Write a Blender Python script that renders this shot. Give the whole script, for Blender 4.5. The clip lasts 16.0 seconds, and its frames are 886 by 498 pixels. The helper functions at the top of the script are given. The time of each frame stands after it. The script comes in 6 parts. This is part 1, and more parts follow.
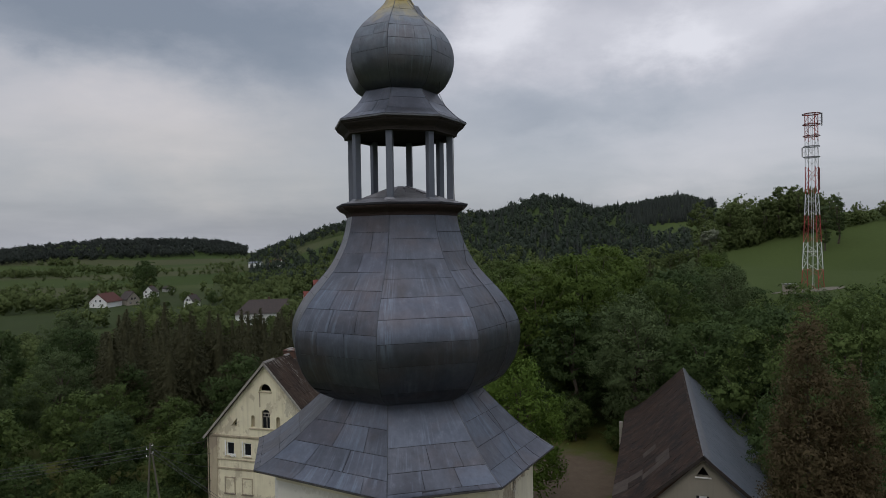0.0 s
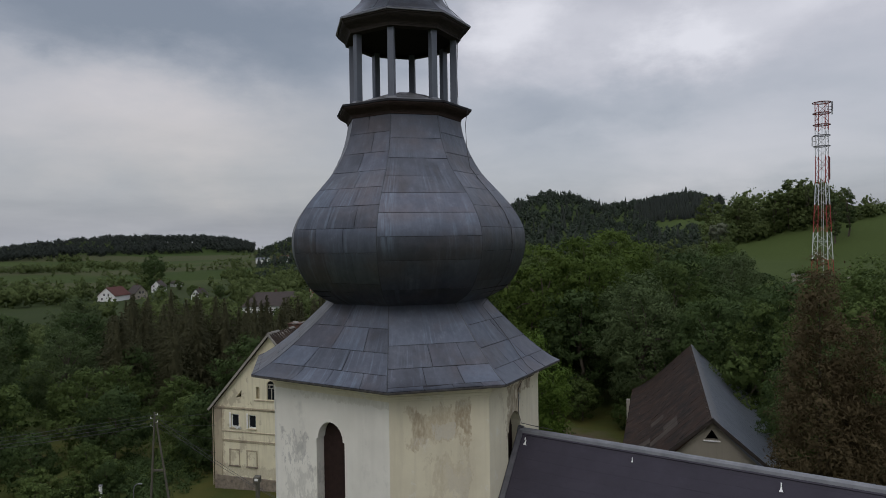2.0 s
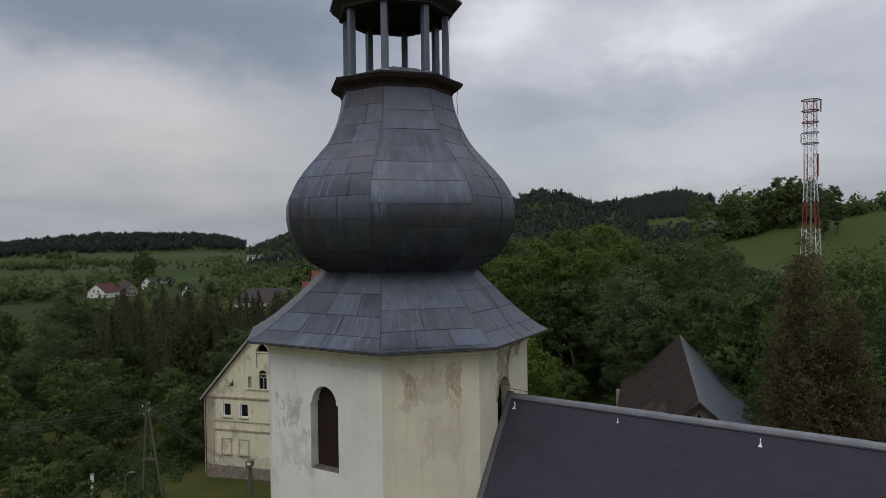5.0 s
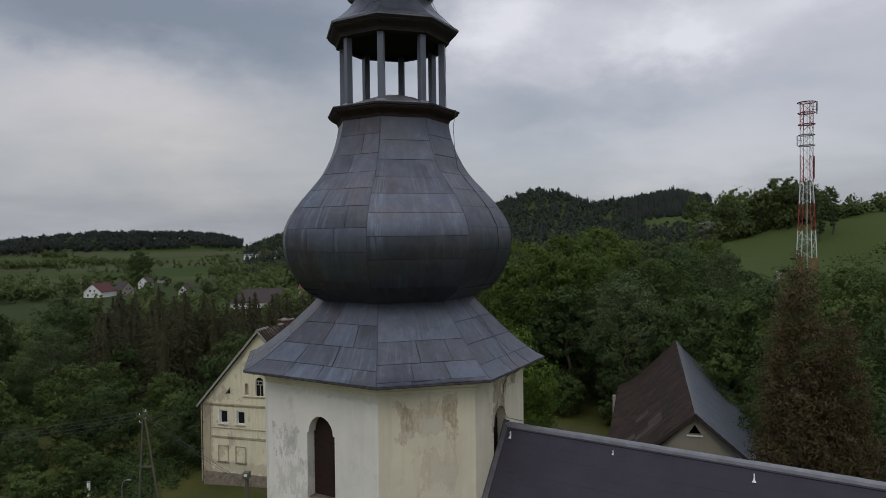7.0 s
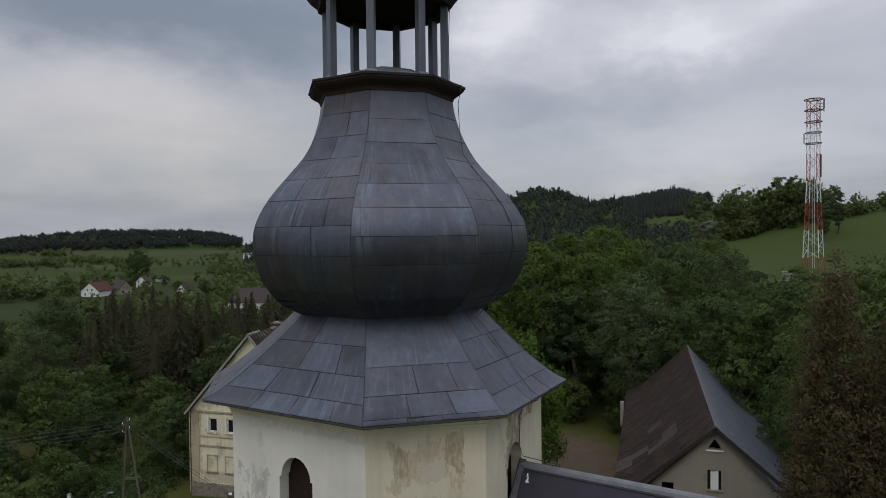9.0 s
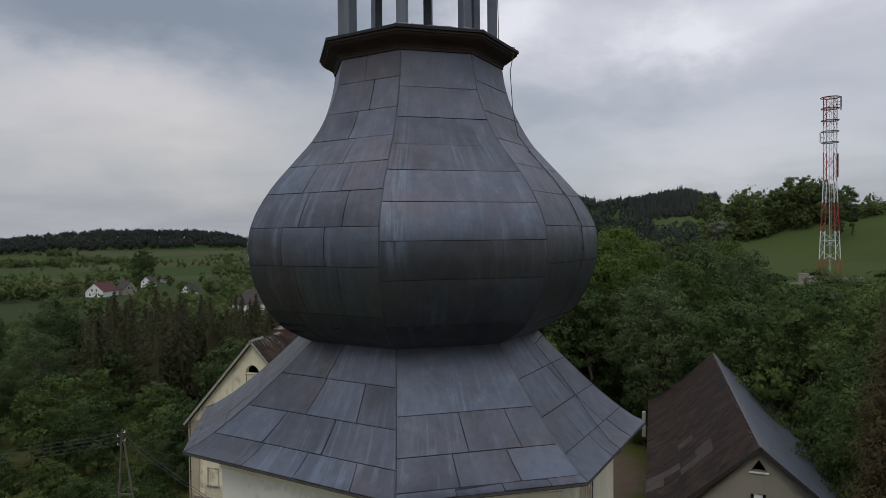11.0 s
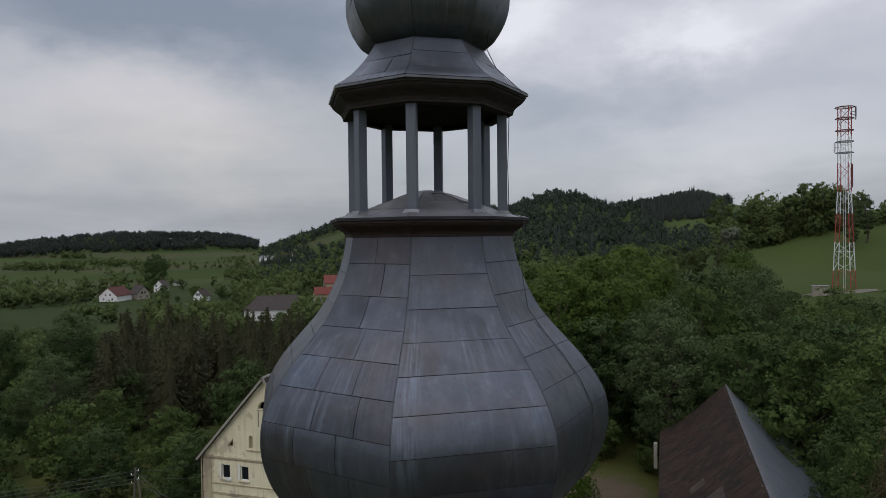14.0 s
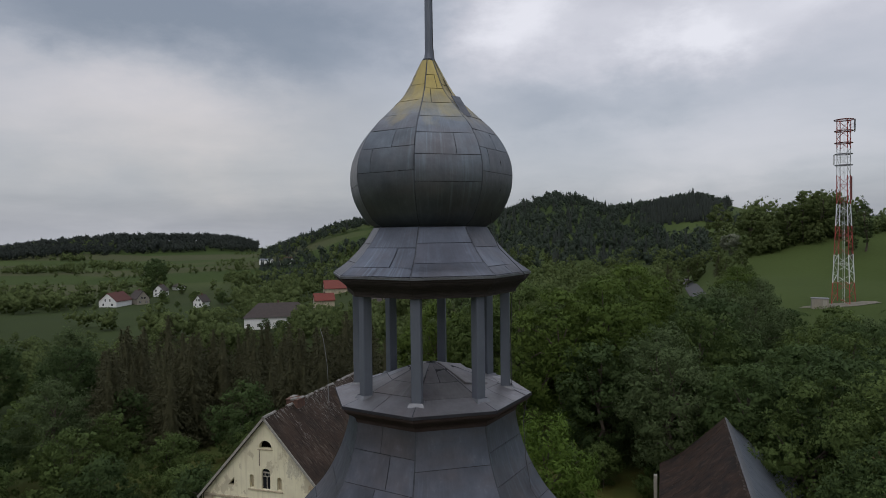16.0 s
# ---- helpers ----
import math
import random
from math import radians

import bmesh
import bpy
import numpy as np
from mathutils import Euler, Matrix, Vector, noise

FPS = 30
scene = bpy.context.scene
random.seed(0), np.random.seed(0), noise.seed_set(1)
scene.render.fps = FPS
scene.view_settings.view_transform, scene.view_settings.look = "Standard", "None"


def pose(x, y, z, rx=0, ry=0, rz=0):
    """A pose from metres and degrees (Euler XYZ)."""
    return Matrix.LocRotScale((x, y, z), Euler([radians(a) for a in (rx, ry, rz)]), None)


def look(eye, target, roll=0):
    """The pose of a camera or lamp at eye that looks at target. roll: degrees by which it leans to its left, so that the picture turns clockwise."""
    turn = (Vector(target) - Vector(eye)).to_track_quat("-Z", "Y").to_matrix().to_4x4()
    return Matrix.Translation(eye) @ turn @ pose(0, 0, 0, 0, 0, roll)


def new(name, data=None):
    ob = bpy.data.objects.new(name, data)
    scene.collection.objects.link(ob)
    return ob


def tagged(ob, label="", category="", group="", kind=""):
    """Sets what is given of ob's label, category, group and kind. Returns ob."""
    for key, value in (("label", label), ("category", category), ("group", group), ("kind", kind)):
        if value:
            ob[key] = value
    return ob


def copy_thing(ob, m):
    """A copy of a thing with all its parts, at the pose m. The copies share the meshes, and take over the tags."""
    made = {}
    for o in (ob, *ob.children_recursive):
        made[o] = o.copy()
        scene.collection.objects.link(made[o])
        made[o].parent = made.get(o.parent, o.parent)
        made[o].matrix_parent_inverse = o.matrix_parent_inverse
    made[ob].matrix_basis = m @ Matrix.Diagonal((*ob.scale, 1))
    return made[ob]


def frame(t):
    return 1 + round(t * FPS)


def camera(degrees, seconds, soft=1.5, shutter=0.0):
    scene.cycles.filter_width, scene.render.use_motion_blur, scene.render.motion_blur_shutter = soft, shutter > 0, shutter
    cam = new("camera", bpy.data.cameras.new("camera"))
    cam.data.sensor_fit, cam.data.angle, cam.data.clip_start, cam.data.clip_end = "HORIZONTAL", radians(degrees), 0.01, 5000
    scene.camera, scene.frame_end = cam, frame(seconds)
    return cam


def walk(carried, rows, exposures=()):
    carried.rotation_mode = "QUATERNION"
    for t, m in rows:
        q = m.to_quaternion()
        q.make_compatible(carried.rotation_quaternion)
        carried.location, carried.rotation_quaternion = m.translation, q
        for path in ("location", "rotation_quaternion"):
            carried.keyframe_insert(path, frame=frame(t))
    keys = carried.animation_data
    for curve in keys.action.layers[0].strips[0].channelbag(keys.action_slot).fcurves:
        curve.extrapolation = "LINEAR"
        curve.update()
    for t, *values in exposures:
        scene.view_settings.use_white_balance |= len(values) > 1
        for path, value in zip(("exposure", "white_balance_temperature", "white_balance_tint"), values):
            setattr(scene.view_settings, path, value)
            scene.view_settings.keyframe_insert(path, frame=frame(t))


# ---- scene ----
cam = camera(69.12, 16.0, 0.8)
# seconds, x, y, z, yaw, pitch, roll
PATH = [
    (0.0, 0.000, 0.000, 25.000, 0.000, -0.728, 0.973),
    (0.5, 0.037, 0.138, 24.387, 0.143, -0.780, 0.949),
    (1.0, 0.054, 0.250, 23.752, 0.308, -0.797, 0.915),
    (1.5, 0.072, 0.272, 23.156, 0.472, -0.839, 0.865),
    (2.0, 0.066, 0.427, 22.475, 0.620, -0.835, 0.864),
    (2.5, 0.021, 0.440, 21.883, 0.643, -0.878, 0.796),
    (3.0, -0.011, 0.345, 21.611, 0.646, -0.903, 0.801),
    (3.5, 0.013, 0.204, 21.515, 0.543, -0.942, 0.808),
    (4.0, 0.032, 0.029, 21.509, 0.221, -0.976, 0.786),
    (6.5, 0.099, 0.029, 22.396, -0.253, -1.063, 0.699),
    (7.0, 0.094, -0.015, 22.547, -0.365, -1.136, 0.673),
    (7.5, 0.117, 0.282, 22.575, -0.422, -1.157, 0.663),
    (8.0, 0.142, 1.020, 22.588, -0.433, -1.163, 0.623),
    (8.5, 0.149, 1.919, 22.580, -0.436, -1.188, 0.623),
    (9.0, 0.052, 2.975, 22.571, -0.365, -1.226, 0.610),
    (11.3, -0.788, 6.244, 22.660, 0.178, -1.172, 0.520),
    (11.5, -0.832, 6.216, 22.781, 0.264, -1.170, 0.509),
    (12.0, -0.928, 6.076, 23.409, 0.437, -1.165, 0.484),
    (12.5, -0.941, 5.999, 23.757, 0.562, -1.190, 0.512),
    (13.0, -0.843, 6.076, 24.164, 0.752, -1.212, 0.537),
    (13.5, -0.729, 6.151, 24.812, 0.890, -1.201, 0.556),
    (14.0, -0.674, 6.191, 25.721, 1.003, -1.203, 0.609),
    (14.5, -0.691, 6.167, 26.501, 1.029, -1.208, 0.623),
    (15.0, -0.723, 6.101, 27.363, 1.022, -1.182, 0.631),
    (15.5, -0.728, 6.017, 28.175, 1.012, -1.211, 0.647),
    (16.0, -0.714, 6.109, 28.998, 0.960, -1.216, 0.662),
]
walk(cam, [(t, pose(x, y, z, 90 + pitch, roll, yaw)) for t, x, y, z, yaw, pitch, roll in PATH], [(0.0, -0.04), (9.0, -0.04), (11.5, 0.05), (16.0, 0.06)])

SKY_BASE, SKY_RISE, SUN_POWER = 1.0, 3.6, 0.35

# ---- world and light ----
def nodes_of(tree_owner):
    tree_owner.use_nodes = True
    nt = tree_owner.node_tree
    nt.nodes.clear()
    return nt


def add(nt, kind, **inputs):
    """A node of that kind; inputs by socket name or i<number>; a value or another node's output."""
    n = nt.nodes.new(kind)
    for key, value in inputs.items():
        sock = n.inputs[int(key[1:])] if key[0] == "i" and key[1:].isdigit() else n.inputs[key.replace("_", " ")]
        if isinstance(value, bpy.types.NodeSocket):
            nt.links.new(value, sock)
        else:
            sock.default_value = value
    return n


def mth(nt, op, a, b=0.0, c=0.0):
    n = nt.nodes.new("ShaderNodeMath")
    n.operation = op
    for i, value in enumerate((a, b, c)):
        if isinstance(value, bpy.types.NodeSocket):
            nt.links.new(value, n.inputs[i])
        else:
            n.inputs[i].default_value = value
    return n.outputs[0]


def mixc(nt, fac, a, b, mode="MIX"):
    n = nt.nodes.new("ShaderNodeMix")
    n.data_type, n.blend_type = "RGBA", mode
    for i, value in ((0, fac), (6, a), (7, b)):
        if isinstance(value, bpy.types.NodeSocket):
            nt.links.new(value, n.inputs[i])
        else:
            n.inputs[i].default_value = value if i == 0 else (*value, 1.0)[:4]
    return n.outputs[2]


def ramp(nt, fac, stops):
    n = nt.nodes.new("ShaderNodeValToRGB")
    nt.links.new(fac, n.inputs[0])
    e = n.color_ramp.elements
    while len(e) < len(stops):
        e.new(0.5)
    for el, (p, c) in zip(e, stops):
        el.position = p
        el.color = (c, c, c, 1) if isinstance(c, (int, float)) else (*c, 1)
    return n.outputs[0]


SUN_ELEV, SUN_AZ = 50.0, 196.0  # degrees; azimuth from +y, clockwise
world = bpy.data.worlds.new("overcast_sky")
scene.world = world
nt = nodes_of(world)
coord = add(nt, "ShaderNodeTexCoord").outputs["Generated"]
sky = nt.nodes.new("ShaderNodeTexSky")
sky.sky_type, sky.sun_disc = "NISHITA", False
sky.sun_elevation, sky.sun_rotation = radians(SUN_ELEV), radians(SUN_AZ)
sky.air_density, sky.dust_density = 1.2, 2.5
sep = add(nt, "ShaderNodeSeparateXYZ", Vector=coord)
sx, sy, sz = sep.outputs
# a flat cloud deck, seen in perspective: direction over (height + a little)
lift = mth(nt, "ADD", mth(nt, "MAXIMUM", sz, 0.0), 0.16)
deck = add(nt, "ShaderNodeCombineXYZ", X=mth(nt, "DIVIDE", sx, lift), Y=mth(nt, "DIVIDE", sy, lift), Z=0.37).outputs[0]
warp = add(nt, "ShaderNodeTexNoise", Vector=deck, Scale=0.7, Detail=3.0).outputs["Color"]
warped = add(nt, "ShaderNodeVectorMath", i0=deck, i1=warp)
big = add(nt, "ShaderNodeTexNoise", Vector=warped.outputs[0], Scale=0.45, Detail=5.0, Roughness=0.5).outputs["Fac"]
fine = add(nt, "ShaderNodeTexNoise", Vector=warped.outputs[0], Scale=1.3, Detail=7.0, Roughness=0.52).outputs["Fac"]
cloud = mth(nt, "MULTIPLY_ADD", fine, 0.20, mth(nt, "MULTIPLY_ADD", big, 0.22, 0.312))


angles = add(nt, "ShaderNodeCombineXYZ", X=mth(nt, "MULTIPLY", mth(nt, "ARCTAN2", sx, sy), 3.2), Y=mth(nt, "MULTIPLY", mth(nt, "ARCSINE", sz), 6.0), Z=0.8).outputs[0]
rag = add(nt, "ShaderNodeSeparateColor", Color=add(nt, "ShaderNodeTexNoise", Vector=angles, Scale=1.25, Detail=8.0, Roughness=0.6).outputs["Color"])
wob_a = mth(nt, "MULTIPLY_ADD", rag.outputs[0], 0.34, -0.17)
wob_b = mth(nt, "MULTIPLY_ADD", rag.outputs[1], 0.17, -0.085)


def sky_blob(az, el, w, h, gain):
    """A soft brighter or darker stretch of cloud at azimuth az and elevation el, in degrees."""
    a = mth(nt, "SUBTRACT", mth(nt, "ARCTAN2", sx, sy), radians(az))
    b = mth(nt, "SUBTRACT", mth(nt, "ARCSINE", sz), radians(el))
    d = mth(nt, "ADD", mth(nt, "POWER", mth(nt, "DIVIDE", mth(nt, "ADD", a, wob_a), radians(w)), 2.0),
            mth(nt, "POWER", mth(nt, "DIVIDE", mth(nt, "ADD", b, wob_b), radians(h)), 2.0))
    return mth(nt, "MULTIPLY", mth(nt, "EXPONENT", mth(nt, "MULTIPLY", d, -1.0)), gain)


for blob in ((-28, 18.8, 15, 3.7, -0.36), (-11, 17.0, 9, 5.0, -0.22), (-34, 15.4, 8, 1.4, -0.08), (-24, 10.4, 15, 3.6, 0.13), (-9, 9.0, 7, 3.5, -0.05), (25, 14.5, 17, 8.0, 0.07),
             (6, 17.6, 5.5, 3.2, 0.31), (19.5, 15.2, 5.0, 2.3, 0.27), (31, 19.0, 9, 3.2, 0.24), (11.5, 11.2, 8, 2.3, -0.15), (25, 12.4, 7, 1.5, -0.06), (23, 7.0, 13, 3.2, 0.08), (0, 1.8, 60, 2.6, -0.10)):
    cloud = mth(nt, "ADD", cloud, sky_blob(*blob))
tone = ramp(nt, cloud, [(0.24, (0.190, 0.215, 0.262)), (0.40, (0.282, 0.302, 0.352)), (0.52, (0.370, 0.384, 0.432)), (0.66, (0.50, 0.495, 0.54)), (0.86, (0.70, 0.69, 0.735))])
warm = mth(nt, "MINIMUM", mth(nt, "MAXIMUM", sky_blob(-22, 9.0, 19, 5.5, 1.0), 0.0), 1.0)
tone = mixc(nt, warm, tone, (1.045, 0.985, 0.905), "MULTIPLY")
# an overcast sky grows brighter towards the zenith
rise = mth(nt, "MULTIPLY_ADD", mth(nt, "POWER", mth(nt, "MAXIMUM", mth(nt, "SUBTRACT", sz, 0.36), 0.0), 1.1), SKY_RISE, SKY_BASE)
veil = mixc(nt, 0.02, tone, sky.outputs[0], "ADD")
bg = add(nt, "ShaderNodeBackground", Color=veil, Strength=rise)
out = nt.nodes.new("ShaderNodeOutputWorld")
nt.links.new(bg.outputs[0], out.inputs[0])

sun_data = bpy.data.lights.new("sun", "SUN")
sun_data.energy, sun_data.angle, sun_data.color = SUN_POWER, radians(25), (1.0, 0.96, 0.9)
sun = new("sun", sun_data)
az, el = radians(SUN_AZ), radians(SUN_ELEV)
sun.matrix_world = look((100 * math.sin(az) * math.cos(el), 100 * math.cos(az) * math.cos(el), 100 * math.sin(el)), (0, 0, 0))


# ---- materials ----
def material(name, build):
    m = bpy.data.materials.new(name)
    t = nodes_of(m)
    bsdf = t.nodes.new("ShaderNodeBsdfPrincipled")
    o = t.nodes.new("ShaderNodeOutputMaterial")
    t.links.new(bsdf.outputs[0], o.inputs[0])
    build(t, bsdf)
    return m


def put(t, bsdf, **kw):
    for key, value in kw.items():
        s = bsdf.inputs[key.replace("_", " ")]
        if isinstance(value, bpy.types.NodeSocket):
            t.links.new(value, s)
        else:
            s.default_value = (*value, 1.0) if isinstance(value, tuple) and len(value) == 3 else value


def place(t, sx=1.0, sy=1.0, sz=1.0, space="Object"):
    """Coordinates in metres, stretched."""
    c = t.nodes.new("ShaderNodeTexCoord").outputs[space]
    mp = add(t, "ShaderNodeMapping", Vector=c)
    mp.inputs["Scale"].default_value = (sx, sy, sz)
    return mp.outputs[0]


def where(t, sx=1.0, sy=1.0, sz=1.0):
    """World coordinates in metres, stretched."""
    mp = add(t, "ShaderNodeMapping", Vector=t.nodes.new("ShaderNodeNewGeometry").outputs["Position"])
    mp.inputs["Scale"].default_value = (sx, sy, sz)
    return mp.outputs[0]


def noise_of(t, vec, scale, detail=4.0, rough=0.55):
    return add(t, "ShaderNodeTexNoise", Vector=vec, Scale=scale, Detail=detail, Roughness=rough).outputs["Fac"]


def bump(t, bsdf, height, strength, dist):
    b = add(t, "ShaderNodeBump", Height=height, Strength=strength, Distance=dist)
    t.links.new(b.outputs[0], bsdf.inputs["Normal"])


def sheet_metal(name, base, dark, light, rough=0.46, metal=0.78, gold=False):
    def build(t, b):
        rnd = t.nodes.new("ShaderNodeObjectInfo").outputs["Random"]
        w = where(t)
        col = mixc(t, ramp(t, noise_of(t, w, 1.7, 5), [(0.3, 0.0), (0.7, 1.0)]), dark, base)
        col = mixc(t, mth(t, "MULTIPLY", ramp(t, rnd, [(0.25, 0.0), (1.0, 1.0)]), 0.27), col, tuple(c * f for c, f in zip(light, (0.88, 0.97, 1.1))))
        warmth = mth(t, "MULTIPLY", ramp(t, mth(t, "FRACT", mth(t, "MULTIPLY", rnd, 7.31)), [(0.45, 0.0), (1.0, 1.0)]), 0.36)
        col = mixc(t, warmth, col, tuple(c * f for c, f in zip(base, (1.02, 0.86, 0.84))))
        axis_p = add(t, "ShaderNodeSeparateXYZ", Vector=add(t, "ShaderNodeVectorMath", i0=w, i1=(1.18, -18.40, 0.0)).outputs[0])
        turn_a = mth(t, "ARCTAN2", axis_p.outputs[1], axis_p.outputs[0])
        fall = add(t, "ShaderNodeCombineXYZ", X=mth(t, "MULTIPLY", turn_a, 26.0), Y=mth(t, "MULTIPLY", axis_p.outputs[2], 0.55), Z=mth(t, "MULTIPLY", rnd, 9.0)).outputs[0]
        streak = noise_of(t, fall, 1.0, 5, 0.65)
        zone = ramp(t, noise_of(t, where(t, 0.7, 0.7, 0.5), 1.0, 2), [(0.42, 0.0), (0.62, 1.0)])
        # pale bluish runs: rain wash, plus some sky sheen put into the colour
        runs = mth(t, "MULTIPLY", ramp(t, streak, [(0.50, 0.0), (0.72, 1.0)]), mth(t, "MULTIPLY_ADD", zone, 0.44, 0.05))
        col = mixc(t, runs, col, tuple(c * f for c, f in zip(light, (0.92, 1.05, 1.12))))
        beside = mth(t, "EXPONENT", mth(t, "MULTIPLY", mth(t, "POWER", mth(t, "DIVIDE", mth(t, "ADD", turn_a, 1.635), 0.055), 2.0), -1.0))
        drips = mth(t, "MULTIPLY", ramp(t, noise_of(t, fall, 1.6, 4, 0.6), [(0.42, 0.0), (0.60, 1.0)]), mth(t, "MULTIPLY", mth(t, "MULTIPLY", beside, ramp(t, mth(t, "MULTIPLY_ADD", axis_p.outputs[2], 0.2, -4.2), [(0.16, 0.0), (0.28, 1.0), (0.56, 1.0), (0.72, 0.0)])), 0.45))
        col = mixc(t, drips, col, tuple(c * f for c, f in zip(light, (0.98, 1.12, 1.2))))
        brown = noise_of(t, where(t, 0.8, 0.8, 1.4), 1.0, 3)
        col = mixc(t, mth(t, "MULTIPLY", ramp(t, brown, [(0.48, 0.0), (0.72, 1.0)]), 0.4), col, (0.12, 0.092, 0.08))
        blot = noise_of(t, where(t, 5.0, 5.0, 3.0), 1.0, 8, 0.72)
        col = mixc(t, mth(t, "MULTIPLY", ramp(t, blot, [(0.40, 1.0), (0.56, 0.0)]), 0.20), col, tuple(c * 0.62 for c in dark))
        col = mixc(t, mth(t, "MULTIPLY", ramp(t, blot, [(0.58, 0.0), (0.70, 1.0)]), 0.20), col, light)
        if gold:
            sepz = add(t, "ShaderNodeSeparateXYZ", Vector=w).outputs[2]
            edge = mth(t, "MULTIPLY_ADD", noise_of(t, where(t, 3, 3, 0.7), 1.0, 4), 1.1, mth(t, "SUBTRACT", sepz, 31.55))
            stain = ramp(t, edge, [(0.0, 0.0), (0.75, 1.0)])
            col = mixc(t, mth(t, "MULTIPLY", stain, 0.8), col, mixc(t, noise_of(t, where(t, 6, 6, 2.5), 1.0, 5, 0.7), (0.40, 0.31, 0.07), (0.20, 0.15, 0.045)))
        r = mth(t, "MULTIPLY_ADD", noise_of(t, w, 5.0, 4), 0.25, rough - 0.12)
        put(t, b, Base_Color=col, Metallic=metal, Roughness=r)
        h = mth(t, "MULTIPLY_ADD", noise_of(t, w, 2.2, 3), 1.0, mth(t, "MULTIPLY", noise_of(t, w, 26.0, 3), 0.08))
        bump(t, b, h, 0.5, 0.035)
    return material(name, build)


def simple(name, base, other, scale=3.0, rough=0.8, relief=0.3, dist=0.01, metal=0.0, stretch=(1, 1, 1)):
    def build(t, b):
        w = where(t, *stretch)
        f1 = ramp(t, noise_of(t, w, scale, 6, 0.6), [(0.32, 0.0), (0.7, 1.0)])
        f2 = noise_of(t, w, scale * 9, 4)
        col = mixc(t, f1, base, other)
        col = mixc(t, mth(t, "MULTIPLY", f2, 0.25), col, tuple(c * 0.55 for c in base))
        put(t, b, Base_Color=col, Roughness=rough, Metallic=metal, Specular_IOR_Level=0.5 if rough < 0.7 else 0.15)
        bump(t, b, mth(t, "MULTIPLY_ADD", f2, 0.5, f1), relief, dist)
    return material(name, build)


def plaster(name, base, dirt, bare, peel, streaky=0.5, soft=0.05, flakes=0.0, spots=()):
    """Old limewash: cloudy dirt, rain streaks, peeled patches of bare render and pale flakes."""
    def build(t, b):
        w = where(t)
        cloudy = ramp(t, noise_of(t, w, 0.8, 5), [(0.35, 0.0), (0.75, 1.0)])
        col = mixc(t, mth(t, "MULTIPLY", cloudy, 0.45), base, dirt)
        streak = ramp(t, noise_of(t, where(t, 4.5, 4.5, 0.35), 1.0, 5), [(0.5, 0.0), (0.72, 1.0)])
        col = mixc(t, mth(t, "MULTIPLY", streak, streaky), col, dirt)
        grain = noise_of(t, w, 18, 4)
        rag_p = mth(t, "MULTIPLY_ADD", noise_of(t, w, 7.0, 5, 0.7), 0.14, -0.07)
        patch = mth(t, "ADD", noise_of(t, where(t, 0.75, 0.75, 0.45), 1.0, 7, 0.62), rag_p)
        mask = ramp(t, patch, [(peel, 0.0), (peel + soft, 1.0)])
        col = mixc(t, mth(t, "MULTIPLY", mask, 0.62), col, mixc(t, grain, bare, tuple(c * 1.35 for c in bare)))
        chips = ramp(t, mth(t, "ADD", noise_of(t, where(t, 2.6, 2.6, 2.0), 1.0, 8, 0.7), rag_p), [(0.60, 0.0), (0.64, 1.0)])
        col = mixc(t, mth(t, "MULTIPLY", chips, flakes), col, (0.66, 0.65, 0.60))
        # single larger stains and flaked places: centre, half sizes, colour, strength, raggedness
        for c, size, tint, strength, jag in spots:
            mp = add(t, "ShaderNodeMapping", Vector=w)
            mp.vector_type = "TEXTURE"
            mp.inputs["Location"].default_value, mp.inputs["Scale"].default_value = c, size
            xyz = add(t, "ShaderNodeSeparateXYZ", Vector=mp.outputs[0])
            far_out = mth(t, "MAXIMUM", mth(t, "MAXIMUM", mth(t, "ABSOLUTE", xyz.outputs[0]), mth(t, "ABSOLUTE", xyz.outputs[1])), mth(t, "ABSOLUTE", xyz.outputs[2]))
            rag = mth(t, "MULTIPLY_ADD", noise_of(t, where(t, 3.5, 3.5, 1.6), 1.0, 9, 0.75), jag * 4.5, -jag * 2.25)
            m = ramp(t, mth(t, "ADD", far_out, rag), [(0.74, 1.0), (0.84, 0.0)])
            flaky = min(tint) > 0.5
            worn = ramp(t, noise_of(t, where(t, 13, 13, 11 if flaky else 5), 1.0, 6, 0.7), [(0.46, 0.0), (0.53, 1.0)] if flaky else [(0.34, 0.30), (0.6, 1.0)])
            col = mixc(t, mth(t, "MULTIPLY", mth(t, "MULTIPLY", m, worn), strength), col, mixc(t, grain, tint, tuple(v * 0.8 for v in tint)))
        put(t, b, Base_Color=col, Roughness=0.9, Specular_IOR_Level=0.2)
        h = mth(t, "ADD", mth(t, "MULTIPLY", mask, -0.6), mth(t, "MULTIPLY_ADD", grain, 0.35, mth(t, "MULTIPLY_ADD", cloudy, 0.2, mth(t, "MULTIPLY", chips, 0.4 * flakes))))
        bump(t, b, h, 0.5, 0.012)
    return material(name, build)


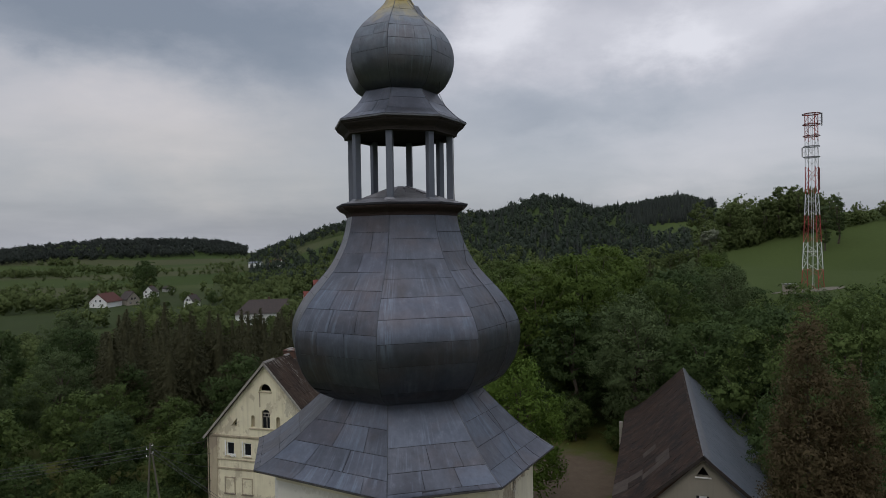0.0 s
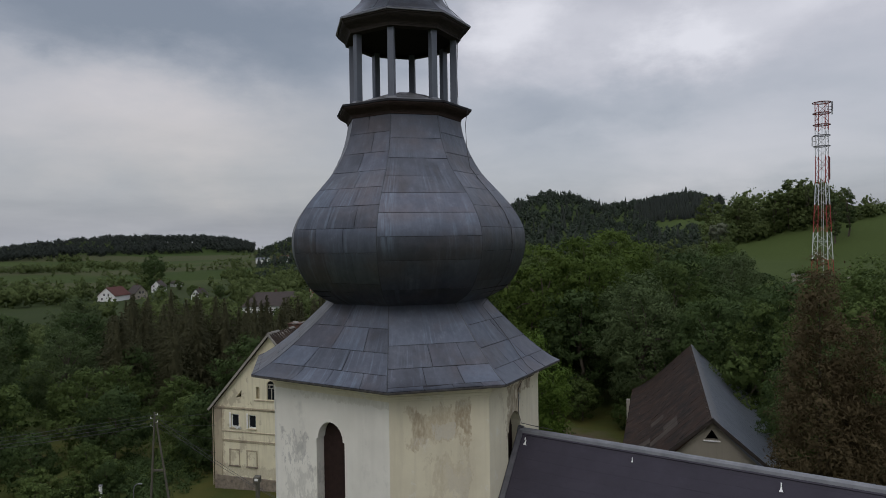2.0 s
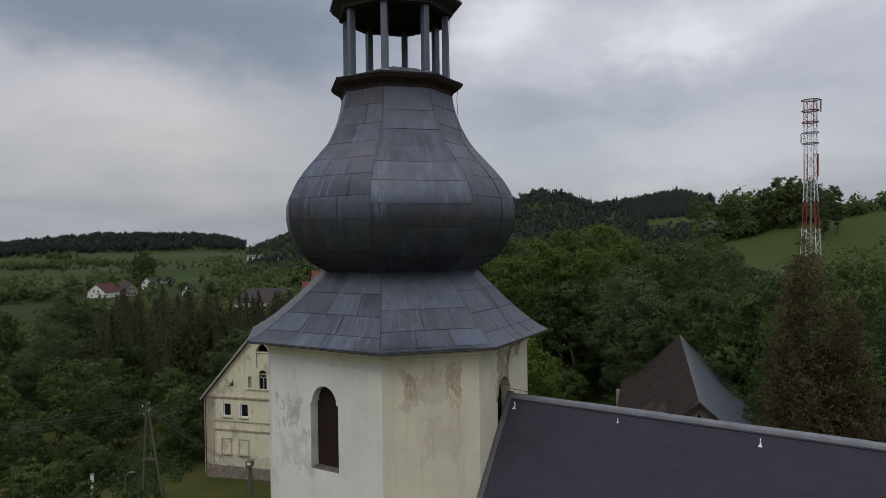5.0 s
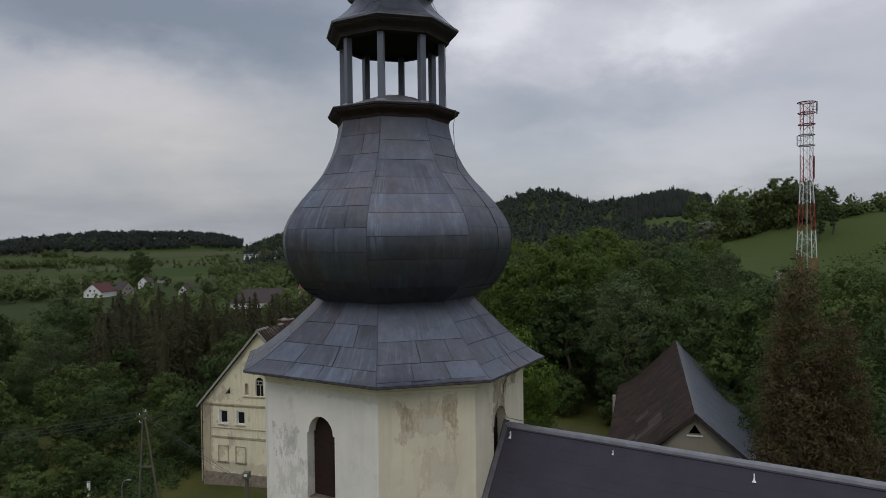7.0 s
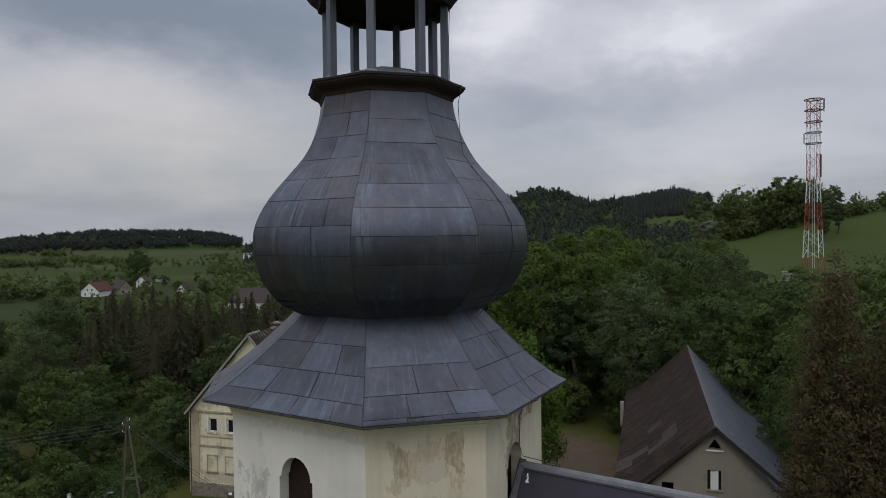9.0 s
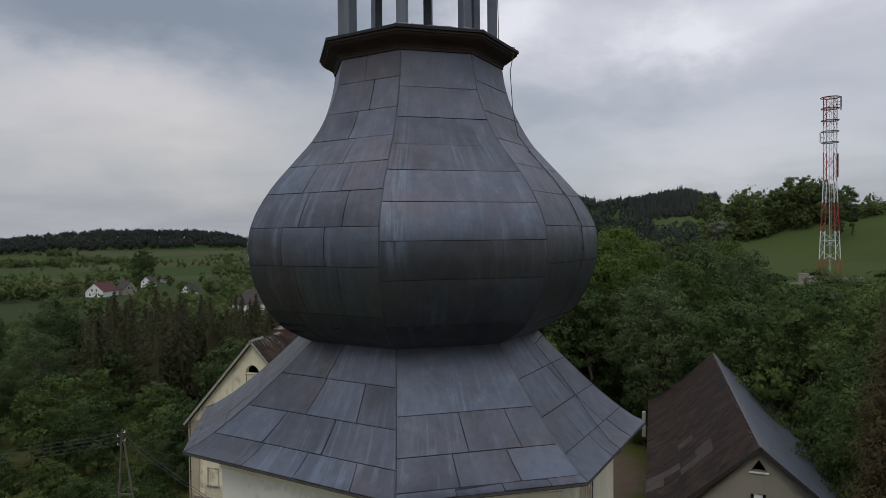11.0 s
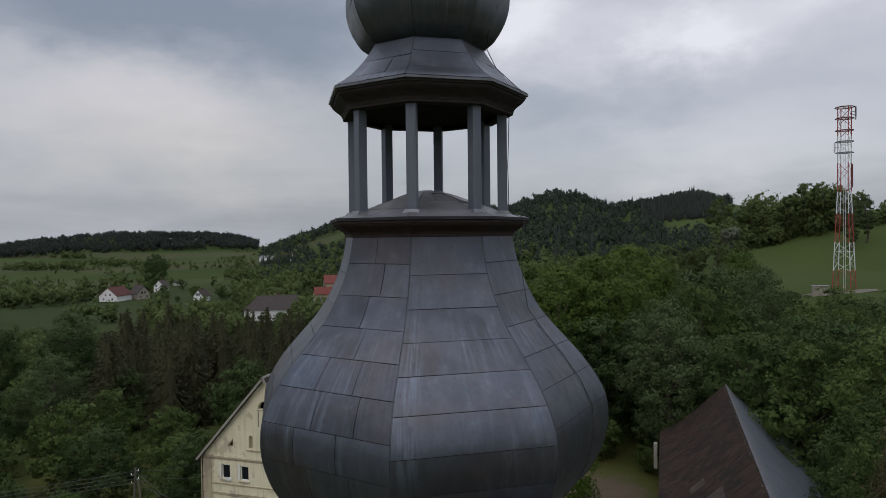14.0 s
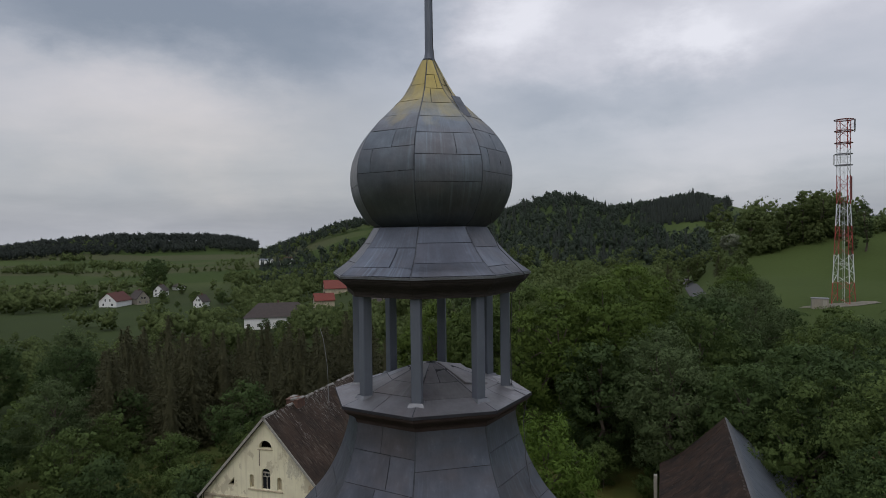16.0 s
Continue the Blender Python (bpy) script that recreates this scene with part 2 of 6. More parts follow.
def leaves(name, dark, light, shift=0.35, tone_scale=0.25, speck=0.16, grain=6.0, calm=1.0, through_light=0.40):
    def build(t, b):
        isl = t.nodes.new("ShaderNodeNewGeometry").outputs["Random Per Island"]
        rnd = t.nodes.new("ShaderNodeObjectInfo").outputs["Random"]
        n1 = noise_of(t, where(t), tone_scale, 3)
        n2 = noise_of(t, where(t), tone_scale * 0.2, 2)
        f = mth(t, "ADD", mth(t, "MULTIPLY", isl, speck), mth(t, "MULTIPLY_ADD", rnd, shift, mth(t, "MULTIPLY_ADD", n1, 0.9, mth(t, "MULTIPLY_ADD", n2, 0.5, -0.6))))
        col = mixc(t, mth(t, "MINIMUM", mth(t, "MAXIMUM", f, 0.0), 1.0), dark, light)
        fine = ramp(t, noise_of(t, where(t), grain, 3, 0.7), [(0.36, 0.0), (0.66, 1.0)])
        col = mixc(t, fine, mixc(t, 0.45 * calm, col, tuple(c * 0.5 for c in dark)), mixc(t, 0.35 * calm, col, light))
        put(t, b, Base_Color=col, Roughness=0.75, Specular_IOR_Level=0.06)
        thin = add(t, "ShaderNodeBsdfTranslucent", Color=col)
        both = t.nodes.new("ShaderNodeMixShader")
        both.inputs[0].default_value = through_light
        t.links.new(b.outputs[0], both.inputs[1])
        t.links.new(thin.outputs[0], both.inputs[2])
        t.links.new(both.outputs[0], [n for n in t.nodes if n.type == "OUTPUT_MATERIAL"][0].inputs[0])
    return material(name, build)


M = {}
M["zinc"] = sheet_metal("weathered_zinc", (0.092, 0.098, 0.114), (0.056, 0.059, 0.069), (0.218, 0.242, 0.280))
M["zinc_up"] = sheet_metal("weathered_zinc_stained", (0.12, 0.133, 0.144), (0.07, 0.078, 0.086), (0.22, 0.245, 0.26), gold=True)
M["zinc_floor"] = sheet_metal("bare_worn_zinc", (0.175, 0.172, 0.176), (0.10, 0.098, 0.10), (0.30, 0.30, 0.305), metal=0.6)
# darker than the sheets over it: seam shadow put into the shell colour
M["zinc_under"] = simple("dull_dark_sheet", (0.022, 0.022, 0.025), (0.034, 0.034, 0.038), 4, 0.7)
M["seam"] = simple("standing_seam_sheet", (0.040, 0.043, 0.050), (0.075, 0.080, 0.092), 6, 0.5, metal=0.4)
M["post"] = simple("sheet_clad_post", (0.10, 0.11, 0.135), (0.13, 0.145, 0.17), 2.5, 0.5, metal=0.35, stretch=(1, 1, 0.3))
M["oldwood"] = simple("weathered_dark_wood", (0.026, 0.022, 0.020), (0.050, 0.040, 0.034), 5, 0.85, stretch=(1, 1, 6))
M["cornice_wood"] = simple("worn_red_brown_cornice", (0.040, 0.027, 0.024), (0.062, 0.044, 0.038), 5, 0.85, stretch=(1, 1, 4))
M["grey_board"] = simple("grey_weathered_boards", (0.30, 0.285, 0.25), (0.20, 0.185, 0.16), 4, 0.85)
M["board"] = simple("brown_louvre_boards", (0.022, 0.013, 0.011), (0.034, 0.02, 0.016), 7, 0.75)
M["verge"] = simple("dark_grey_verge_sheet", (0.05, 0.05, 0.058), (0.085, 0.085, 0.095), 5, 0.6, 0.3, 0.01, 0.3)
M["sill"] = simple("broken_plaster_sill", (0.22, 0.18, 0.14), (0.08, 0.06, 0.05), 6, 0.9, 0.8, 0.03)
M["white"] = plaster("white_limewash", (0.72, 0.70, 0.625), (0.47, 0.455, 0.40), (0.30, 0.295, 0.27), 0.58, 0.2, 0.16, 0.1,
                     spots=(((-3.95, 15.8, 17.25), (0.42, 1.2, 0.45), (0.36, 0.355, 0.33), 0.7, 0.9), ((-3.7, 15.7, 16.3), (0.5, 1.2, 0.5), (0.40, 0.39, 0.35), 0.5, 1.0), ((-2.3, 15.3, 18.75), (2.0, 1.5, 0.22), (0.50, 0.47, 0.37), 0.5, 0.5)))
M["cream"] = plaster("yellowed_limewash", (0.66, 0.61, 0.455), (0.42, 0.37, 0.27), (0.31, 0.255, 0.175), 0.60, 0.35, 0.08, 0.35,
                     spots=(((-0.26, 15.2, 18.12), (0.80, 1.3, 0.50), (0.40, 0.315, 0.205), 0.6, 0.55), ((0.30, 15.2, 18.35), (0.22, 1.3, 0.45), (0.31, 0.235, 0.15), 0.6, 0.5), ((-0.72, 15.2, 18.2), (0.16, 1.3, 0.36), (0.30, 0.23, 0.15), 0.5, 0.5),
                            ((-0.13, 15.2, 17.98), (0.36, 1.3, 0.26), (0.62, 0.585, 0.49), 0.85, 0.8), ((0.02, 15.2, 16.95), (0.5, 1.3, 0.6), (0.42, 0.35, 0.24), 0.4, 1.1), ((0.12, 15.2, 16.75), (0.3, 1.3, 0.5), (0.62, 0.585, 0.49), 0.45, 1.3),
                            ((1.72, 16.3, 18.05), (0.34, 0.9, 0.85), (0.26, 0.20, 0.135), 0.9, 0.7), ((2.5, 16.9, 18.70), (0.8, 1.0, 0.26), (0.26, 0.20, 0.135), 0.9, 0.6), ((1.95, 16.4, 17.2), (0.16, 0.8, 1.2), (0.62, 0.60, 0.53), 0.8, 0.9)))
M["house_wall"] = plaster("pale_yellow_render", (0.66, 0.615, 0.44), (0.47, 0.425, 0.30), (0.30, 0.26, 0.19), 0.565, 0.55,
                          spots=(((-13.9, 58.2, 10.3), (0.8, 1.2, 1.3), (0.33, 0.31, 0.26), 0.75, 0.8), ((-12.3, 57.7, 8.2), (0.5, 1.0, 0.5), (0.30, 0.20, 0.13), 0.7, 0.8), ((-16.5, 59.0, 1.2), (7.0, 2.5, 0.7), (0.36, 0.32, 0.24), 0.6, 0.6), ((-22.0, 60.6, 4.0), (0.7, 0.8, 3.4), (0.34, 0.27, 0.19), 0.65, 0.5)))
M["house_trim"] = plaster("dirty_render_trim", (0.40, 0.35, 0.245), (0.25, 0.21, 0.15), (0.20, 0.165, 0.125), 0.54, 0.7)
M["plinth"] = simple("rough_stone_plinth", (0.14, 0.12, 0.095), (0.30, 0.25, 0.19), 3.0, 0.9, 0.6, 0.04)


def rust_build(t, b):
    w = where(t)
    col = mixc(t, ramp(t, noise_of(t, w, 0.8, 6, 0.65), [(0.35, 0.0), (0.65, 1.0)]), (0.011, 0.0085, 0.007), (0.030, 0.017, 0.011))
    runs = ramp(t, noise_of(t, where(t, 1.6, 1.6, 0.5), 1.0, 6, 0.7), [(0.52, 0.0), (0.66, 1.0)])
    col = mixc(t, mth(t, "MULTIPLY", runs, 0.5), col, (0.062, 0.042, 0.031))
    spot = ramp(t, noise_of(t, w, 9.0, 3, 0.8), [(0.66, 0.0), (0.72, 1.0)])
    col = mixc(t, mth(t, "MULTIPLY", spot, 0.5), col, (0.16, 0.13, 0.10))
    put(t, b, Base_Color=col, Roughness=0.85, Specular_IOR_Level=0.15)
    bump(t, b, noise_of(t, w, 6.0, 4), 0.5, 0.03)


M["rust"] = material("rusty_dark_roofing", rust_build)


def shake_build(t, b):
    w = where(t)
    rnd = t.nodes.new("ShaderNodeObjectInfo").outputs["Random"]
    col = mixc(t, ramp(t, noise_of(t, w, 0.5, 5, 0.6), [(0.35, 0.0), (0.65, 1.0)]), (0.020, 0.015, 0.012), (0.042, 0.028, 0.020))
    runs = ramp(t, noise_of(t, where(t, 2.2, 7.0, 0.8), 1.0, 5, 0.7), [(0.50, 0.0), (0.68, 1.0)])
    bare = ramp(t, noise_of(t, where(t, 0.35, 0.35, 0.5), 1.0, 3), [(0.42, 0.15), (0.62, 1.0)])
    col = mixc(t, mth(t, "MULTIPLY", mth(t, "MULTIPLY", runs, bare), 0.75), col, (0.135, 0.110, 0.085))
    col = mixc(t, mth(t, "MULTIPLY", rnd, 0.35), col, (0.030, 0.021, 0.016))
    put(t, b, Base_Color=col, Roughness=0.9, Specular_IOR_Level=0.12)
    bump(t, b, runs, 0.5, 0.03)


M["shake"] = material("weathered_roof_boards", shake_build)
M["mortar"] = simple("weathered_lime_mortar", (0.13, 0.12, 0.105), (0.27, 0.255, 0.23), 2.5, 0.9, 0.4, 0.01)
M["greyroof"] = simple("blue_grey_sheet_roof", (0.095, 0.108, 0.128), (0.15, 0.165, 0.19), 0.8, 0.45, 0.15, 0.02, 0.3)
M["slate"] = simple("dark_bitumen_shingle", (0.034, 0.031, 0.040), (0.044, 0.040, 0.052), 1.6, 0.75, 0.4, 0.01)
M["ridge_cap"] = simple("grey_ridge_sheet", (0.105, 0.11, 0.12), (0.17, 0.175, 0.185), 3.0, 0.5, 0.2, 0.01, 0.3)
M["barn_wall"] = plaster("grey_beige_render", (0.26, 0.235, 0.19), (0.19, 0.175, 0.14), (0.17, 0.15, 0.13), 0.62, 0.4)
M["white_paint"] = simple("white_paint", (0.75, 0.75, 0.73), (0.65, 0.65, 0.62), 4, 0.6, 0.1)
M["dark_glass"] = material("dark_window_glass", lambda t, b: put(t, b, Base_Color=(0.012, 0.014, 0.017), Roughness=0.25, Specular_IOR_Level=0.25))
# near-black base colour stands in for the shade of unlit insides
M["void"] = simple("interior_shade_colour", (0.01, 0.009, 0.009), (0.015, 0.013, 0.012), 3, 0.95)
M["brick"] = simple("red_brick", (0.125, 0.070, 0.052), (0.075, 0.050, 0.040), 3, 0.9)
M["red_paint"] = simple("red_mast_paint", (0.30, 0.045, 0.03), (0.22, 0.04, 0.03), 2, 0.55)
M["mast_white"] = simple("white_mast_paint", (0.62, 0.63, 0.63), (0.52, 0.53, 0.53), 2, 0.55)
M["steel"] = simple("galvanised_steel", (0.16, 0.16, 0.17), (0.24, 0.24, 0.25), 5, 0.5, metal=0.6)
M["cable"] = simple("dark_cable", (0.03, 0.03, 0.032), (0.05, 0.05, 0.05), 5, 0.6)
M["wood_pole"] = simple("grey_wooden_pole", (0.082, 0.078, 0.060), (0.12, 0.112, 0.088), 3, 0.9, stretch=(3, 3, 0.4))
M["red_tile"] = simple("red_tile_roof", (0.095, 0.038, 0.031), (0.07, 0.033, 0.028), 1.2, 0.8)
M["bright_tile"] = simple("bright_red_roof", (0.158, 0.043, 0.031), (0.115, 0.037, 0.029), 1.2, 0.75)
M["brown_tile"] = simple("brown_tile_roof", (0.062, 0.050, 0.045), (0.045, 0.038, 0.035), 1.0, 0.8)
M["bark"] = simple("tree_bark", (0.06, 0.048, 0.036), (0.10, 0.085, 0.065), 4, 0.95, 0.6, 0.03, stretch=(1, 1, 0.3))
M["leaf"] = leaves("broad_leaves", (0.038, 0.063, 0.019), (0.144, 0.191, 0.057))
M["leaf_light"] = leaves("fresh_green_leaves", (0.051, 0.092, 0.015), (0.136, 0.198, 0.039))
M["pale_sheet"] = simple("pale_worn_roofing", (0.060, 0.048, 0.038), (0.036, 0.028, 0.023), 1.5, 0.85)
M["pale_door"] = simple("pale_painted_door", (0.34, 0.32, 0.27), (0.28, 0.26, 0.22), 3, 0.7)
M["red_dark"] = simple("dull_red_paint", (0.16, 0.04, 0.035), (0.10, 0.035, 0.03), 2, 0.6)
M["leaf_valley"] = leaves("valley_foliage", (0.072, 0.097, 0.033), (0.157, 0.193, 0.069), 0.0, 0.05, 0.14, 1.6)
M["leaf_grey"] = leaves("grey_green_leaves", (0.050, 0.073, 0.030), (0.130, 0.171, 0.071))
M["leaf_yellow"] = leaves("yellow_green_leaves", (0.041, 0.069, 0.016), (0.127, 0.174, 0.036))
M["leaf_deep"] = leaves("deep_green_leaves", (0.031, 0.051, 0.021), (0.102, 0.148, 0.048))
M["blossom"] = leaves("white_blossom", (0.06, 0.085, 0.03), (0.42, 0.43, 0.34), 0.1, 1.2, 0.5, 3.0)
M["needle"] = leaves("spruce_needles", (0.064, 0.063, 0.033), (0.098, 0.098, 0.051), 0.15, 0.2, 0.08, 4.0, 0.7)
M["brown_needle"] = leaves("browned_needles", (0.078, 0.060, 0.031), (0.124, 0.096, 0.050), 0.2, 0.6, 0.05, 9.0, 0.6)
# lifted, bluish base colours carry the haze over the far woods
M["leaf_far"] = leaves("haze_tinted_foliage", (0.044, 0.058, 0.042), (0.068, 0.087, 0.059), 0.0, 0.02, 0.14, 0.7, 0.3)
M["needle_far"] = leaves("haze_tinted_conifers", (0.037, 0.044, 0.038), (0.059, 0.070, 0.054), 0.0, 0.02, 0.14, 0.6, 0.3)


def ground_build(t, b):
    w = where(t)
    n1 = noise_of(t, w, 0.012, 5)
    n2 = noise_of(t, w, 0.9, 6, 0.65)
    col = mixc(t, ramp(t, n1, [(0.35, 0.0), (0.65, 1.0)]), (0.040, 0.057, 0.016), (0.056, 0.076, 0.023))
    field = add(t, "ShaderNodeTexVoronoi", Vector=where(t, 0.004, 0.012, 0.0), Scale=1.0, Randomness=0.8).outputs["Color"]
    away = add(t, "ShaderNodeVectorMath", i0=w)
    away.operation = "LENGTH"
    outer = ramp(t, mth(t, "MULTIPLY", away.outputs["Value"], 0.001), [(0.38, 0.0), (0.46, 1.0)])
    fsep = mth(t, "MULTIPLY_ADD", mth(t, "SUBTRACT", add(t, "ShaderNodeSeparateColor", Color=field).outputs[0], 0.42), outer, 0.42)
    west_side = ramp(t, mth(t, "MULTIPLY", add(t, "ShaderNodeSeparateXYZ", Vector=w).outputs[0], -0.005), [(0.4, 0.0), (0.8, 1.0)])
    col = mixc(t, mth(t, "MULTIPLY", mth(t, "MULTIPLY", ramp(t, fsep, [(0.50, 0.0), (0.7, 1.0)]), 0.75), west_side), col, (0.064, 0.062, 0.034))
    col = mixc(t, mth(t, "MULTIPLY", ramp(t, fsep, [(0.2, 1.0), (0.35, 0.0)]), 0.7), col, (0.030, 0.048, 0.012))
    col = mixc(t, mth(t, "MULTIPLY", n2, 0.5), col, (0.018, 0.028, 0.007))
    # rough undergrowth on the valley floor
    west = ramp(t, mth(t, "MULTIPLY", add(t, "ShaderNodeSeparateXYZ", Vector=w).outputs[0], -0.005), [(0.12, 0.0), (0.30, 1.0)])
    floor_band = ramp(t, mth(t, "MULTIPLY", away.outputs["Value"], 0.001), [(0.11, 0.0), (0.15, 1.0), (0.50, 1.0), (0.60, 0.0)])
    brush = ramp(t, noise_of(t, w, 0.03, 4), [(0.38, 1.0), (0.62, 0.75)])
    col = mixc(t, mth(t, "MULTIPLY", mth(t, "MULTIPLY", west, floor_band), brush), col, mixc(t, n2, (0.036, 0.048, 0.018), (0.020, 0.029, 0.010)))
    near = ramp(t, mth(t, "MULTIPLY", away.outputs["Value"], 0.001), [(0.10, 0.72), (0.13, 0.0)])
    dry = ramp(t, noise_of(t, w, 0.22, 5, 0.6), [(0.40, 0.0), (0.62, 1.0)])
    col = mixc(t, mth(t, "MULTIPLY", near, mth(t, "MULTIPLY_ADD", dry, 0.7, 0.3)), col, (0.068, 0.061, 0.017))
    # trodden earth of the yard beside the barn
    yard = add(t, "ShaderNodeMapping", Vector=t.nodes.new("ShaderNodeNewGeometry").outputs["Position"])
    yard.vector_type = "TEXTURE"
    yard.inputs["Location"].default_value, yard.inputs["Scale"].default_value = (10.6, 67.5, 0.0), (8.5, 10.5, 1000.0)
    dist = add(t, "ShaderNodeVectorMath", i0=yard.outputs[0])
    dist.operation = "LENGTH"
    edge = mth(t, "ADD", dist.outputs["Value"], mth(t, "MULTIPLY_ADD", noise_of(t, w, 0.3, 5), 0.9, -0.45))
    col = mixc(t, ramp(t, edge, [(0.75, 1.0), (1.0, 0.0)]), col, mixc(t, n2, (0.060, 0.045, 0.030), (0.100, 0.078, 0.056)))
    put(t, b, Base_Color=col, Roughness=0.95, Specular_IOR_Level=0.05)
    bump(t, b, n2, 0.6, 0.15)


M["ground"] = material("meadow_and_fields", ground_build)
M["gravel"] = simple("pale_gravel", (0.16, 0.145, 0.115), (0.10, 0.095, 0.07), 1.2, 0.95, 0.5, 0.03)
M["asphalt"] = simple("worn_asphalt", (0.06, 0.06, 0.062), (0.085, 0.083, 0.08), 1.5, 0.9)


# ---- mesh helpers ----
def mesh_of(name, verts, faces, mat, smooth=False, normals=None):
    """A mesh from arrays: faces is an (n, 3) or (n, 4) array, or a list of tuples; normals soften foliage."""
    me = bpy.data.meshes.new(name)
    if isinstance(faces, np.ndarray):
        v = np.asarray(verts, np.float32)
        n, k = faces.shape
        me.vertices.add(len(v))
        me.vertices.foreach_set("co", v.ravel())
        me.loops.add(n * k)
        me.loops.foreach_set("vertex_index", faces.astype(np.int32).ravel())
        me.polygons.add(n)
        me.polygons.foreach_set("loop_start", np.arange(0, n * k, k, dtype=np.int32))
        me.update(calc_edges=True)
    else:
        me.from_pydata([tuple(p) for p in verts], [], faces)
    me.materials.append(mat)
    if smooth:
        me.shade_smooth()
    if normals is not None:
        me.normals_split_custom_set_from_vertices(np.asarray(normals, np.float32).tolist())
    return me


def unit(v):
    return v / np.maximum(np.linalg.norm(v, axis=1), 1e-6)[:, None]


def part(name, bm, mat, parent, label=""):
    """Links a bmesh, or a mesh, as one object under a thing or a part."""
    if isinstance(bm, bmesh.types.BMesh):
        bmesh.ops.recalc_face_normals(bm, faces=bm.faces)
        me = bpy.data.meshes.new(name)
        bm.to_mesh(me)
        bm.free()
        me.materials.append(mat)
    else:
        me = bm
    ob = new(name, me)
    ob.parent = parent
    if label:
        ob["label"] = label
    return ob


def thing(name, label, category, group="", kind="", at=(0, 0, 0), turn=0.0):
    ob = new(name)
    ob.matrix_world = pose(*at, 0, 0, turn)
    return tagged(ob, label, category, group, kind)


def box(bm, lo, hi, m=None):
    x0, y0, z0 = lo
    x1, y1, z1 = hi
    vs = [bm.verts.new(((m @ Vector(p)) if m else Vector(p))) for p in ((x0, y0, z0), (x1, y0, z0), (x1, y1, z0), (x0, y1, z0), (x0, y0, z1), (x1, y0, z1), (x1, y1, z1), (x0, y1, z1))]
    for f in ((3, 2, 1, 0), (4, 5, 6, 7), (0, 1, 5, 4), (1, 2, 6, 5), (2, 3, 7, 6), (3, 0, 4, 7)):
        bm.faces.new([vs[i] for i in f])
    return vs


def boxed(lo, hi, m=None, bevel=0.0):
    bm = bmesh.new()
    box(bm, lo, hi, m)
    if bevel:
        bmesh.ops.bevel(bm, geom=bm.edges[:], offset=bevel, segments=1, affect="EDGES")
    return bm


def rod(bm, a, b, ra, rb=None, n=8):
    """A tapered rod from a to b."""
    rb = ra if rb is None else rb
    a, b = Vector(a), Vector(b)
    d = (b - a).normalized()
    s = d.orthogonal().normalized()
    u = d.cross(s)
    rings = []
    for p, r in ((a, ra), (b, rb)):
        rings.append([bm.verts.new(p + r * (math.cos(2 * math.pi * i / n) * s + math.sin(2 * math.pi * i / n) * u)) for i in range(n)])
    for i in range(n):
        bm.faces.new((rings[0][i], rings[0][(i + 1) % n], rings[1][(i + 1) % n], rings[1][i]))
    bm.faces.new(rings[0][::-1])
    bm.faces.new(rings[1])


def tube(points, r, n=6):
    """A wire through points."""
    bm = bmesh.new()
    rings = []
    pts = [Vector(p) for p in points]
    for i, p in enumerate(pts):
        d = (pts[min(i + 1, len(pts) - 1)] - pts[max(i - 1, 0)]).normalized()
        s = d.cross(Vector((0.31, 0.17, 0.93))).normalized()
        u = d.cross(s)
        rings.append([bm.verts.new(p + r * (math.cos(2 * math.pi * k / n) * s + math.sin(2 * math.pi * k / n) * u)) for k in range(n)])
    for a, b in zip(rings, rings[1:]):
        for k in range(n):
            bm.faces.new((a[k], a[(k + 1) % n], b[(k + 1) % n], b[k]))
    return bm


def prism(outline, depth, m=None):
    """A flat outline of (x, z) points, thick along +y."""
    bm = bmesh.new()
    tf = m or Matrix()
    front = [bm.verts.new(tf @ Vector((x, 0, z))) for x, z in outline]
    back = [bm.verts.new(tf @ Vector((x, depth, z))) for x, z in outline]
    n = len(outline)
    bm.faces.new(front)
    bm.faces.new(back[::-1])
    for i in range(n):
        bm.faces.new((front[i], back[i], back[(i + 1) % n], front[(i + 1) % n]))
    return bm


def holed_wall(outline, holes, depth, m=None):
    """A wall with openings right through it: outline and holes in (x, z), thick along +y."""
    bm = bmesh.new()
    loops = [outline, *holes]
    edges = []
    for lp in loops:
        vs = [bm.verts.new((x, 0, z)) for x, z in lp]
        edges += [bm.edges.new((vs[i], vs[(i + 1) % len(vs)])) for i in range(len(vs))]
    bmesh.ops.triangle_fill(bm, use_beauty=True, use_dissolve=False, edges=edges)
    r = bmesh.ops.extrude_face_region(bm, geom=bm.faces[:])
    bmesh.ops.translate(bm, verts=[g for g in r["geom"] if isinstance(g, bmesh.types.BMVert)], vec=(0, depth, 0))
    if m:
        bm.transform(m)
    return bm


def arch(x0, x1, z0, spring, top, n=10, shoulder=0.0):
    """The outline of a round-headed opening, anticlockwise from its lower left."""
    cx, rx, rz = (x0 + x1) / 2, (x1 - x0) / 2, top - spring
    head = [(cx + rx * math.cos(math.pi * i / n), spring + rz * math.sin(math.pi * i / n)) for i in range(n + 1)]
    if shoulder:
        return [(x0 - shoulder, z0), (x1 + shoulder, z0), (x1 + shoulder, spring), *head, (x0 - shoulder, spring)]
    return [(x0, z0), (x1, z0), *head]


# ---- lie of the land ----
def smooth01(v):
    v = np.clip(v, 0.0, 1.0)
    return v * v * (3 - 2 * v)


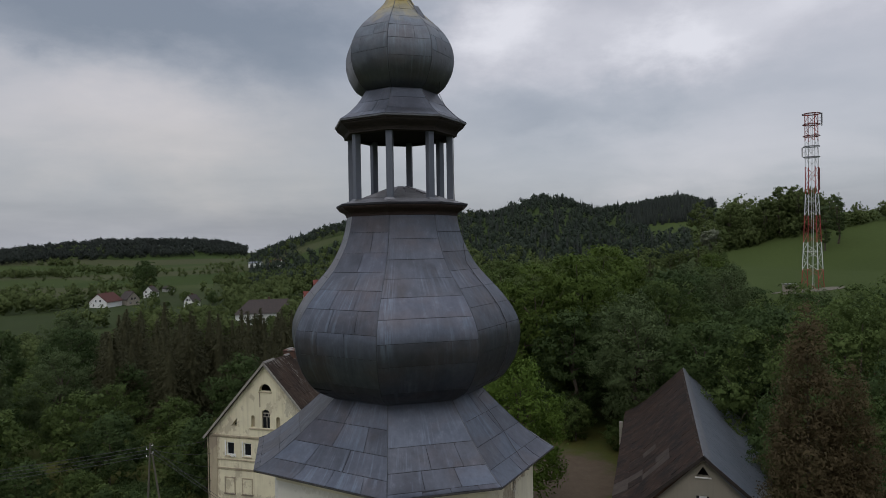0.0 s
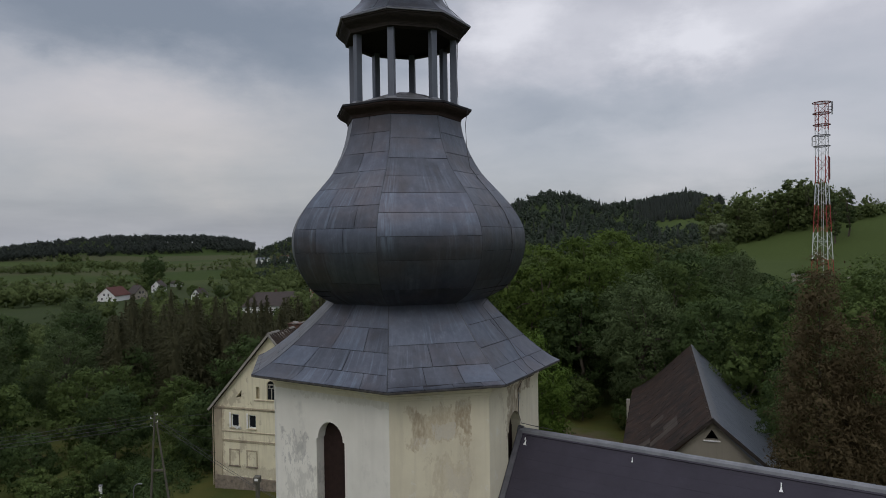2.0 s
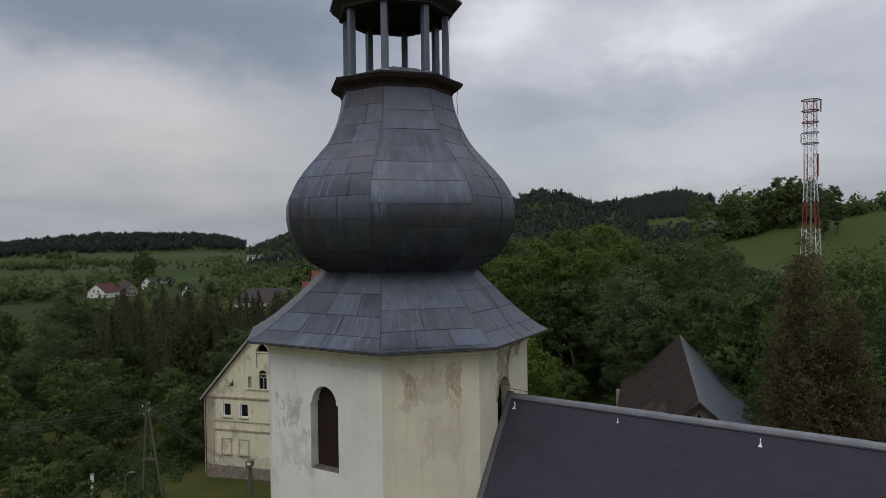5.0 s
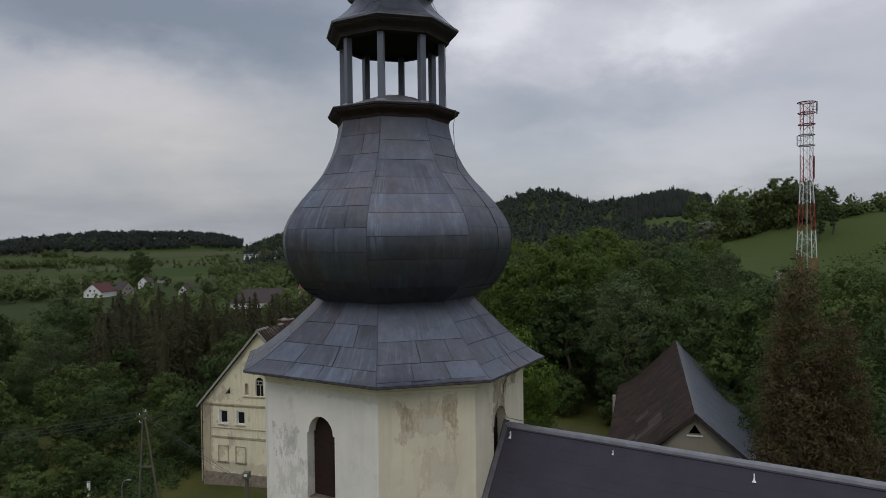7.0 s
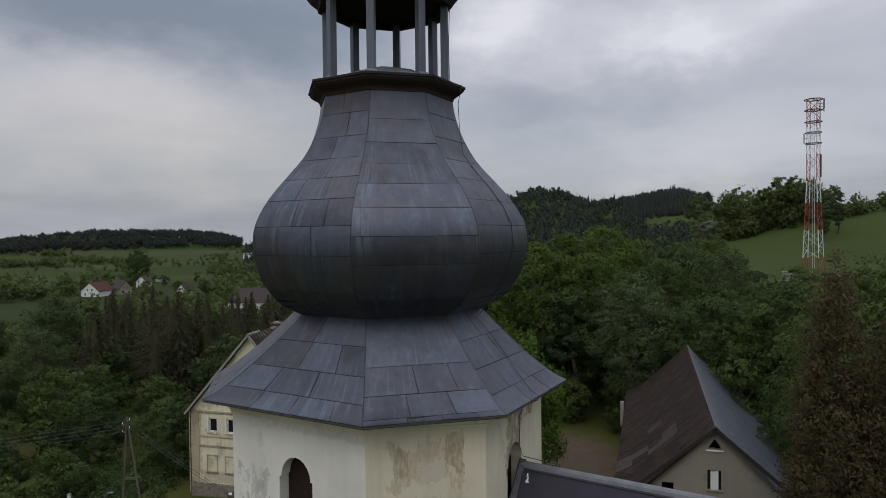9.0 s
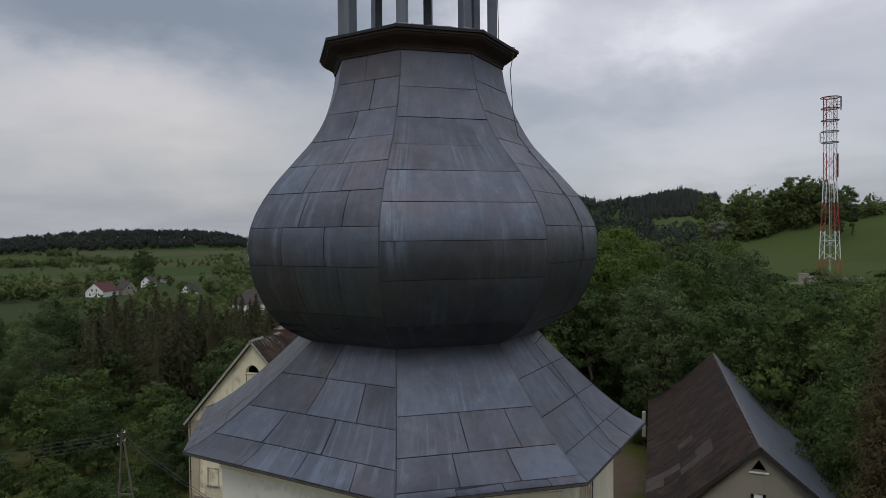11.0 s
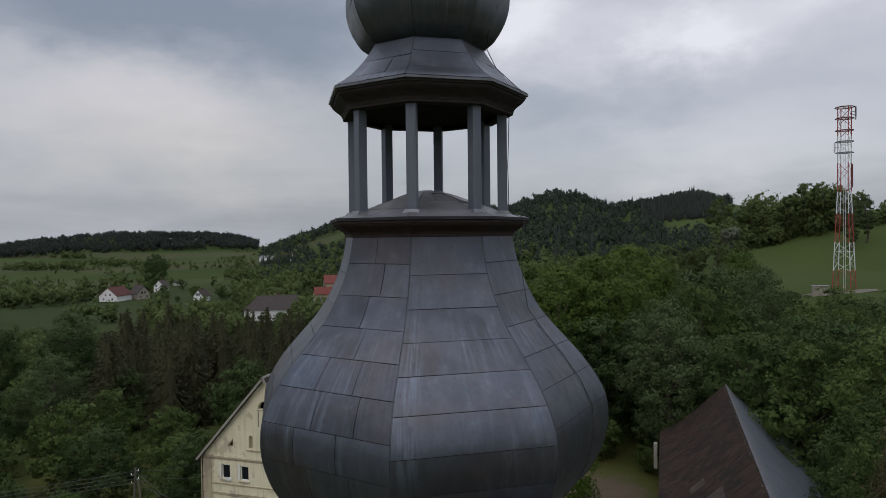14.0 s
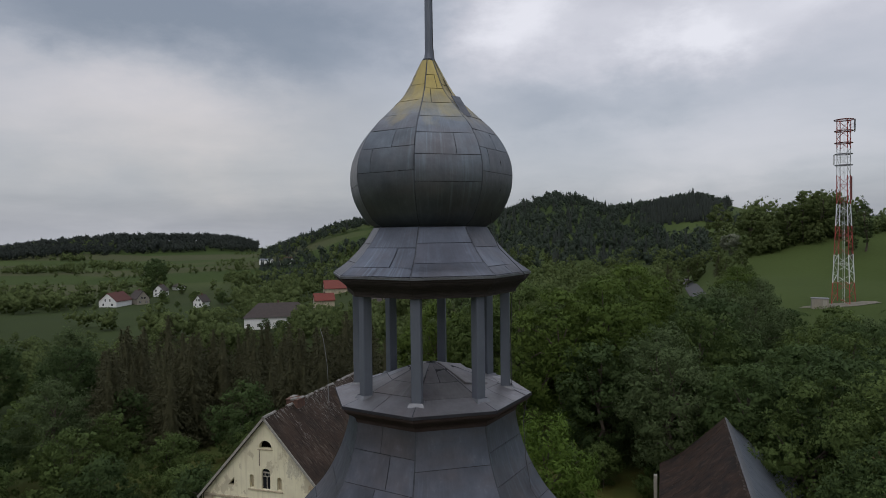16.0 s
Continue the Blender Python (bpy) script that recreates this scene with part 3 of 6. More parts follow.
CREST_T = (-0.50, -0.30, -0.24, -0.165, -0.06, 0.02, 0.085, 0.125, 0.155, 0.19, 0.24, 0.30, 0.37, 0.42, 0.48, 0.60, 0.9)
CREST_H = (0.0, 8.0, 30.0, 49.0, 56.0, 54.0, 56.0, 69.0, 74.0, 71.0, 56.0, 62.0, 71.0, 62.0, 49.0, 40.0, 30.0)
VALLEY_R = (0, 30, 60, 90, 160, 300, 450, 600, 900, 1200, 2000, 3000, 6000)
VALLEY_H = (0, 0, -0.3, -2.6, -7, -11.5, -13.5, -13.5, -7, -1, -12, -32, -75)
RIDGE_AZ = (-60, -45, -36, -33, -28, -24, -20.5, -18.5, -16.5, -13)
RIDGE_H = (2, 4, 9, 18, 29, 28, 27, 21, 6, 0)
MEADOW_G = (50, 80, 96, 122, 134, 142, 152, 175)
MEADOW_H = (0, 6, 9.6, 12.5, 20, 27, 32, 36)


def land(x, y):
    """Height of the ground."""
    x, y = np.asarray(x, float), np.asarray(y, float)
    r = np.hypot(x, y)
    az = np.arctan2(x, np.maximum(y, 1.0))
    side = smooth01((0.02 - az) / 0.28)
    left = np.interp(r, VALLEY_R, VALLEY_H) * np.maximum(side, smooth01((r - 1500) / 1500))
    ridge = np.interp(np.degrees(az), RIDGE_AZ, RIDGE_H) * np.exp(-((r - 1330) / 170.0) ** 2)
    meadow = np.interp(0.5 * x + 0.25 * y, MEADOW_G, MEADOW_H) * smooth01((x / np.maximum(y, 60.0) - 0.34) / 0.11) * (1 - 0.7 * smooth01((y - 330) / 200)) * (1 - smooth01((r - 700) / 800))
    tan = x / np.maximum(y, 60.0)
    far = np.where(y < 840, np.exp(-((y - 840) / 260.0) ** 2), np.exp(-((y - 840) / 400.0) ** 2))
    hill = np.interp(tan, CREST_T, CREST_H) * far
    rough = 0.5 * np.sin(x * 0.031 + 1.3) * np.sin(y * 0.027) + 1.2 * np.sin(x * 0.0083 + y * 0.006)
    return left + ridge + np.maximum(meadow, hill) + rough * smooth01((r - 60) / 120)


def ground_z(x, y):
    return float(land(x, y))


axis_c = np.concatenate([np.linspace(-5200, -700, 40)[:-1], np.linspace(-700, -140, 45)[:-1], np.linspace(-140, 140, 61)[:-1], np.linspace(140, 700, 45)[:-1], np.linspace(700, 5200, 40)])
gx, gy = np.meshgrid(axis_c, axis_c)
gz = land(gx, gy)
n_ax = len(axis_c)
idx = np.arange(n_ax * n_ax).reshape(n_ax, n_ax)
quads = np.stack([idx[:-1, :-1], idx[:-1, 1:], idx[1:, 1:], idx[1:, :-1]], -1).reshape(-1, 4)
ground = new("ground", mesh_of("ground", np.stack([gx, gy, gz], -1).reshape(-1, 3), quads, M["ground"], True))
tagged(ground, "rolling green meadows and fields with a trodden earth yard", "ground", kind="structure")

# ---- church tower ----
AXIS = (-1.18, 18.40)
TURN = -30.0
COS8 = math.cos(math.pi / 8)
tower = thing("church_tower", "cream plastered church tower with a double onion spire of grey sheets", "church tower", at=(*AXIS, 0), turn=TURN)


def octagon(a):
    """The corners of a regular octagon whose sides lie a metres from the axis."""
    return [(a / COS8 * math.cos(radians(22.5 + 45 * k)), a / COS8 * math.sin(radians(22.5 + 45 * k))) for k in range(8)]


EAVE = [(3.77, 1.92), (1.74, 3.82), (-2.5, 3.82), (-4.45, 1.75), (-4.45, -1.31), (-2.5, -3.40), (1.74, -3.41), (3.74, -1.49)]
BODY = [(3.25, 1.61), (1.42, 3.32), (-2.15, 3.32), (-3.95, 1.55), (-3.95, -1.20), (-2.15, -2.90), (1.42, -2.90), (3.25, -1.41)]


def widened(ring, d):
    """A convex ring grown outwards by d."""
    out_ring = []
    n = len(ring)
    for i in range(n):
        p0, p1, p2 = Vector(ring[i - 1]), Vector(ring[i]), Vector(ring[(i + 1) % n])
        e0, e1 = (p1 - p0).normalized(), (p2 - p1).normalized()
        n0, n1 = Vector((e0.y, -e0.x)), Vector((e1.y, -e1.x))
        out_ring.append(tuple(p1 + d / (1 + n0.dot(n1)) * (n0 + n1)))
    return out_ring


def loft(rings, cap_low=False, cap_high=False):
    """A shell through rings of (corners, z)."""
    bm = bmesh.new()
    rows = [[bm.verts.new((x, y, z)) for x, y in ring] for ring, z in rings]
    n = len(rows[0])
    for a, b in zip(rows, rows[1:]):
        for i in range(n):
            bm.faces.new((a[i], a[(i + 1) % n], b[(i + 1) % n], b[i]))
    if cap_low:
        bm.faces.new(rows[0][::-1])
    if cap_high:
        bm.faces.new(rows[-1])
    return bm


def profile_rings(profile):
    return lambda z: octagon(float(np.interp(z, [p[0] for p in profile], [p[1] for p in profile])))


def smooth_profile(profile, steps=40):
    """The same profile, rounded off by a spline."""
    zs = np.array([p[0] for p in profile], float)
    av = np.array([p[1] for p in profile], float)
    slope = np.gradient(av, zs)
    res = []
    for z in np.linspace(zs[0], zs[-1], steps):
        i = min(int(np.searchsorted(zs, z, "right")) - 1, len(zs) - 2)
        h = zs[i + 1] - zs[i]
        t = (z - zs[i]) / h
        res.append((z, float((2 * t**3 - 3 * t**2 + 1) * av[i] + (t**3 - 2 * t**2 + t) * h * slope[i] + (3 * t**2 - 2 * t**3) * av[i + 1] + (t**3 - t**2) * h * slope[i + 1])))
    return res


LOWER = smooth_profile([(20.83, 1.98), (20.91, 2.14), (21.11, 2.49), (21.46, 2.78), (21.84, 2.96), (22.35, 3.06), (22.75, 3.03), (23.15, 2.86), (23.48, 2.64),
                        (23.88, 2.31), (24.27, 1.99), (24.67, 1.765), (25.05, 1.61), (25.45, 1.505), (25.77, 1.46)])
UPPER = smooth_profile([(29.14, 0.94), (29.25, 1.115), (29.46, 1.27), (29.73, 1.39), (30.04, 1.44), (30.30, 1.425), (30.63, 1.315), (30.98, 1.085), (31.27, 0.80),
                        (31.65, 0.45), (32.03, 0.25), (32.34, 0.10)])
HOOD = smooth_profile([(28.31, 1.755), (28.45, 1.56), (28.63, 1.37), (28.85, 1.19), (29.05, 1.06), (29.16, 1.0)], 16)
SKIRT_Z0, SKIRT_Z1 = 20.88, 19.10
NECK = octagon(2.03)


def skirt_ring(h):
    """The bell-cast roof, h from 0 at the neck to 1 at the eave."""
    h = min(max(h, 0.0), 1.0)
    ring = [(n[0] + (e[0] - n[0]) * h, n[1] + (e[1] - n[1]) * h) for n, e in zip(NECK, EAVE)]
    return ring, SKIRT_Z0 + (SKIRT_Z1 - SKIRT_Z0) * (1 - (1 - h) ** 1.25)


def surface_by_z(profile):
    ring_at = profile_rings(profile)

    def at(k, s, z):
        ring = ring_at(z)
        a, b = ring[k], ring[(k + 1) % 8]
        return Vector((a[0] + (b[0] - a[0]) * s, a[1] + (b[1] - a[1]) * s, z))
    return at


def skirt_at(k, s, h):
    ring, z = skirt_ring(h)
    a, b = ring[k], ring[(k + 1) % 8]
    return Vector((a[0] + (b[0] - a[0]) * s, a[1] + (b[1] - a[1]) * s, z))


def sheet(at, k, s0, s1, h0, h1, proud, steps, mat, parent, rng):
    """One metal sheet: a curved patch a little proud of the shell, with turned-in edges."""
    verts, faces = [], []
    tilt = [rng.uniform(0.6, 1.5) * proud for _ in range(4)]
    rows, shell = [], []
    lean = Vector((rng.uniform(-1, 1), rng.uniform(-1, 1), rng.uniform(-1, 1))) * 0.022
    for i in range(steps + 1):
        t = i / steps
        h = h0 + (h1 - h0) * t
        row = []
        for j, s in enumerate((s0, s1)):
            p = at(k, s, h)
            e = 0.03
            du = (at(k, 1.0, h) - at(k, 0.0, h))
            dv = at(k, s, h + e) - at(k, s, h - e)
            nrm = du.cross(dv).normalized()
            if nrm.x * p.x + nrm.y * p.y < 0:
                nrm = -nrm
            lift = (tilt[j] * (1 - t) + tilt[2 + j] * t)
            row.append((p + nrm * lift, p - nrm * 0.004))
            shell.append((nrm + lean).normalized())
        rows.append(row)
    for row in rows:
        verts += [row[0][0], row[1][0]]
    for i in range(steps):
        a = 2 * i
        faces.append((a, a + 1, a + 3, a + 2))
    border = [(0, i) for i in range(steps + 1)] + [(1, i) for i in range(steps, -1, -1)]
    base = len(verts)
    for j, i in border:
        verts += [rows[i][j][0], rows[i][j][1]]
    m = len(border)
    for q in range(m):
        a, b = base + 2 * q, base + 2 * ((q + 1) % m)
        faces.append((a, a + 1, b + 1, b))
    me = mesh_of("sheet_panel", verts, faces, mat)
    bm = bmesh.new()
    bm.from_mesh(me)
    bm.normal_update()
    bm.faces.ensure_lookup_table()
    heart = sum((v.co for v in bm.verts), Vector()) / len(bm.verts)
    for f in bm.faces:
        out = shell[len(shell) // 2] if f.index < steps else f.calc_center_median() - heart
        if f.normal.dot(out) < 0:
            f.normal_flip()
    bm.to_mesh(me)
    bm.free()
    for poly in me.polygons:
        poly.use_smooth = poly.index < steps
    me.normals_split_custom_set([tuple(shell[v]) if poly.index < steps else tuple(poly.normal) for poly in me.polygons for v in poly.vertices])
    ob = new("sheet_panel", me)
    ob.parent = parent
    return ob


def clad(at, rows_main, rows_cross, width_main, width_cross, mat, parent, seed, gap=0.011, proud=0.011, step_len=0.22, split=None, plain_side=False, joints=None):
    """Covers the eight sides with sheets in courses; main and cross sides break joints with each other."""
    rng = random.Random(seed)
    for k in range(8):
        main = k % 2 == 1
        rows = rows_main if main else rows_cross
        for r in range(len(rows) - 1):
            h0, h1 = rows[r], rows[r + 1]
            length = (at(k, 0.5, h1) - at(k, 0.5, h0)).length
            wide = (at(k, 1, (h0 + h1) / 2) - at(k, 0, (h0 + h1) / 2)).length
            n = max(1, round(wide / (width_main if main else width_cross)))
            if split and not main:
                n = split[r]
            if k == 7 and plain_side:
                n = 1
            cuts = [0.0]
            shift = (0.18 if r % 2 else -0.12) / max(n, 1) + rng.uniform(-0.05, 0.05)
            for c in range(1, n):
                cuts.append(min(0.94, max(0.06, c / n + shift)))
            if joints is not None:
                cuts = [0.0, *joints.get((main, r), ())]
            cuts.append(1.0)
            gh = gap / length * (h1 - h0) / 2
            gs = gap / wide / 2
            for c in range(len(cuts) - 1):
                sheet(at, k, cuts[c] + gs * (1 if c else 1.6), cuts[c + 1] - gs * (1 if c + 2 < len(cuts) else 1.6), h0 + gh, h1 - gh, proud, max(1, round(length / step_len)), mat, parent, rng)


def hips(at, hs, r, mat, parent):
    for k in range(8):
        part("hip_seam", tube([at(k, 0.0, h) * 1.0 for h in hs], r, 5), mat, parent)


# plastered walls, one slab a side
for k in range(8):
    a, b = Vector(BODY[k]), Vector(BODY[(k + 1) % 8])
    d = (b - a).normalized()
    m = Matrix(((d.x, -d.y, 0, a.x), (d.y, d.x, 0, a.y), (0, 0, 1, 0), (0, 0, 0, 1)))
    w = (b - a).length
    holes = []
    if k == 5:
        holes = [arch(1.40, 2.19, 15.92, 17.60, 18.05, 10, 0.05)]
    if k == 7:
        holes = [arch(1.07, 1.80, 15.90, 17.62, 18.08, 10, 0.04)]
    wall = part("wall", holed_wall([(0, -1.0), (w, -1.0), (w, 19.04), (0, 19.04)], holes, 0.46, m), M["white"] if k in (4, 5) else M["cream"], tower,
                "white limewashed wall" if k in (4, 5) else "yellowed plaster wall, peeling in patches")
    for hole in holes:
        x0, x1, z0 = hole[0][0], hole[1][0], hole[0][1]
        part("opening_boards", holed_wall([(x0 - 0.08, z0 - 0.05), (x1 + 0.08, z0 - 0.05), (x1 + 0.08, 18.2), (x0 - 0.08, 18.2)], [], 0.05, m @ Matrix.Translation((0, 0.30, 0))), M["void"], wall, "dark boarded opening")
        for i in range(15):
            zz = z0 + 0.03 + i * 0.145
            part("louvre_slat", boxed((x0 + 0.01, -0.012, -0.071), (x1 - 0.01, 0.012, 0.071), m @ Matrix.Translation((0, 0.275, zz)) @ Matrix.Rotation(radians(-3), 4, "X")), M["board"], wall)
        part("sill", boxed((x0 + 0.005, 0.012, z0 - 0.02), (x1 - 0.005, 0.28, z0 + 0.03), m, 0.012), M["sill"], wall, "worn broken sill")

# stepped moulding under the eave
part("cornice", loft([(widened(BODY, 0.003), 18.74), (widened(BODY, 0.03), 18.75), (widened(BODY, 0.033), 18.80), (widened(BODY, 0.06), 18.815), (widened(BODY, 0.063), 18.87),
                      (widened(BODY, 0.10), 18.90), (widened(BODY, 0.105), 18.96), (widened(BODY, 0.15), 18.98), (widened(BODY, 0.15), 19.05)]), M["cream"], tower, "thin stepped plaster cornice")
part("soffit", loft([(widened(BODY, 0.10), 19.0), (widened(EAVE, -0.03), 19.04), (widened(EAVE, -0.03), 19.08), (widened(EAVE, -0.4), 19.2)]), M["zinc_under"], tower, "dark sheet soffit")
part("eave_rim", loft([(widened(EAVE, -0.03), 19.052), (EAVE, 19.058), (widened(EAVE, 0.004), 19.094), (widened(EAVE, -0.03), 19.096)]), M["zinc_floor"], tower, "folded sheet edge of the eave")

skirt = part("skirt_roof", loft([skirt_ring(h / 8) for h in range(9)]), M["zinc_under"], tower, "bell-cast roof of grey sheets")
clad(skirt_at, [0.0, 0.25, 0.51, 0.765, 1.0], [0.0, 0.43, 0.69, 0.925, 1.0], 1.0, 1.05, M["zinc"], skirt, 11, gap=0.014, split=(1, 3, 3, 4))
hips(skirt_at, [i / 10 for i in range(11)], 0.017, M["seam"], skirt)

lower_at = surface_by_z(LOWER)
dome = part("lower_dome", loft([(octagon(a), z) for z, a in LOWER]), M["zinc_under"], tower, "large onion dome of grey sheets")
clad(lower_at, [20.85, 21.45, 22.19, 22.77, 23.31, 23.77, 24.21, 24.71, 25.25, 25.76], [20.85, 21.3, 22.0, 22.56, 23.12, 23.61, 24.05, 24.53, 25.07, 25.76], 0.78, 1.7, M["zinc"], dome, 5, plain_side=True)
hips(lower_at, [z for z, _ in LOWER], 0.014, M["seam"], dome)

# open lantern: floor, cornices, eight posts
def cyma(r0, z0, r1, z1, n=9):
    """Rings of a softly curved moulding between two fillets."""
    rings = [(octagon(r0), z0), (octagon(r0 + 0.03), z0 + 0.006), (octagon(r0 + 0.032), z0 + 0.05)]
    za, zb, ra, rb = z0 + 0.055, z1 - 0.05, r0 + 0.04, r1 - 0.02
    for i in range(n + 1):
        t = i / n
        rings.append((octagon(ra + (rb - ra) * (3 * t * t - 2 * t**3)), za + (zb - za) * t))
    return rings + [(octagon(r1), z1 - 0.045), (octagon(r1 + 0.004), z1)]


part("lantern_cornice", loft(cyma(1.47, 25.70, 1.735, 25.985)), M["cornice_wood"], tower, "profiled dark wooden cornice")
FLOOR = [(0.0, 1.765, 26.03), (0.30, 1.30, 26.15), (0.58, 0.84, 26.33), (0.82, 0.40, 26.50), (1.0, 0.03, 26.58)]


def floor_at(k, s, h):
    hs = [f[0] for f in FLOOR]
    ring = octagon(float(np.interp(h, hs, [f[1] for f in FLOOR])))
    a, b = ring[k], ring[(k + 1) % 8]
    return Vector((a[0] + (b[0] - a[0]) * s, a[1] + (b[1] - a[1]) * s, float(np.interp(h, hs, [f[2] for f in FLOOR]))))


lantern_floor = part("lantern_floor", loft([(octagon(1.70), 25.96), (octagon(1.765), 25.985), (octagon(1.765), 26.03)] + [(octagon(f[1]), f[2]) for f in FLOOR[1:]]), M["zinc_under"], tower, "low conical floor of grey sheets")
clad(floor_at, [0.0, 0.36, 0.60, 0.97], [0.0, 0.32, 0.60, 0.97], 0.75, 1.2, M["zinc_floor"], lantern_floor, 3, proud=0.006, split=(1, 1, 2))
hips(floor_at, [0.0, 0.3, 0.58, 0.82, 0.98], 0.009, M["seam"], lantern_floor)
hatch_m = pose(0, 0, 0, 0, 0, -TURN) @ pose(0.60, -0.22, 26.395, 0, 0, -19) @ pose(0, 0, 0, 0, 19, 0) @ pose(0, 0, 0, 0, 0, -32)
part("hatch", boxed((-0.43, -0.29, -0.07), (0.43, 0.29, 0.025), hatch_m, 0.012), M["zinc_floor"], tower, "sheet-clad hatch lid")
for k in range(8):
    ang = radians(22.5 + 45 * k)
    pm = Matrix.Translation((1.425 * math.cos(ang), 1.425 * math.sin(ang), 0)) @ Matrix.Rotation(ang, 4, "Z")
    post = part("post", boxed((-0.088, -0.088, 26.05), (0.088, 0.088, 28.02), pm, 0.012), M["post"], tower, "grey sheet-clad post")
    part("flashing", loft([([(pm @ Vector((x * 1.9, y * 1.7, 0))).to_2d()[:] for x, y in ((-0.1, -0.1), (0.1, -0.1), (0.1, 0.1), (-0.1, 0.1))], 26.055),
                           ([(pm @ Vector((x * 1.12, y * 1.12, 0))).to_2d()[:] for x, y in ((-0.1, -0.1), (0.1, -0.1), (0.1, 0.1), (-0.1, 0.1))], 26.17)]), M["ridge_cap"], post, "pale lead flashing")
part("upper_cornice", loft([(octagon(1.30), 27.93)] + cyma(1.48, 27.932, 1.735, 28.272)), M["oldwood"], tower, "profiled dark wooden cornice")
# ceiling sheet takes the shade of the lantern's inside as its colour
part("lantern_ceiling", loft([(octagon(1.52), 28.0), (octagon(0.9), 28.02), (octagon(0.02), 28.03)]), M["void"], tower, "flat ceiling, near-black for the shade inside the lantern")
part("hood_rim", loft([(octagon(1.72), 28.262), (octagon(1.768), 28.268), (octagon(1.772), 28.308), (octagon(1.735), 28.316)]), M["zinc_floor"], tower, "pale folded edge of the hood")
hood_at = surface_by_z(HOOD)
hood = part("lantern_hood", loft([(octagon(1.70), 28.26), (octagon(1.765), 28.275)] + [(octagon(a), z) for z, a in HOOD]), M["zinc_under"], tower, "flared sheet-metal hood")
clad(hood_at, [28.312, 28.45, 28.78, 29.15], [28.312, 28.52, 28.86, 29.15], 0.75, 0.95, M["zinc"], hood, 8)
hips(hood_at, [z for z, _ in HOOD], 0.012, M["seam"], hood)
upper_at = surface_by_z(UPPER)
bulb = part("upper_dome", loft([(octagon(a), z) for z, a in UPPER]), M["zinc_under"], tower, "small onion dome, stained yellow near its tip")
clad(upper_at, [29.16, 30.10, 30.52, 30.85, 31.15, 31.45, 31.79, 32.3], [29.16, 29.91, 30.37, 30.76, 31.08, 31.38, 31.70, 31.98, 32.3], 0.62, 0.8, M["zinc_up"], bulb, 21, gap=0.010, step_len=0.14,
     joints={(True, 1): (0.23,), (True, 2): (0.58,), (False, 2): (0.63,), (False, 5): (0.30,), (False, 6): (0.68,)})
hips(upper_at, [z for z, _ in UPPER], 0.011, M["seam"], bulb)
bulb.location = (0.018, 0.010, 0.0)
flap_m = Matrix.Translation(upper_at(7, 0.25, 31.32) + Vector((0.05, -0.02, 0.02))) @ Matrix.Rotation(radians(-20), 4, "Z") @ Matrix.Rotation(radians(52), 4, "Y")
part("loose_flap", boxed((-0.26, -0.10, -0.004), (0.26, 0.10, 0.006), flap_m), M["seam"], bulb, "bent loose sheet corner")
bm = bmesh.new()
rod(bm, (0.03, 0.017, 32.2), (0.03, 0.017, 32.45), 0.115, 0.085, 12)
rod(bm, (0.03, 0.017, 32.45), (0.03, 0.017, 35.0), 0.082, 0.07, 12)
part("finial_pole", bm, M["post"], tower, "grey metal finial pole")

# lightning conductor down the spire
wire = [Vector((0.10, 0.02, 34.9)), Vector((0.11, 0.02, 32.6)), Vector((0.16, 0.0, 32.3))]
wire += [upper_at(7, 0.62, z) * 1.0 + Vector((0.03, 0.0, 0.0)) for z in (32.0, 31.6, 31.2, 30.8, 30.3, 29.8, 29.4)]
wire += [Vector((1.16, 0.26, 29.12)), Vector((1.34, 0.28, 28.75)), Vector((1.78, 0.36, 28.31)), Vector((1.80, 0.42, 28.24)), Vector((1.49, 0.49, 27.9)), Vector((1.45, 0.50, 27.0)), Vector((1.47, 0.50, 26.12)), Vector((1.80, 0.46, 26.03)), Vector((1.72, 0.44, 25.6)), Vector((1.80, 0.36, 24.9))]
wire += [lower_at(7, 0.66, z) + Vector((0.035, 0.0, 0.0)) for z in (24.4, 24.0, 23.6, 23.2, 22.8, 22.3, 21.8, 21.4)]
wire += [skirt_at(7, 0.62, 0.1) + Vector((0.05, 0, 0.05))] + [skirt_at(7, 0.62 - 0.1 * h + 0.06 * math.sin(h * 5), h) + Vector((0.02, 0, 0.035)) for h in (0.3, 0.5, 0.7, 0.9, 1.0)]
wire += [Vector((3.76, 0.12, 19.04)), Vector((3.42, 0.15, 18.86)), Vector((3.29, 0.18, 18.6)), Vector((3.28, 0.22, 17.95)), Vector((3.34, 0.25, 17.72)), Vector((4.2, 0.25, 17.66))]
part("conductor_wire", tube(wire, 0.008, 5), M["cable"], tower, "thin dark lightning wire")
for hsel in (24.1, 23.35, 22.9, 22.4):
    p = lower_at(7, 0.66, hsel)
    part("wire_clip", boxed((-0.02, -0.03, -0.012), (0.035, 0.03, 0.012), Matrix.Translation(p)), M["cable"], tower)

# ---- church nave ----
nave = thing("church_nave", "church nave under a steep dark shingled roof", "church nave", at=(*AXIS, 0), turn=TURN)
RIDGE_Z, RIDGE_V, PITCH, U0, U1 = 17.60, 0.25, 1.147, 3.30, 34.0
SLOPE = math.hypot(1, PITCH)


def roof_pt(u, run, side, off=0.0):
    """A point of the roof, run metres down from the ridge on one side (-1 or 1)."""
    nv, nz = PITCH / SLOPE, 1 / SLOPE
    return Vector((u, RIDGE_V + side * (run / SLOPE + nv * off), RIDGE_Z - 0.016 * (u - U0) - run * PITCH / SLOPE + nz * off))


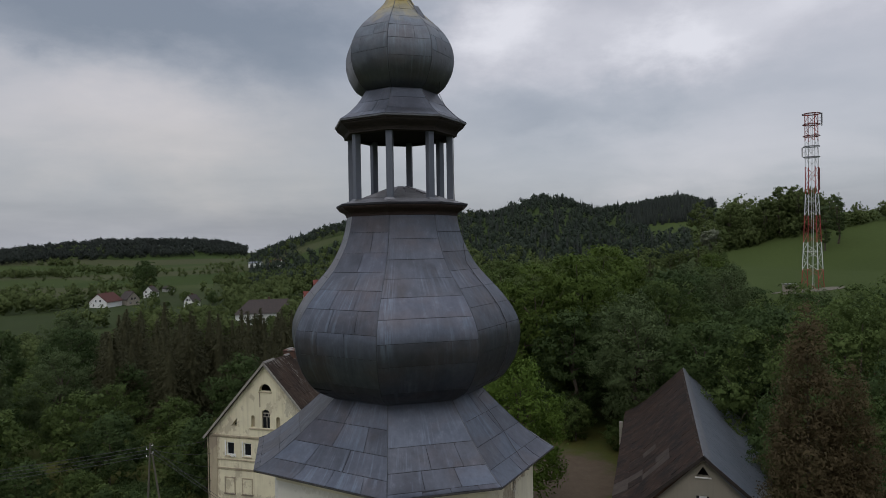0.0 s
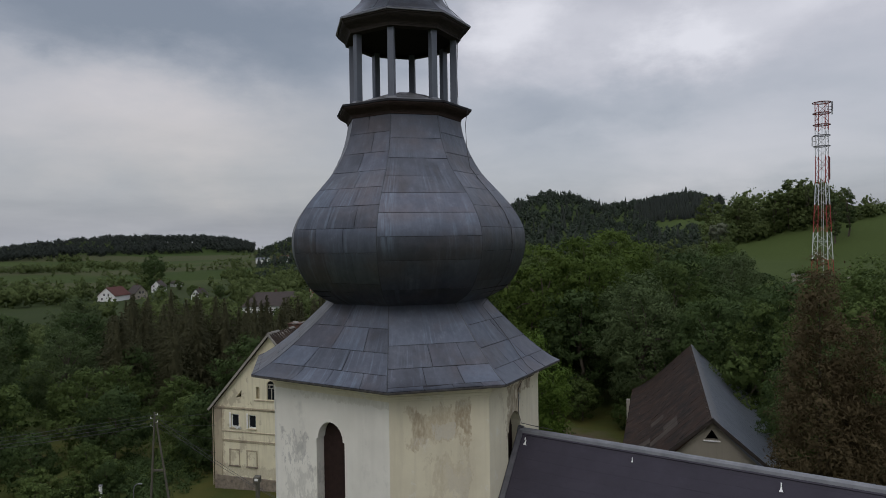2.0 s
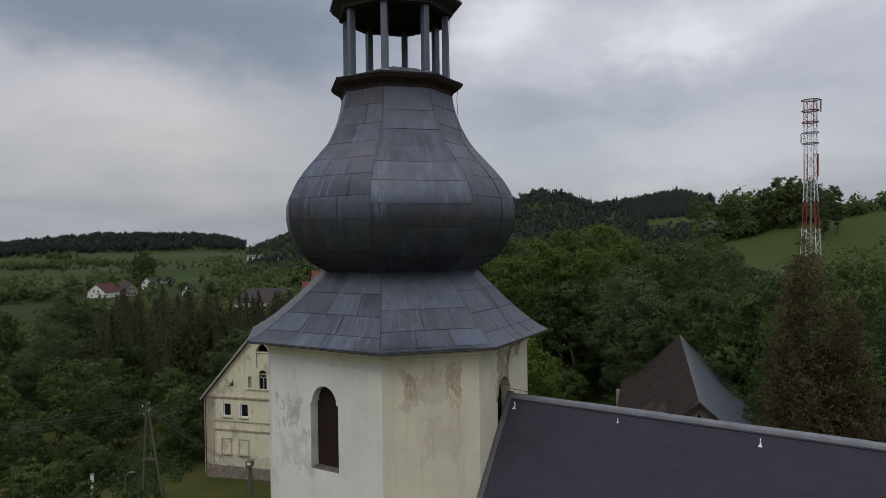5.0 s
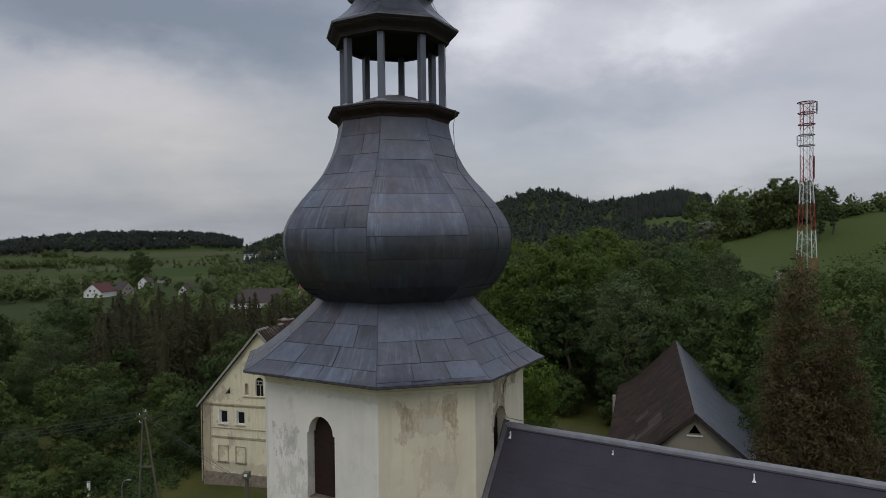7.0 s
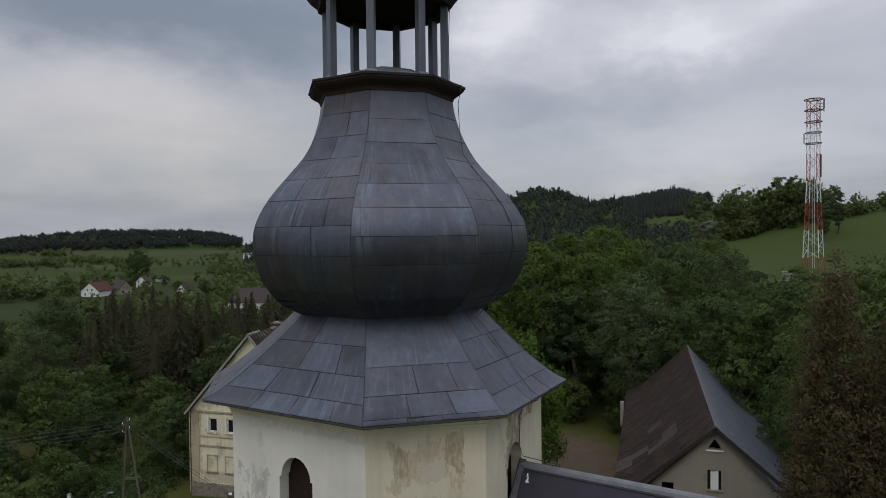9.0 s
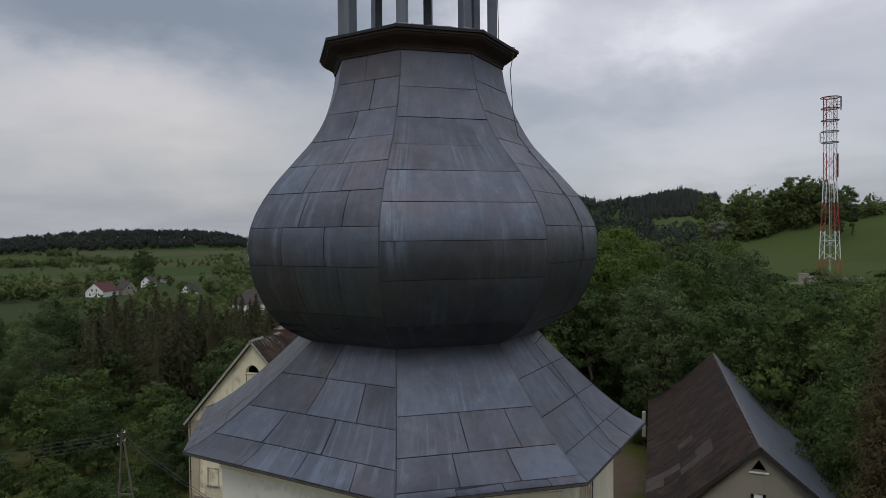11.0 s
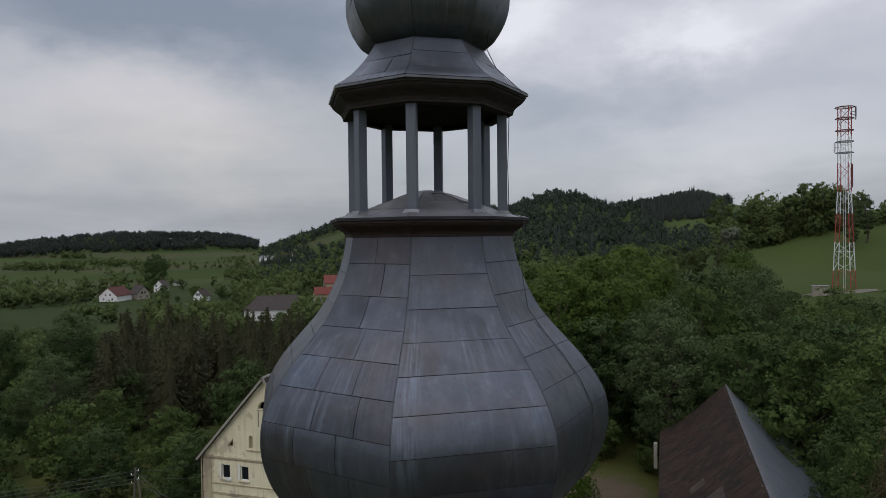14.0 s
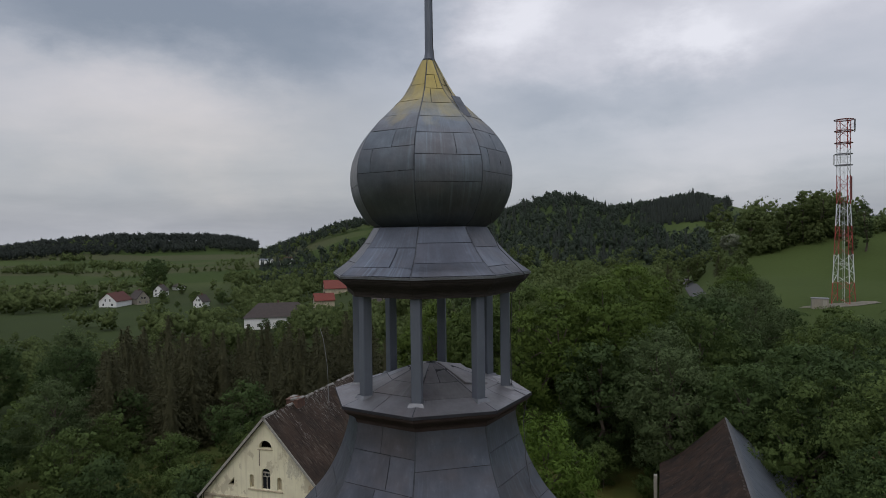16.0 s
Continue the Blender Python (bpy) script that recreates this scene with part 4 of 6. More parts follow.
RUN = 10.4
for side in (-1, 1):
    bm = bmesh.new()
    vs = [bm.verts.new(roof_pt(u, r, side, o)) for u in (U0, U1) for r in (0.0, RUN) for o in (0.0, -0.18)]
    for f in ((0, 2, 6, 4), (1, 5, 7, 3), (0, 1, 3, 2), (4, 6, 7, 5), (2, 3, 7, 6), (0, 4, 5, 1)):
        bm.faces.new([vs[i] for i in f])
    deck_part = part("roof_deck", bm, M["slate"], nave, "roof boarding under shingles")
    if side < 0:
        rng = random.Random(4)
        n_c = 40
        for c in range(n_c):
            r0, r1 = c * 0.26, (c + 1) * 0.26 + 0.003
            pieces = 4
            for q in range(pieces):
                ua, ub = U0 + 0.12 + (U1 - U0 - 0.12) * q / pieces, U0 + 0.12 + (U1 - U0 - 0.12) * (q + 1) / pieces - 0.004
                bmc = bmesh.new()
                o1 = 0.0025 + rng.uniform(0, 0.0025)
                vv = [bmc.verts.new(roof_pt(u, r, side, o)) for u in (ua, ub) for r, o in ((r0, 0.002), (r1 - 0.004, o1), (r1 - 0.004, 0.0))]
                bmc.faces.new((vv[0], vv[1], vv[4], vv[3]))
                bmc.faces.new((vv[1], vv[2], vv[5], vv[4]))
                bmc.faces.new((vv[0], vv[2], vv[1]))
                bmc.faces.new((vv[3], vv[4], vv[5]))
                part("shingle_course", bmc, M["slate"], deck_part)
# verge flashing and ridge capping
for side in (-1, 1):
    bm = bmesh.new()
    prof = [(0.0, -0.06), (0.0, 0.03), (0.03, 0.045), (0.15, 0.025), (0.15, 0.0)]
    rows_v = [[bm.verts.new(roof_pt(U0 - 0.04 + u, r, side, o)) for u, o in prof] for r in (-0.05, RUN)]
    for i in range(len(prof)):
        bm.faces.new((rows_v[0][i], rows_v[0][(i + 1) % len(prof)], rows_v[1][(i + 1) % len(prof)], rows_v[1][i]))
    part("verge_flashing", bm, M["verge"], nave, "grey metal verge flashing")
u = U0 - 0.05
i = 0
while u < U1:
    u2 = min(u + 2.0, U1)
    bm = bmesh.new()
    lift = 0.006 * (i % 2)
    ring = [(-0.105, -0.125), (-0.08, -0.06), (-0.04, -0.02), (0.0, -0.005), (0.04, -0.02), (0.08, -0.06), (0.105, -0.125)]
    ra = [bm.verts.new((u, RIDGE_V + v * (1 + lift), RIDGE_Z - 0.016 * (u - U0) + 0.03 + z + lift)) for v, z in ring]
    rb = [bm.verts.new((u2 + 0.03, RIDGE_V + v * (1 + lift), RIDGE_Z - 0.016 * (u2 - U0) + 0.03 + z + lift)) for v, z in ring]
    for a in range(len(ring) - 1):
        bm.faces.new((ra[a], ra[a + 1], rb[a + 1], rb[a]))
    bm.faces.new(ra)
    bm.faces.new(rb[::-1])
    part("ridge_cap", bm, M["ridge_cap"], nave, "pale grey ridge sheet")
    u, i = u2, i + 1
EAVE_V = RUN / SLOPE - 0.35
wall_h = RIDGE_Z - RUN * PITCH / SLOPE + 0.15
part("nave_gable", prism([(RIDGE_V - EAVE_V, -1.0), (RIDGE_V + EAVE_V, -1.0), (RIDGE_V + EAVE_V, wall_h), (RIDGE_V, RIDGE_Z - 0.28), (RIDGE_V - EAVE_V, wall_h)], 0.5, Matrix(((0, 1, 0, U0 + 0.06), (1, 0, 0, 0), (0, 0, 1, 0), (0, 0, 0, 1)))), M["cream"], nave)
part("nave_gable", prism([(RIDGE_V - EAVE_V, -1.0), (RIDGE_V + EAVE_V, -1.0), (RIDGE_V + EAVE_V, wall_h), (RIDGE_V, RIDGE_Z - 0.28), (RIDGE_V - EAVE_V, wall_h)], 0.5, Matrix(((0, 1, 0, U1 - 0.7), (1, 0, 0, 0), (0, 0, 1, 0), (0, 0, 0, 1)))), M["cream"], nave)
for side in (-1, 1):
    v0 = RIDGE_V + side * EAVE_V
    part("nave_wall", boxed((U0 + 0.6, min(v0, v0 - side * 0.5), -1.0), (U1 - 0.75, max(v0, v0 - side * 0.5), wall_h + 0.05)), M["cream"], nave)


def roof_hook():
    """A white bent ladder hook: a splayed foot, a stem and a small eye."""
    hook = thing("roof_hook", "small white painted metal ladder hook on the dark roof", "roof hook", group="hooks along the nave roof")
    bm = prism([(-0.044, 0.0), (0.044, 0.0), (0.018, 0.06), (0.012, 0.13), (-0.012, 0.13), (-0.018, 0.06)], 0.012)
    part("foot_plate", bm, M["white_paint"], hook)
    bm = bmesh.new()
    rod(bm, (0, 0.005, 0.12), (0, -0.06, 0.17), 0.013, 0.013, 6)
    rod(bm, (0, -0.06, 0.17), (0, -0.065, 0.10), 0.013, 0.010, 6)
    part("hook_arm", bm, M["white_paint"], hook)
    return hook


tower_m = pose(*AXIS, 0, 0, 0, TURN)
first_hook = None
for u, run in ((3.55, 0.44), (6.22, 0.40), (9.28, 0.47), (12.3, 0.5), (15.3, 0.5)):
    p = roof_pt(u, run, -1, 0.02)
    hm = tower_m @ Matrix.Translation(p) @ Matrix.Rotation(-math.atan(1 / PITCH), 4, "X")
    if first_hook is None:
        first_hook = roof_hook()
        first_hook.matrix_basis = hm
    else:
        copy_thing(first_hook, hm if u > 7 else hm @ Matrix.Scale(0.6, 4))

# ---- pale house with a gable ----
HOUSE_AZ = 16.0
house = thing("gabled_house", "three-storey pale yellow plastered house with a rusty gabled roof", "house", at=(-16.5, 58.95, 0), turn=-HOUSE_AZ)
HW, HE, HA, HL = 6.15, 7.25, 14.05, 17.0   # half width, eave, apex, length
holes = [arch(-0.73, 0.52, 11.40, 11.42, 12.10), arch(-0.49, 0.33, 7.99, 9.42, 9.74), arch(-1.63, -1.23, 8.03, 8.98, 9.15, 6), arch(0.97, 1.40, 8.03, 8.95, 9.13, 6),
         [(-3.74, 8.05), (-3.17, 8.05), (-3.17, 8.77)], [(-4.33, 5.25), (-3.50, 5.25), (-3.50, 6.50), (-4.33, 6.50)], [(-2.50, 5.25), (-1.68, 5.25), (-1.68, 6.50), (-2.50, 6.50)]]
front = part("front_wall", holed_wall([(-HW, 0.65), (HW, 0.65), (HW, HE), (0, HA), (-HW, HE)], holes, 0.45), M["house_wall"], house, "stained pale yellow gable wall")
part("plinth", boxed((-HW - 0.06, -0.07, -2.0), (HW + 0.06, HL, 0.66), None, 0.03), M["plinth"], house, "rough dark stone plinth")
for x in (-HW, HW - 0.45):
    part("side_wall", boxed((x, 0.46, 0.66), (x + 0.45, HL - 0.46, HE)), M["house_wall"], house)
part("back_wall", prism([(-HW, 0.65), (HW, 0.65), (HW, HE), (0, HA), (-HW, HE)], 0.45, Matrix.Translation((0, HL - 0.45, 0))), M["house_wall"], house)
# near-black sheets behind the openings carry the unlit rooms' shade in their colour
part("inner_floor", boxed((-HW + 0.46, 0.9, 4.4), (HW - 0.46, HL - 0.5, 4.5)), M["void"], house)
part("inner_partition", boxed((-HW + 0.5, 1.3, 0.7), (HW - 0.5, 1.35, HE)), M["void"], house)
part("attic_partition", prism([(-HW + 0.8, HE), (HW - 0.8, HE), (0, HA - 0.8)], 0.05, Matrix.Translation((0, 1.3, 0))), M["void"], house)
for z, dz, dy in ((7.02, 0.14, 0.10), (6.90, 0.07, 0.05), (4.80, 0.10, 0.07), (3.98, 0.12, 0.08), (3.86, 0.05, 0.04)):
    part("string_course", boxed((-HW - 0.02 if z > 6.5 else -5.3, -dy, z), (HW + 0.02 if z > 6.5 else 5.3, 0.02, z + dz), None, 0.012), M["house_trim"], house)
for x in (-HW, 5.33):
    part("corner_pilaster", boxed((x - 0.012, -0.06, 0.68), (x + 0.82, 0.03, 6.88), None, 0.015), M["house_trim"], house, "stained corner pilaster")
for x0, x1 in ((-4.33, -3.50), (-2.50, -1.68)):
    win = part("window", boxed((x0, 0.16, 5.25), (x1, 0.19, 6.50)), M["dark_glass"], house, "small window with white frame")
    for lo, hi in (((x0, 0.11, 5.25), (x0 + 0.09, 0.2, 6.5)), ((x1 - 0.09, 0.11, 5.25), (x1, 0.2, 6.5)), ((x0 + 0.09, 0.11, 6.41), (x1 - 0.09, 0.2, 6.5)), ((x0 + 0.09, 0.11, 5.25), (x1 - 0.09, 0.2, 5.36))):
        part("window_frame", boxed(lo, hi), M["white_paint"], win)
    part("surround", boxed((x0 - 0.16, -0.03, 5.2), (x0 - 0.02, 0.02, 6.62)), M["white_paint"], win, "white painted surround")
    part("sill", boxed((x0 - 0.12, -0.12, 5.13), (x1 + 0.1, 0.1, 5.22), None, 0.01), M["house_trim"], win)
bm = bmesh.new()
for i in range(9):
    box(bm, (-3.62 + 0.07 * (i % 5) - 0.3 * (i > 5), -0.14 - 0.02 * (i % 3), 5.16 + 0.05 * (i % 4)), (-3.52 + 0.07 * (i % 5) - 0.3 * (i > 5), -0.05, 5.27 + 0.06 * (i % 4)))
part("flower_box", bm, M["white_paint"], house, "pale flowers on the sill")
for x0, x1 in ((-4.45, -3.53), (-2.60, -1.68)):
    blind = part("blind_window", boxed((x0, -0.012, 1.72), (x1, 0.02, 3.10)), M["house_wall"], house, "walled-up window")
    for lo, hi in (((x0 - 0.12, -0.05, 1.7), (x0, 0.02, 3.22)), ((x1, -0.05, 1.7), (x1 + 0.1, 0.02, 3.22)), ((x0, -0.05, 3.1), (x1, 0.02, 3.22))):
        part("surround", boxed(lo, hi), M["house_trim"], blind)
    part("sill", boxed((x0 - 0.15, -0.13, 1.60), (x1 + 0.15, 0.05, 1.70), None, 0.01), M["plinth"], blind)
# attic openings
att = part("window", boxed((-0.49, 0.22, 7.99), (0.33, 0.25, 9.74)), M["dark_glass"], house, "arched attic window with cracked white frame")
for lo, hi in (((-0.12, 0.17, 7.99), (-0.05, 0.24, 9.0)), ((-0.49, 0.17, 9.0), (0.33, 0.24, 9.07)), ((-0.49, 0.17, 9.3), (0.33, 0.24, 9.42)), ((-0.30, 0.17, 9.07), (-0.25, 0.24, 9.3)), ((0.08, 0.17, 9.07), (0.13, 0.24, 9.3))):
    part("window_frame", boxed(lo, hi), M["pale_door"], att)
for x0, x1 in ((-1.63, -1.23), (0.97, 1.40)):
    part("niche_back", boxed((x0 - 0.02, 0.28, 8.0), (x1 + 0.02, 0.32, 9.2)), M["house_trim"], house, "shallow arched niche")
part("sill", boxed((-1.8, -0.09, 7.86), (1.55, 0.06, 7.97), None, 0.012), M["house_trim"], house, "dark attic sill")
part("lunette_sill", boxed((-0.8, -0.08, 11.31), (0.6, 0.1, 11.39), None, 0.012), M["house_trim"], house)
part("broken_board", boxed((-0.70, -0.03, 9.95), (-0.62, 0.01, 11.3)), M["plinth"], house, "dark rain stain board")
# roof: two slopes with sheet courses, bargeboards, chimney
rise = (HA - HE) / HW
hs = math.hypot(1, rise)
RUNH = hs * (HW + 0.42)


def house_roof(y, run, side, off=0.0):
    return Vector((side * (run / hs + off * rise / hs), y, HA + 0.12 - run * rise / hs + off / hs))


for side in (-1, 1):
    bm = bmesh.new()
    vs = [bm.verts.new(house_roof(y, r, side, o)) for y in (-0.38, HL + 0.3) for r in (0.0, RUNH) for o in (0.0, -0.14)]
    for f in ((0, 2, 6, 4), (1, 5, 7, 3), (0, 1, 3, 2), (4, 6, 7, 5), (2, 3, 7, 6), (0, 4, 5, 1)):
        bm.faces.new([vs[i] for i in f])
    rd = part("roof", bm, M["rust"], house, "rusty brown roofing")
    rng = random.Random(side + 5)
    if side > 0:
        for c in range(9):
            for q in range(33):
                r0, r1 = c * RUNH / 9, (c + 1) * RUNH / 9 + rng.uniform(-0.05, 0.05)
                ya, yb = -0.36 + q * 0.53, -0.36 + (q + 1) * 0.53 - rng.uniform(0.005, 0.03)
                lift = rng.uniform(0.01, 0.06)
                bmc = bmesh.new()
                vv = [bmc.verts.new(house_roof(y, r, side, o)) for y in (ya, yb) for r, o in ((r0, 0.004), (r1, lift), (r1, 0.0))]
                for f in ((0, 1, 4, 3), (1, 2, 5, 4), (0, 2, 1), (3, 4, 5)):
                    bmc.faces.new([vv[j] for j in f])
                part("roof_sheet", bmc, M["shake"], rd)
    bm = bmesh.new()
    vs = [bm.verts.new(house_roof(y, r, side, o)) for y in (-0.43, -0.37) for r in (-0.02, RUNH + 0.05) for o in (0.03, -0.17)]
    for f in ((0, 2, 6, 4), (1, 5, 7, 3), (0, 1, 3, 2), (4, 6, 7, 5), (2, 3, 7, 6), (0, 4, 5, 1)):
        bm.faces.new([vs[i] for i in f])
    part("bargeboard", bm, M["grey_board"], house, "grey weathered bargeboard")
rng = random.Random(41)
for q in range(38):
    ya = -0.42 + q * 0.47
    lost = rng.random() < 0.2 or 1.0 < ya < 2.6
    if 4.0 < ya < 5.6 or (lost and q > 1):
        continue
    zt = HA + 0.17 + rng.uniform(-0.015, 0.035)
    bm = bmesh.new()
    ends = []
    for y, g in ((ya, 0.0), (ya + 0.45, rng.uniform(-0.02, 0.01))):
        ends.append([bm.verts.new((x, y, zt + z + g)) for x, z in ((-0.15, -0.12), (-0.10, 0.0), (0.0, 0.05), (0.10, 0.0), (0.15, -0.12))])
    for i in range(4):
        bm.faces.new((ends[0][i], ends[0][i + 1], ends[1][i + 1], ends[1][i]))
    for e in ends:
        bm.faces.new(e)
    part("ridge_tile", bm, M["mortar"], house, "pale weathered ridge tile")
# lime mortar washed down from the ridge and the chimney
bm = bmesh.new()
for q in range(250):
    y = rng.uniform(-0.3, HL)
    r0 = abs(rng.gauss(0.0, 0.16))
    length = rng.uniform(0.15, 0.55) + (rng.uniform(0.2, 0.7) if rng.random() < 0.25 else 0.0)
    if q > 140:
        y, r0 = rng.gauss(6.6, 0.55) + (q % 5) * 0.8, rng.uniform(0.3, 2.6)
    if q > 225:
        y, r0, length = rng.gauss(3.0, 0.2), rng.uniform(0.6, 3.6), rng.uniform(0.2, 0.6)
    wd = rng.uniform(0.007, 0.028)
    lean = rng.uniform(-0.08, 0.08)
    mid = r0 + length * rng.uniform(0.2, 0.5)
    pts = [(y - wd * 0.4, r0), (y + wd + lean * 0.3, mid), (y + lean, r0 + length), (y - wd + lean * 0.3, mid)]
    bm.faces.new([bm.verts.new(house_roof(a, r, 1, 0.075)) for a, r in pts])
tagged(part("mortar_runs", bm, M["mortar"], house, "pale ragged mortar streaks below the ridge"), "pale ragged mortar streaks below the ridge", kind="stuff")
ch = part("chimney", boxed((-0.62, 4.3, HA - 1.0), (0.52, 5.6, HA + 0.36), None, 0.02), M["brick"], house, "weathered brick chimney stub")
for i, (x0, x1, y0, y1, h) in enumerate(((-0.68, -0.2, 4.22, 4.94, 0.09), (-0.18, 0.22, 4.20, 4.92, 0.13), (0.24, 0.57, 4.23, 4.95, 0.07), (-0.66, -0.24, 4.96, 5.67, 0.14), (-0.22, 0.2, 4.97, 5.68, 0.08), (0.22, 0.56, 4.97, 5.66, 0.12))):
    part("cap_stone", boxed((x0, y0, HA + 0.358), (x1, y1, HA + 0.36 + h), None, 0.015), M["mortar"] if i % 2 else M["brick"], ch)
bm = tube([(1.2, 9.0, HA - 1.0), (1.1, 9.0, HA + 2.5), (0.7, 9.0, HA + 5.2), (0.35, 9.0, HA + 6.2)], 0.025, 5)
part("antenna_whip", bm, M["steel"], house, "thin bent aerial rod")
bm = bmesh.new()
rod(bm, (-HW - 0.1, -0.12, -0.3), (-HW - 0.1, -0.12, HE - 0.1), 0.05, 0.05, 8)
part("downpipe", bm, M["house_trim"], house)

# ---- barn ----
BARN_AZ = 18.0
barn = thing("barn", "long plastered barn with one rusty and one grey metal roof slope", "barn", at=(16.56, 41.4, 0), turn=-BARN_AZ)
BA, BE, BW, BL = 10.90, 5.35, 5.75, 28.6
brise = (BA - BE) / BW
bs = math.hypot(1, brise)


def barn_roof(y, run, side, off=0.0):
    """A point of the roof, which kicks out towards its eaves."""
    kick = max(0.0, run - 0.74 * bs * BW)
    return Vector((side * (run / bs + 0.12 * kick + off * brise / bs), y, BA - (run - 0.30 * kick) * brise / bs + off / bs))


bhole = [[(-0.44, 9.45), (0.44, 9.45), (0, 10.12)], [(-0.42, 7.0), (0.36, 7.0), (0.36, 8.2), (-0.42, 8.2)], [(-3.05, 6.0), (-2.35, 6.0), (-2.35, 7.2), (-3.05, 7.2)]]
part("front_wall", holed_wall([(-BW + 0.35, -1.0), (BW - 0.35, -1.0), (BW - 0.35, BE + 0.1), (0, BA - 0.24), (-BW + 0.35, BE + 0.1)], bhole, 0.4), M["barn_wall"], barn, "grey-beige rendered gable")
part("back_wall", prism([(-BW + 0.35, -1.0), (BW - 0.35, -1.0), (BW - 0.35, BE + 0.1), (0, BA - 0.24), (-BW + 0.35, BE + 0.1)], 0.4, Matrix.Translation((0, BL - 0.4, 0))), M["barn_wall"], barn)
for x in (-BW + 0.35, BW - 0.75):
    part("side_wall", boxed((x, 0.41, -1.0), (x + 0.4, BL - 0.41, BE + 0.1)), M["barn_wall"], barn)
# added near-black backings hold the shade of the barn's inside
part("inner_wall", boxed((-BW + 0.8, 1.0, -0.9), (BW - 0.8, 1.05, BE)), M["void"], barn)
part("attic_wall", prism([(-BW + 1.2, BE), (BW - 1.2, BE), (0, BA - 0.9)], 0.05, Matrix.Translation((0, 0.9, 0))), M["void"], barn)
bwin = part("window", boxed((-0.42, 0.15, 7.0), (0.36, 0.18, 8.2)), M["dark_glass"], barn, "gable window with a pale middle panel")
part("window_frame", boxed((-0.24, 0.06, 7.0), (0.20, 0.14, 8.16)), M["white_paint"], bwin, "pale boarded panel")
part("sill", boxed((-0.5, -0.08, 9.36), (0.5, 0.06, 9.44), None, 0.01), M["white_paint"], barn, "pale vent sill")
part("sill", boxed((-0.5, -0.08, 6.92), (0.46, 0.06, 7.0), None, 0.01), M["barn_wall"], barn)
RUNB = bs * BW
for side, mt, lab in ((-1, M["rust"], "rusty brown roofing with pale streaks"), (1, M["greyroof"], "blue-grey sheet roofing")):
    bm = bmesh.new()
    vs = [bm.verts.new(barn_roof(y, r, side, o)) for y in (-0.35, BL + 0.3) for r in (0.0, 0.74 * RUNB) for o in (0.0, -0.14)]
    for f in ((0, 2, 6, 4), (1, 5, 7, 3), (0, 1, 3, 2), (4, 6, 7, 5), (2, 3, 7, 6), (0, 4, 5, 1)):
        bm.faces.new([vs[i] for i in f])
    rd = part("roof", bm, mt, barn, lab)
    rng = random.Random(side + 31)
    n_q = 24 if side < 0 else 36
    for q in range(n_q):
        ya, yb = -0.35 + (BL + 0.65) * q / n_q, -0.35 + (BL + 0.65) * (q + 1) / n_q - (0.01 if side < 0 else 0.03)
        rows_b = 6 if side < 0 else 3
        for c in range(rows_b):
            r0, r1 = c * RUNB / rows_b, (c + 1) * RUNB / rows_b
            lift = rng.uniform(0.012, 0.045) if side < 0 else 0.012
            bmc = bmesh.new()
            vv = [bmc.verts.new(barn_roof(y, r, side, o)) for y in (ya, yb) for r, o in ((r0, 0.006), (r1, lift), (r1, 0.0))]
            for f in ((0, 1, 4, 3), (1, 2, 5, 4), (0, 2, 1), (3, 4, 5)):
                bmc.faces.new([vv[j] for j in f])
            pale = side < 0 and c > 1 and rng.random() < (0.85 if q in (4, 5) else 0.35 if q == 8 else 0.0)
            part("roof_sheet", bmc, M["pale_sheet"] if pale else mt, rd)
    if side > 0:
        bm = bmesh.new()
        vs = [bm.verts.new(barn_roof(y, r, side, o)) for y in (-0.36, BL + 0.31) for r in (-0.02, 0.62) for o in (0.10, 0.02)]
        for f in ((0, 2, 6, 4), (1, 5, 7, 3), (0, 1, 3, 2), (4, 6, 7, 5), (2, 3, 7, 6), (0, 4, 5, 1)):
            bm.faces.new([vs[i] for i in f])
        part("ridge_sheet", bm, M["ridge_cap"], barn, "pale grey ridge sheet")
    bm = bmesh.new()
    vs = [bm.verts.new(barn_roof(y, r, side, o)) for y in (-0.42, -0.36) for r in (-0.02, RUNB + 0.05) for o in (0.04, -0.18)]
    for f in ((0, 2, 6, 4), (1, 5, 7, 3), (0, 1, 3, 2), (4, 6, 7, 5), (2, 3, 7, 6), (0, 4, 5, 1)):
        bm.faces.new([vs[i] for i in f])
    part("bargeboard", bm, M["oldwood"], barn)
rng = random.Random(9)
for q in range(60):
    p = barn_roof(-0.3 + q * 0.48, rng.uniform(0.02, 0.25), -1, 0.03)
    k = rng.uniform(0.4, 1.0)
    part("mortar_lump", boxed((p.x - 0.07 * k, p.y - 0.16 * k, p.z - 0.05), (p.x + 0.07 * k, p.y + 0.16 * k, p.z + 0.03 + rng.uniform(0, 0.03)), None, 0.015), M["pale_sheet"], barn)
part("door_leaf", boxed((-BW - 0.85, 27.8, 2.4), (-BW - 0.5, 28.3, 4.9), None, 0.02), M["pale_door"], barn, "pale upright board")

# ---- radio mast ----
MX, MY = 99.25, 172.8
mast = thing("radio_mast", "tall red and white lattice radio mast on the meadow", "radio mast", at=(MX, MY, ground_z(MX, MY) - 0.3), turn=-48)
MH = 57.6 - ground_z(MX, MY)
BANDS = ((0.0, 0.115, "red_paint"), (0.115, 0.27, "mast_white"), (0.27, 0.425, "red_paint"), (0.425, 0.545, "mast_white"), (0.545, 0.70, "red_paint"), (0.70, 0.845, "mast_white"), (0.845, 1.0, "red_paint"))


def half_w(f):
    return 2.1 + (1.2 - 2.1) * min(1.0, f / 0.55) if f < 0.55 else 1.2


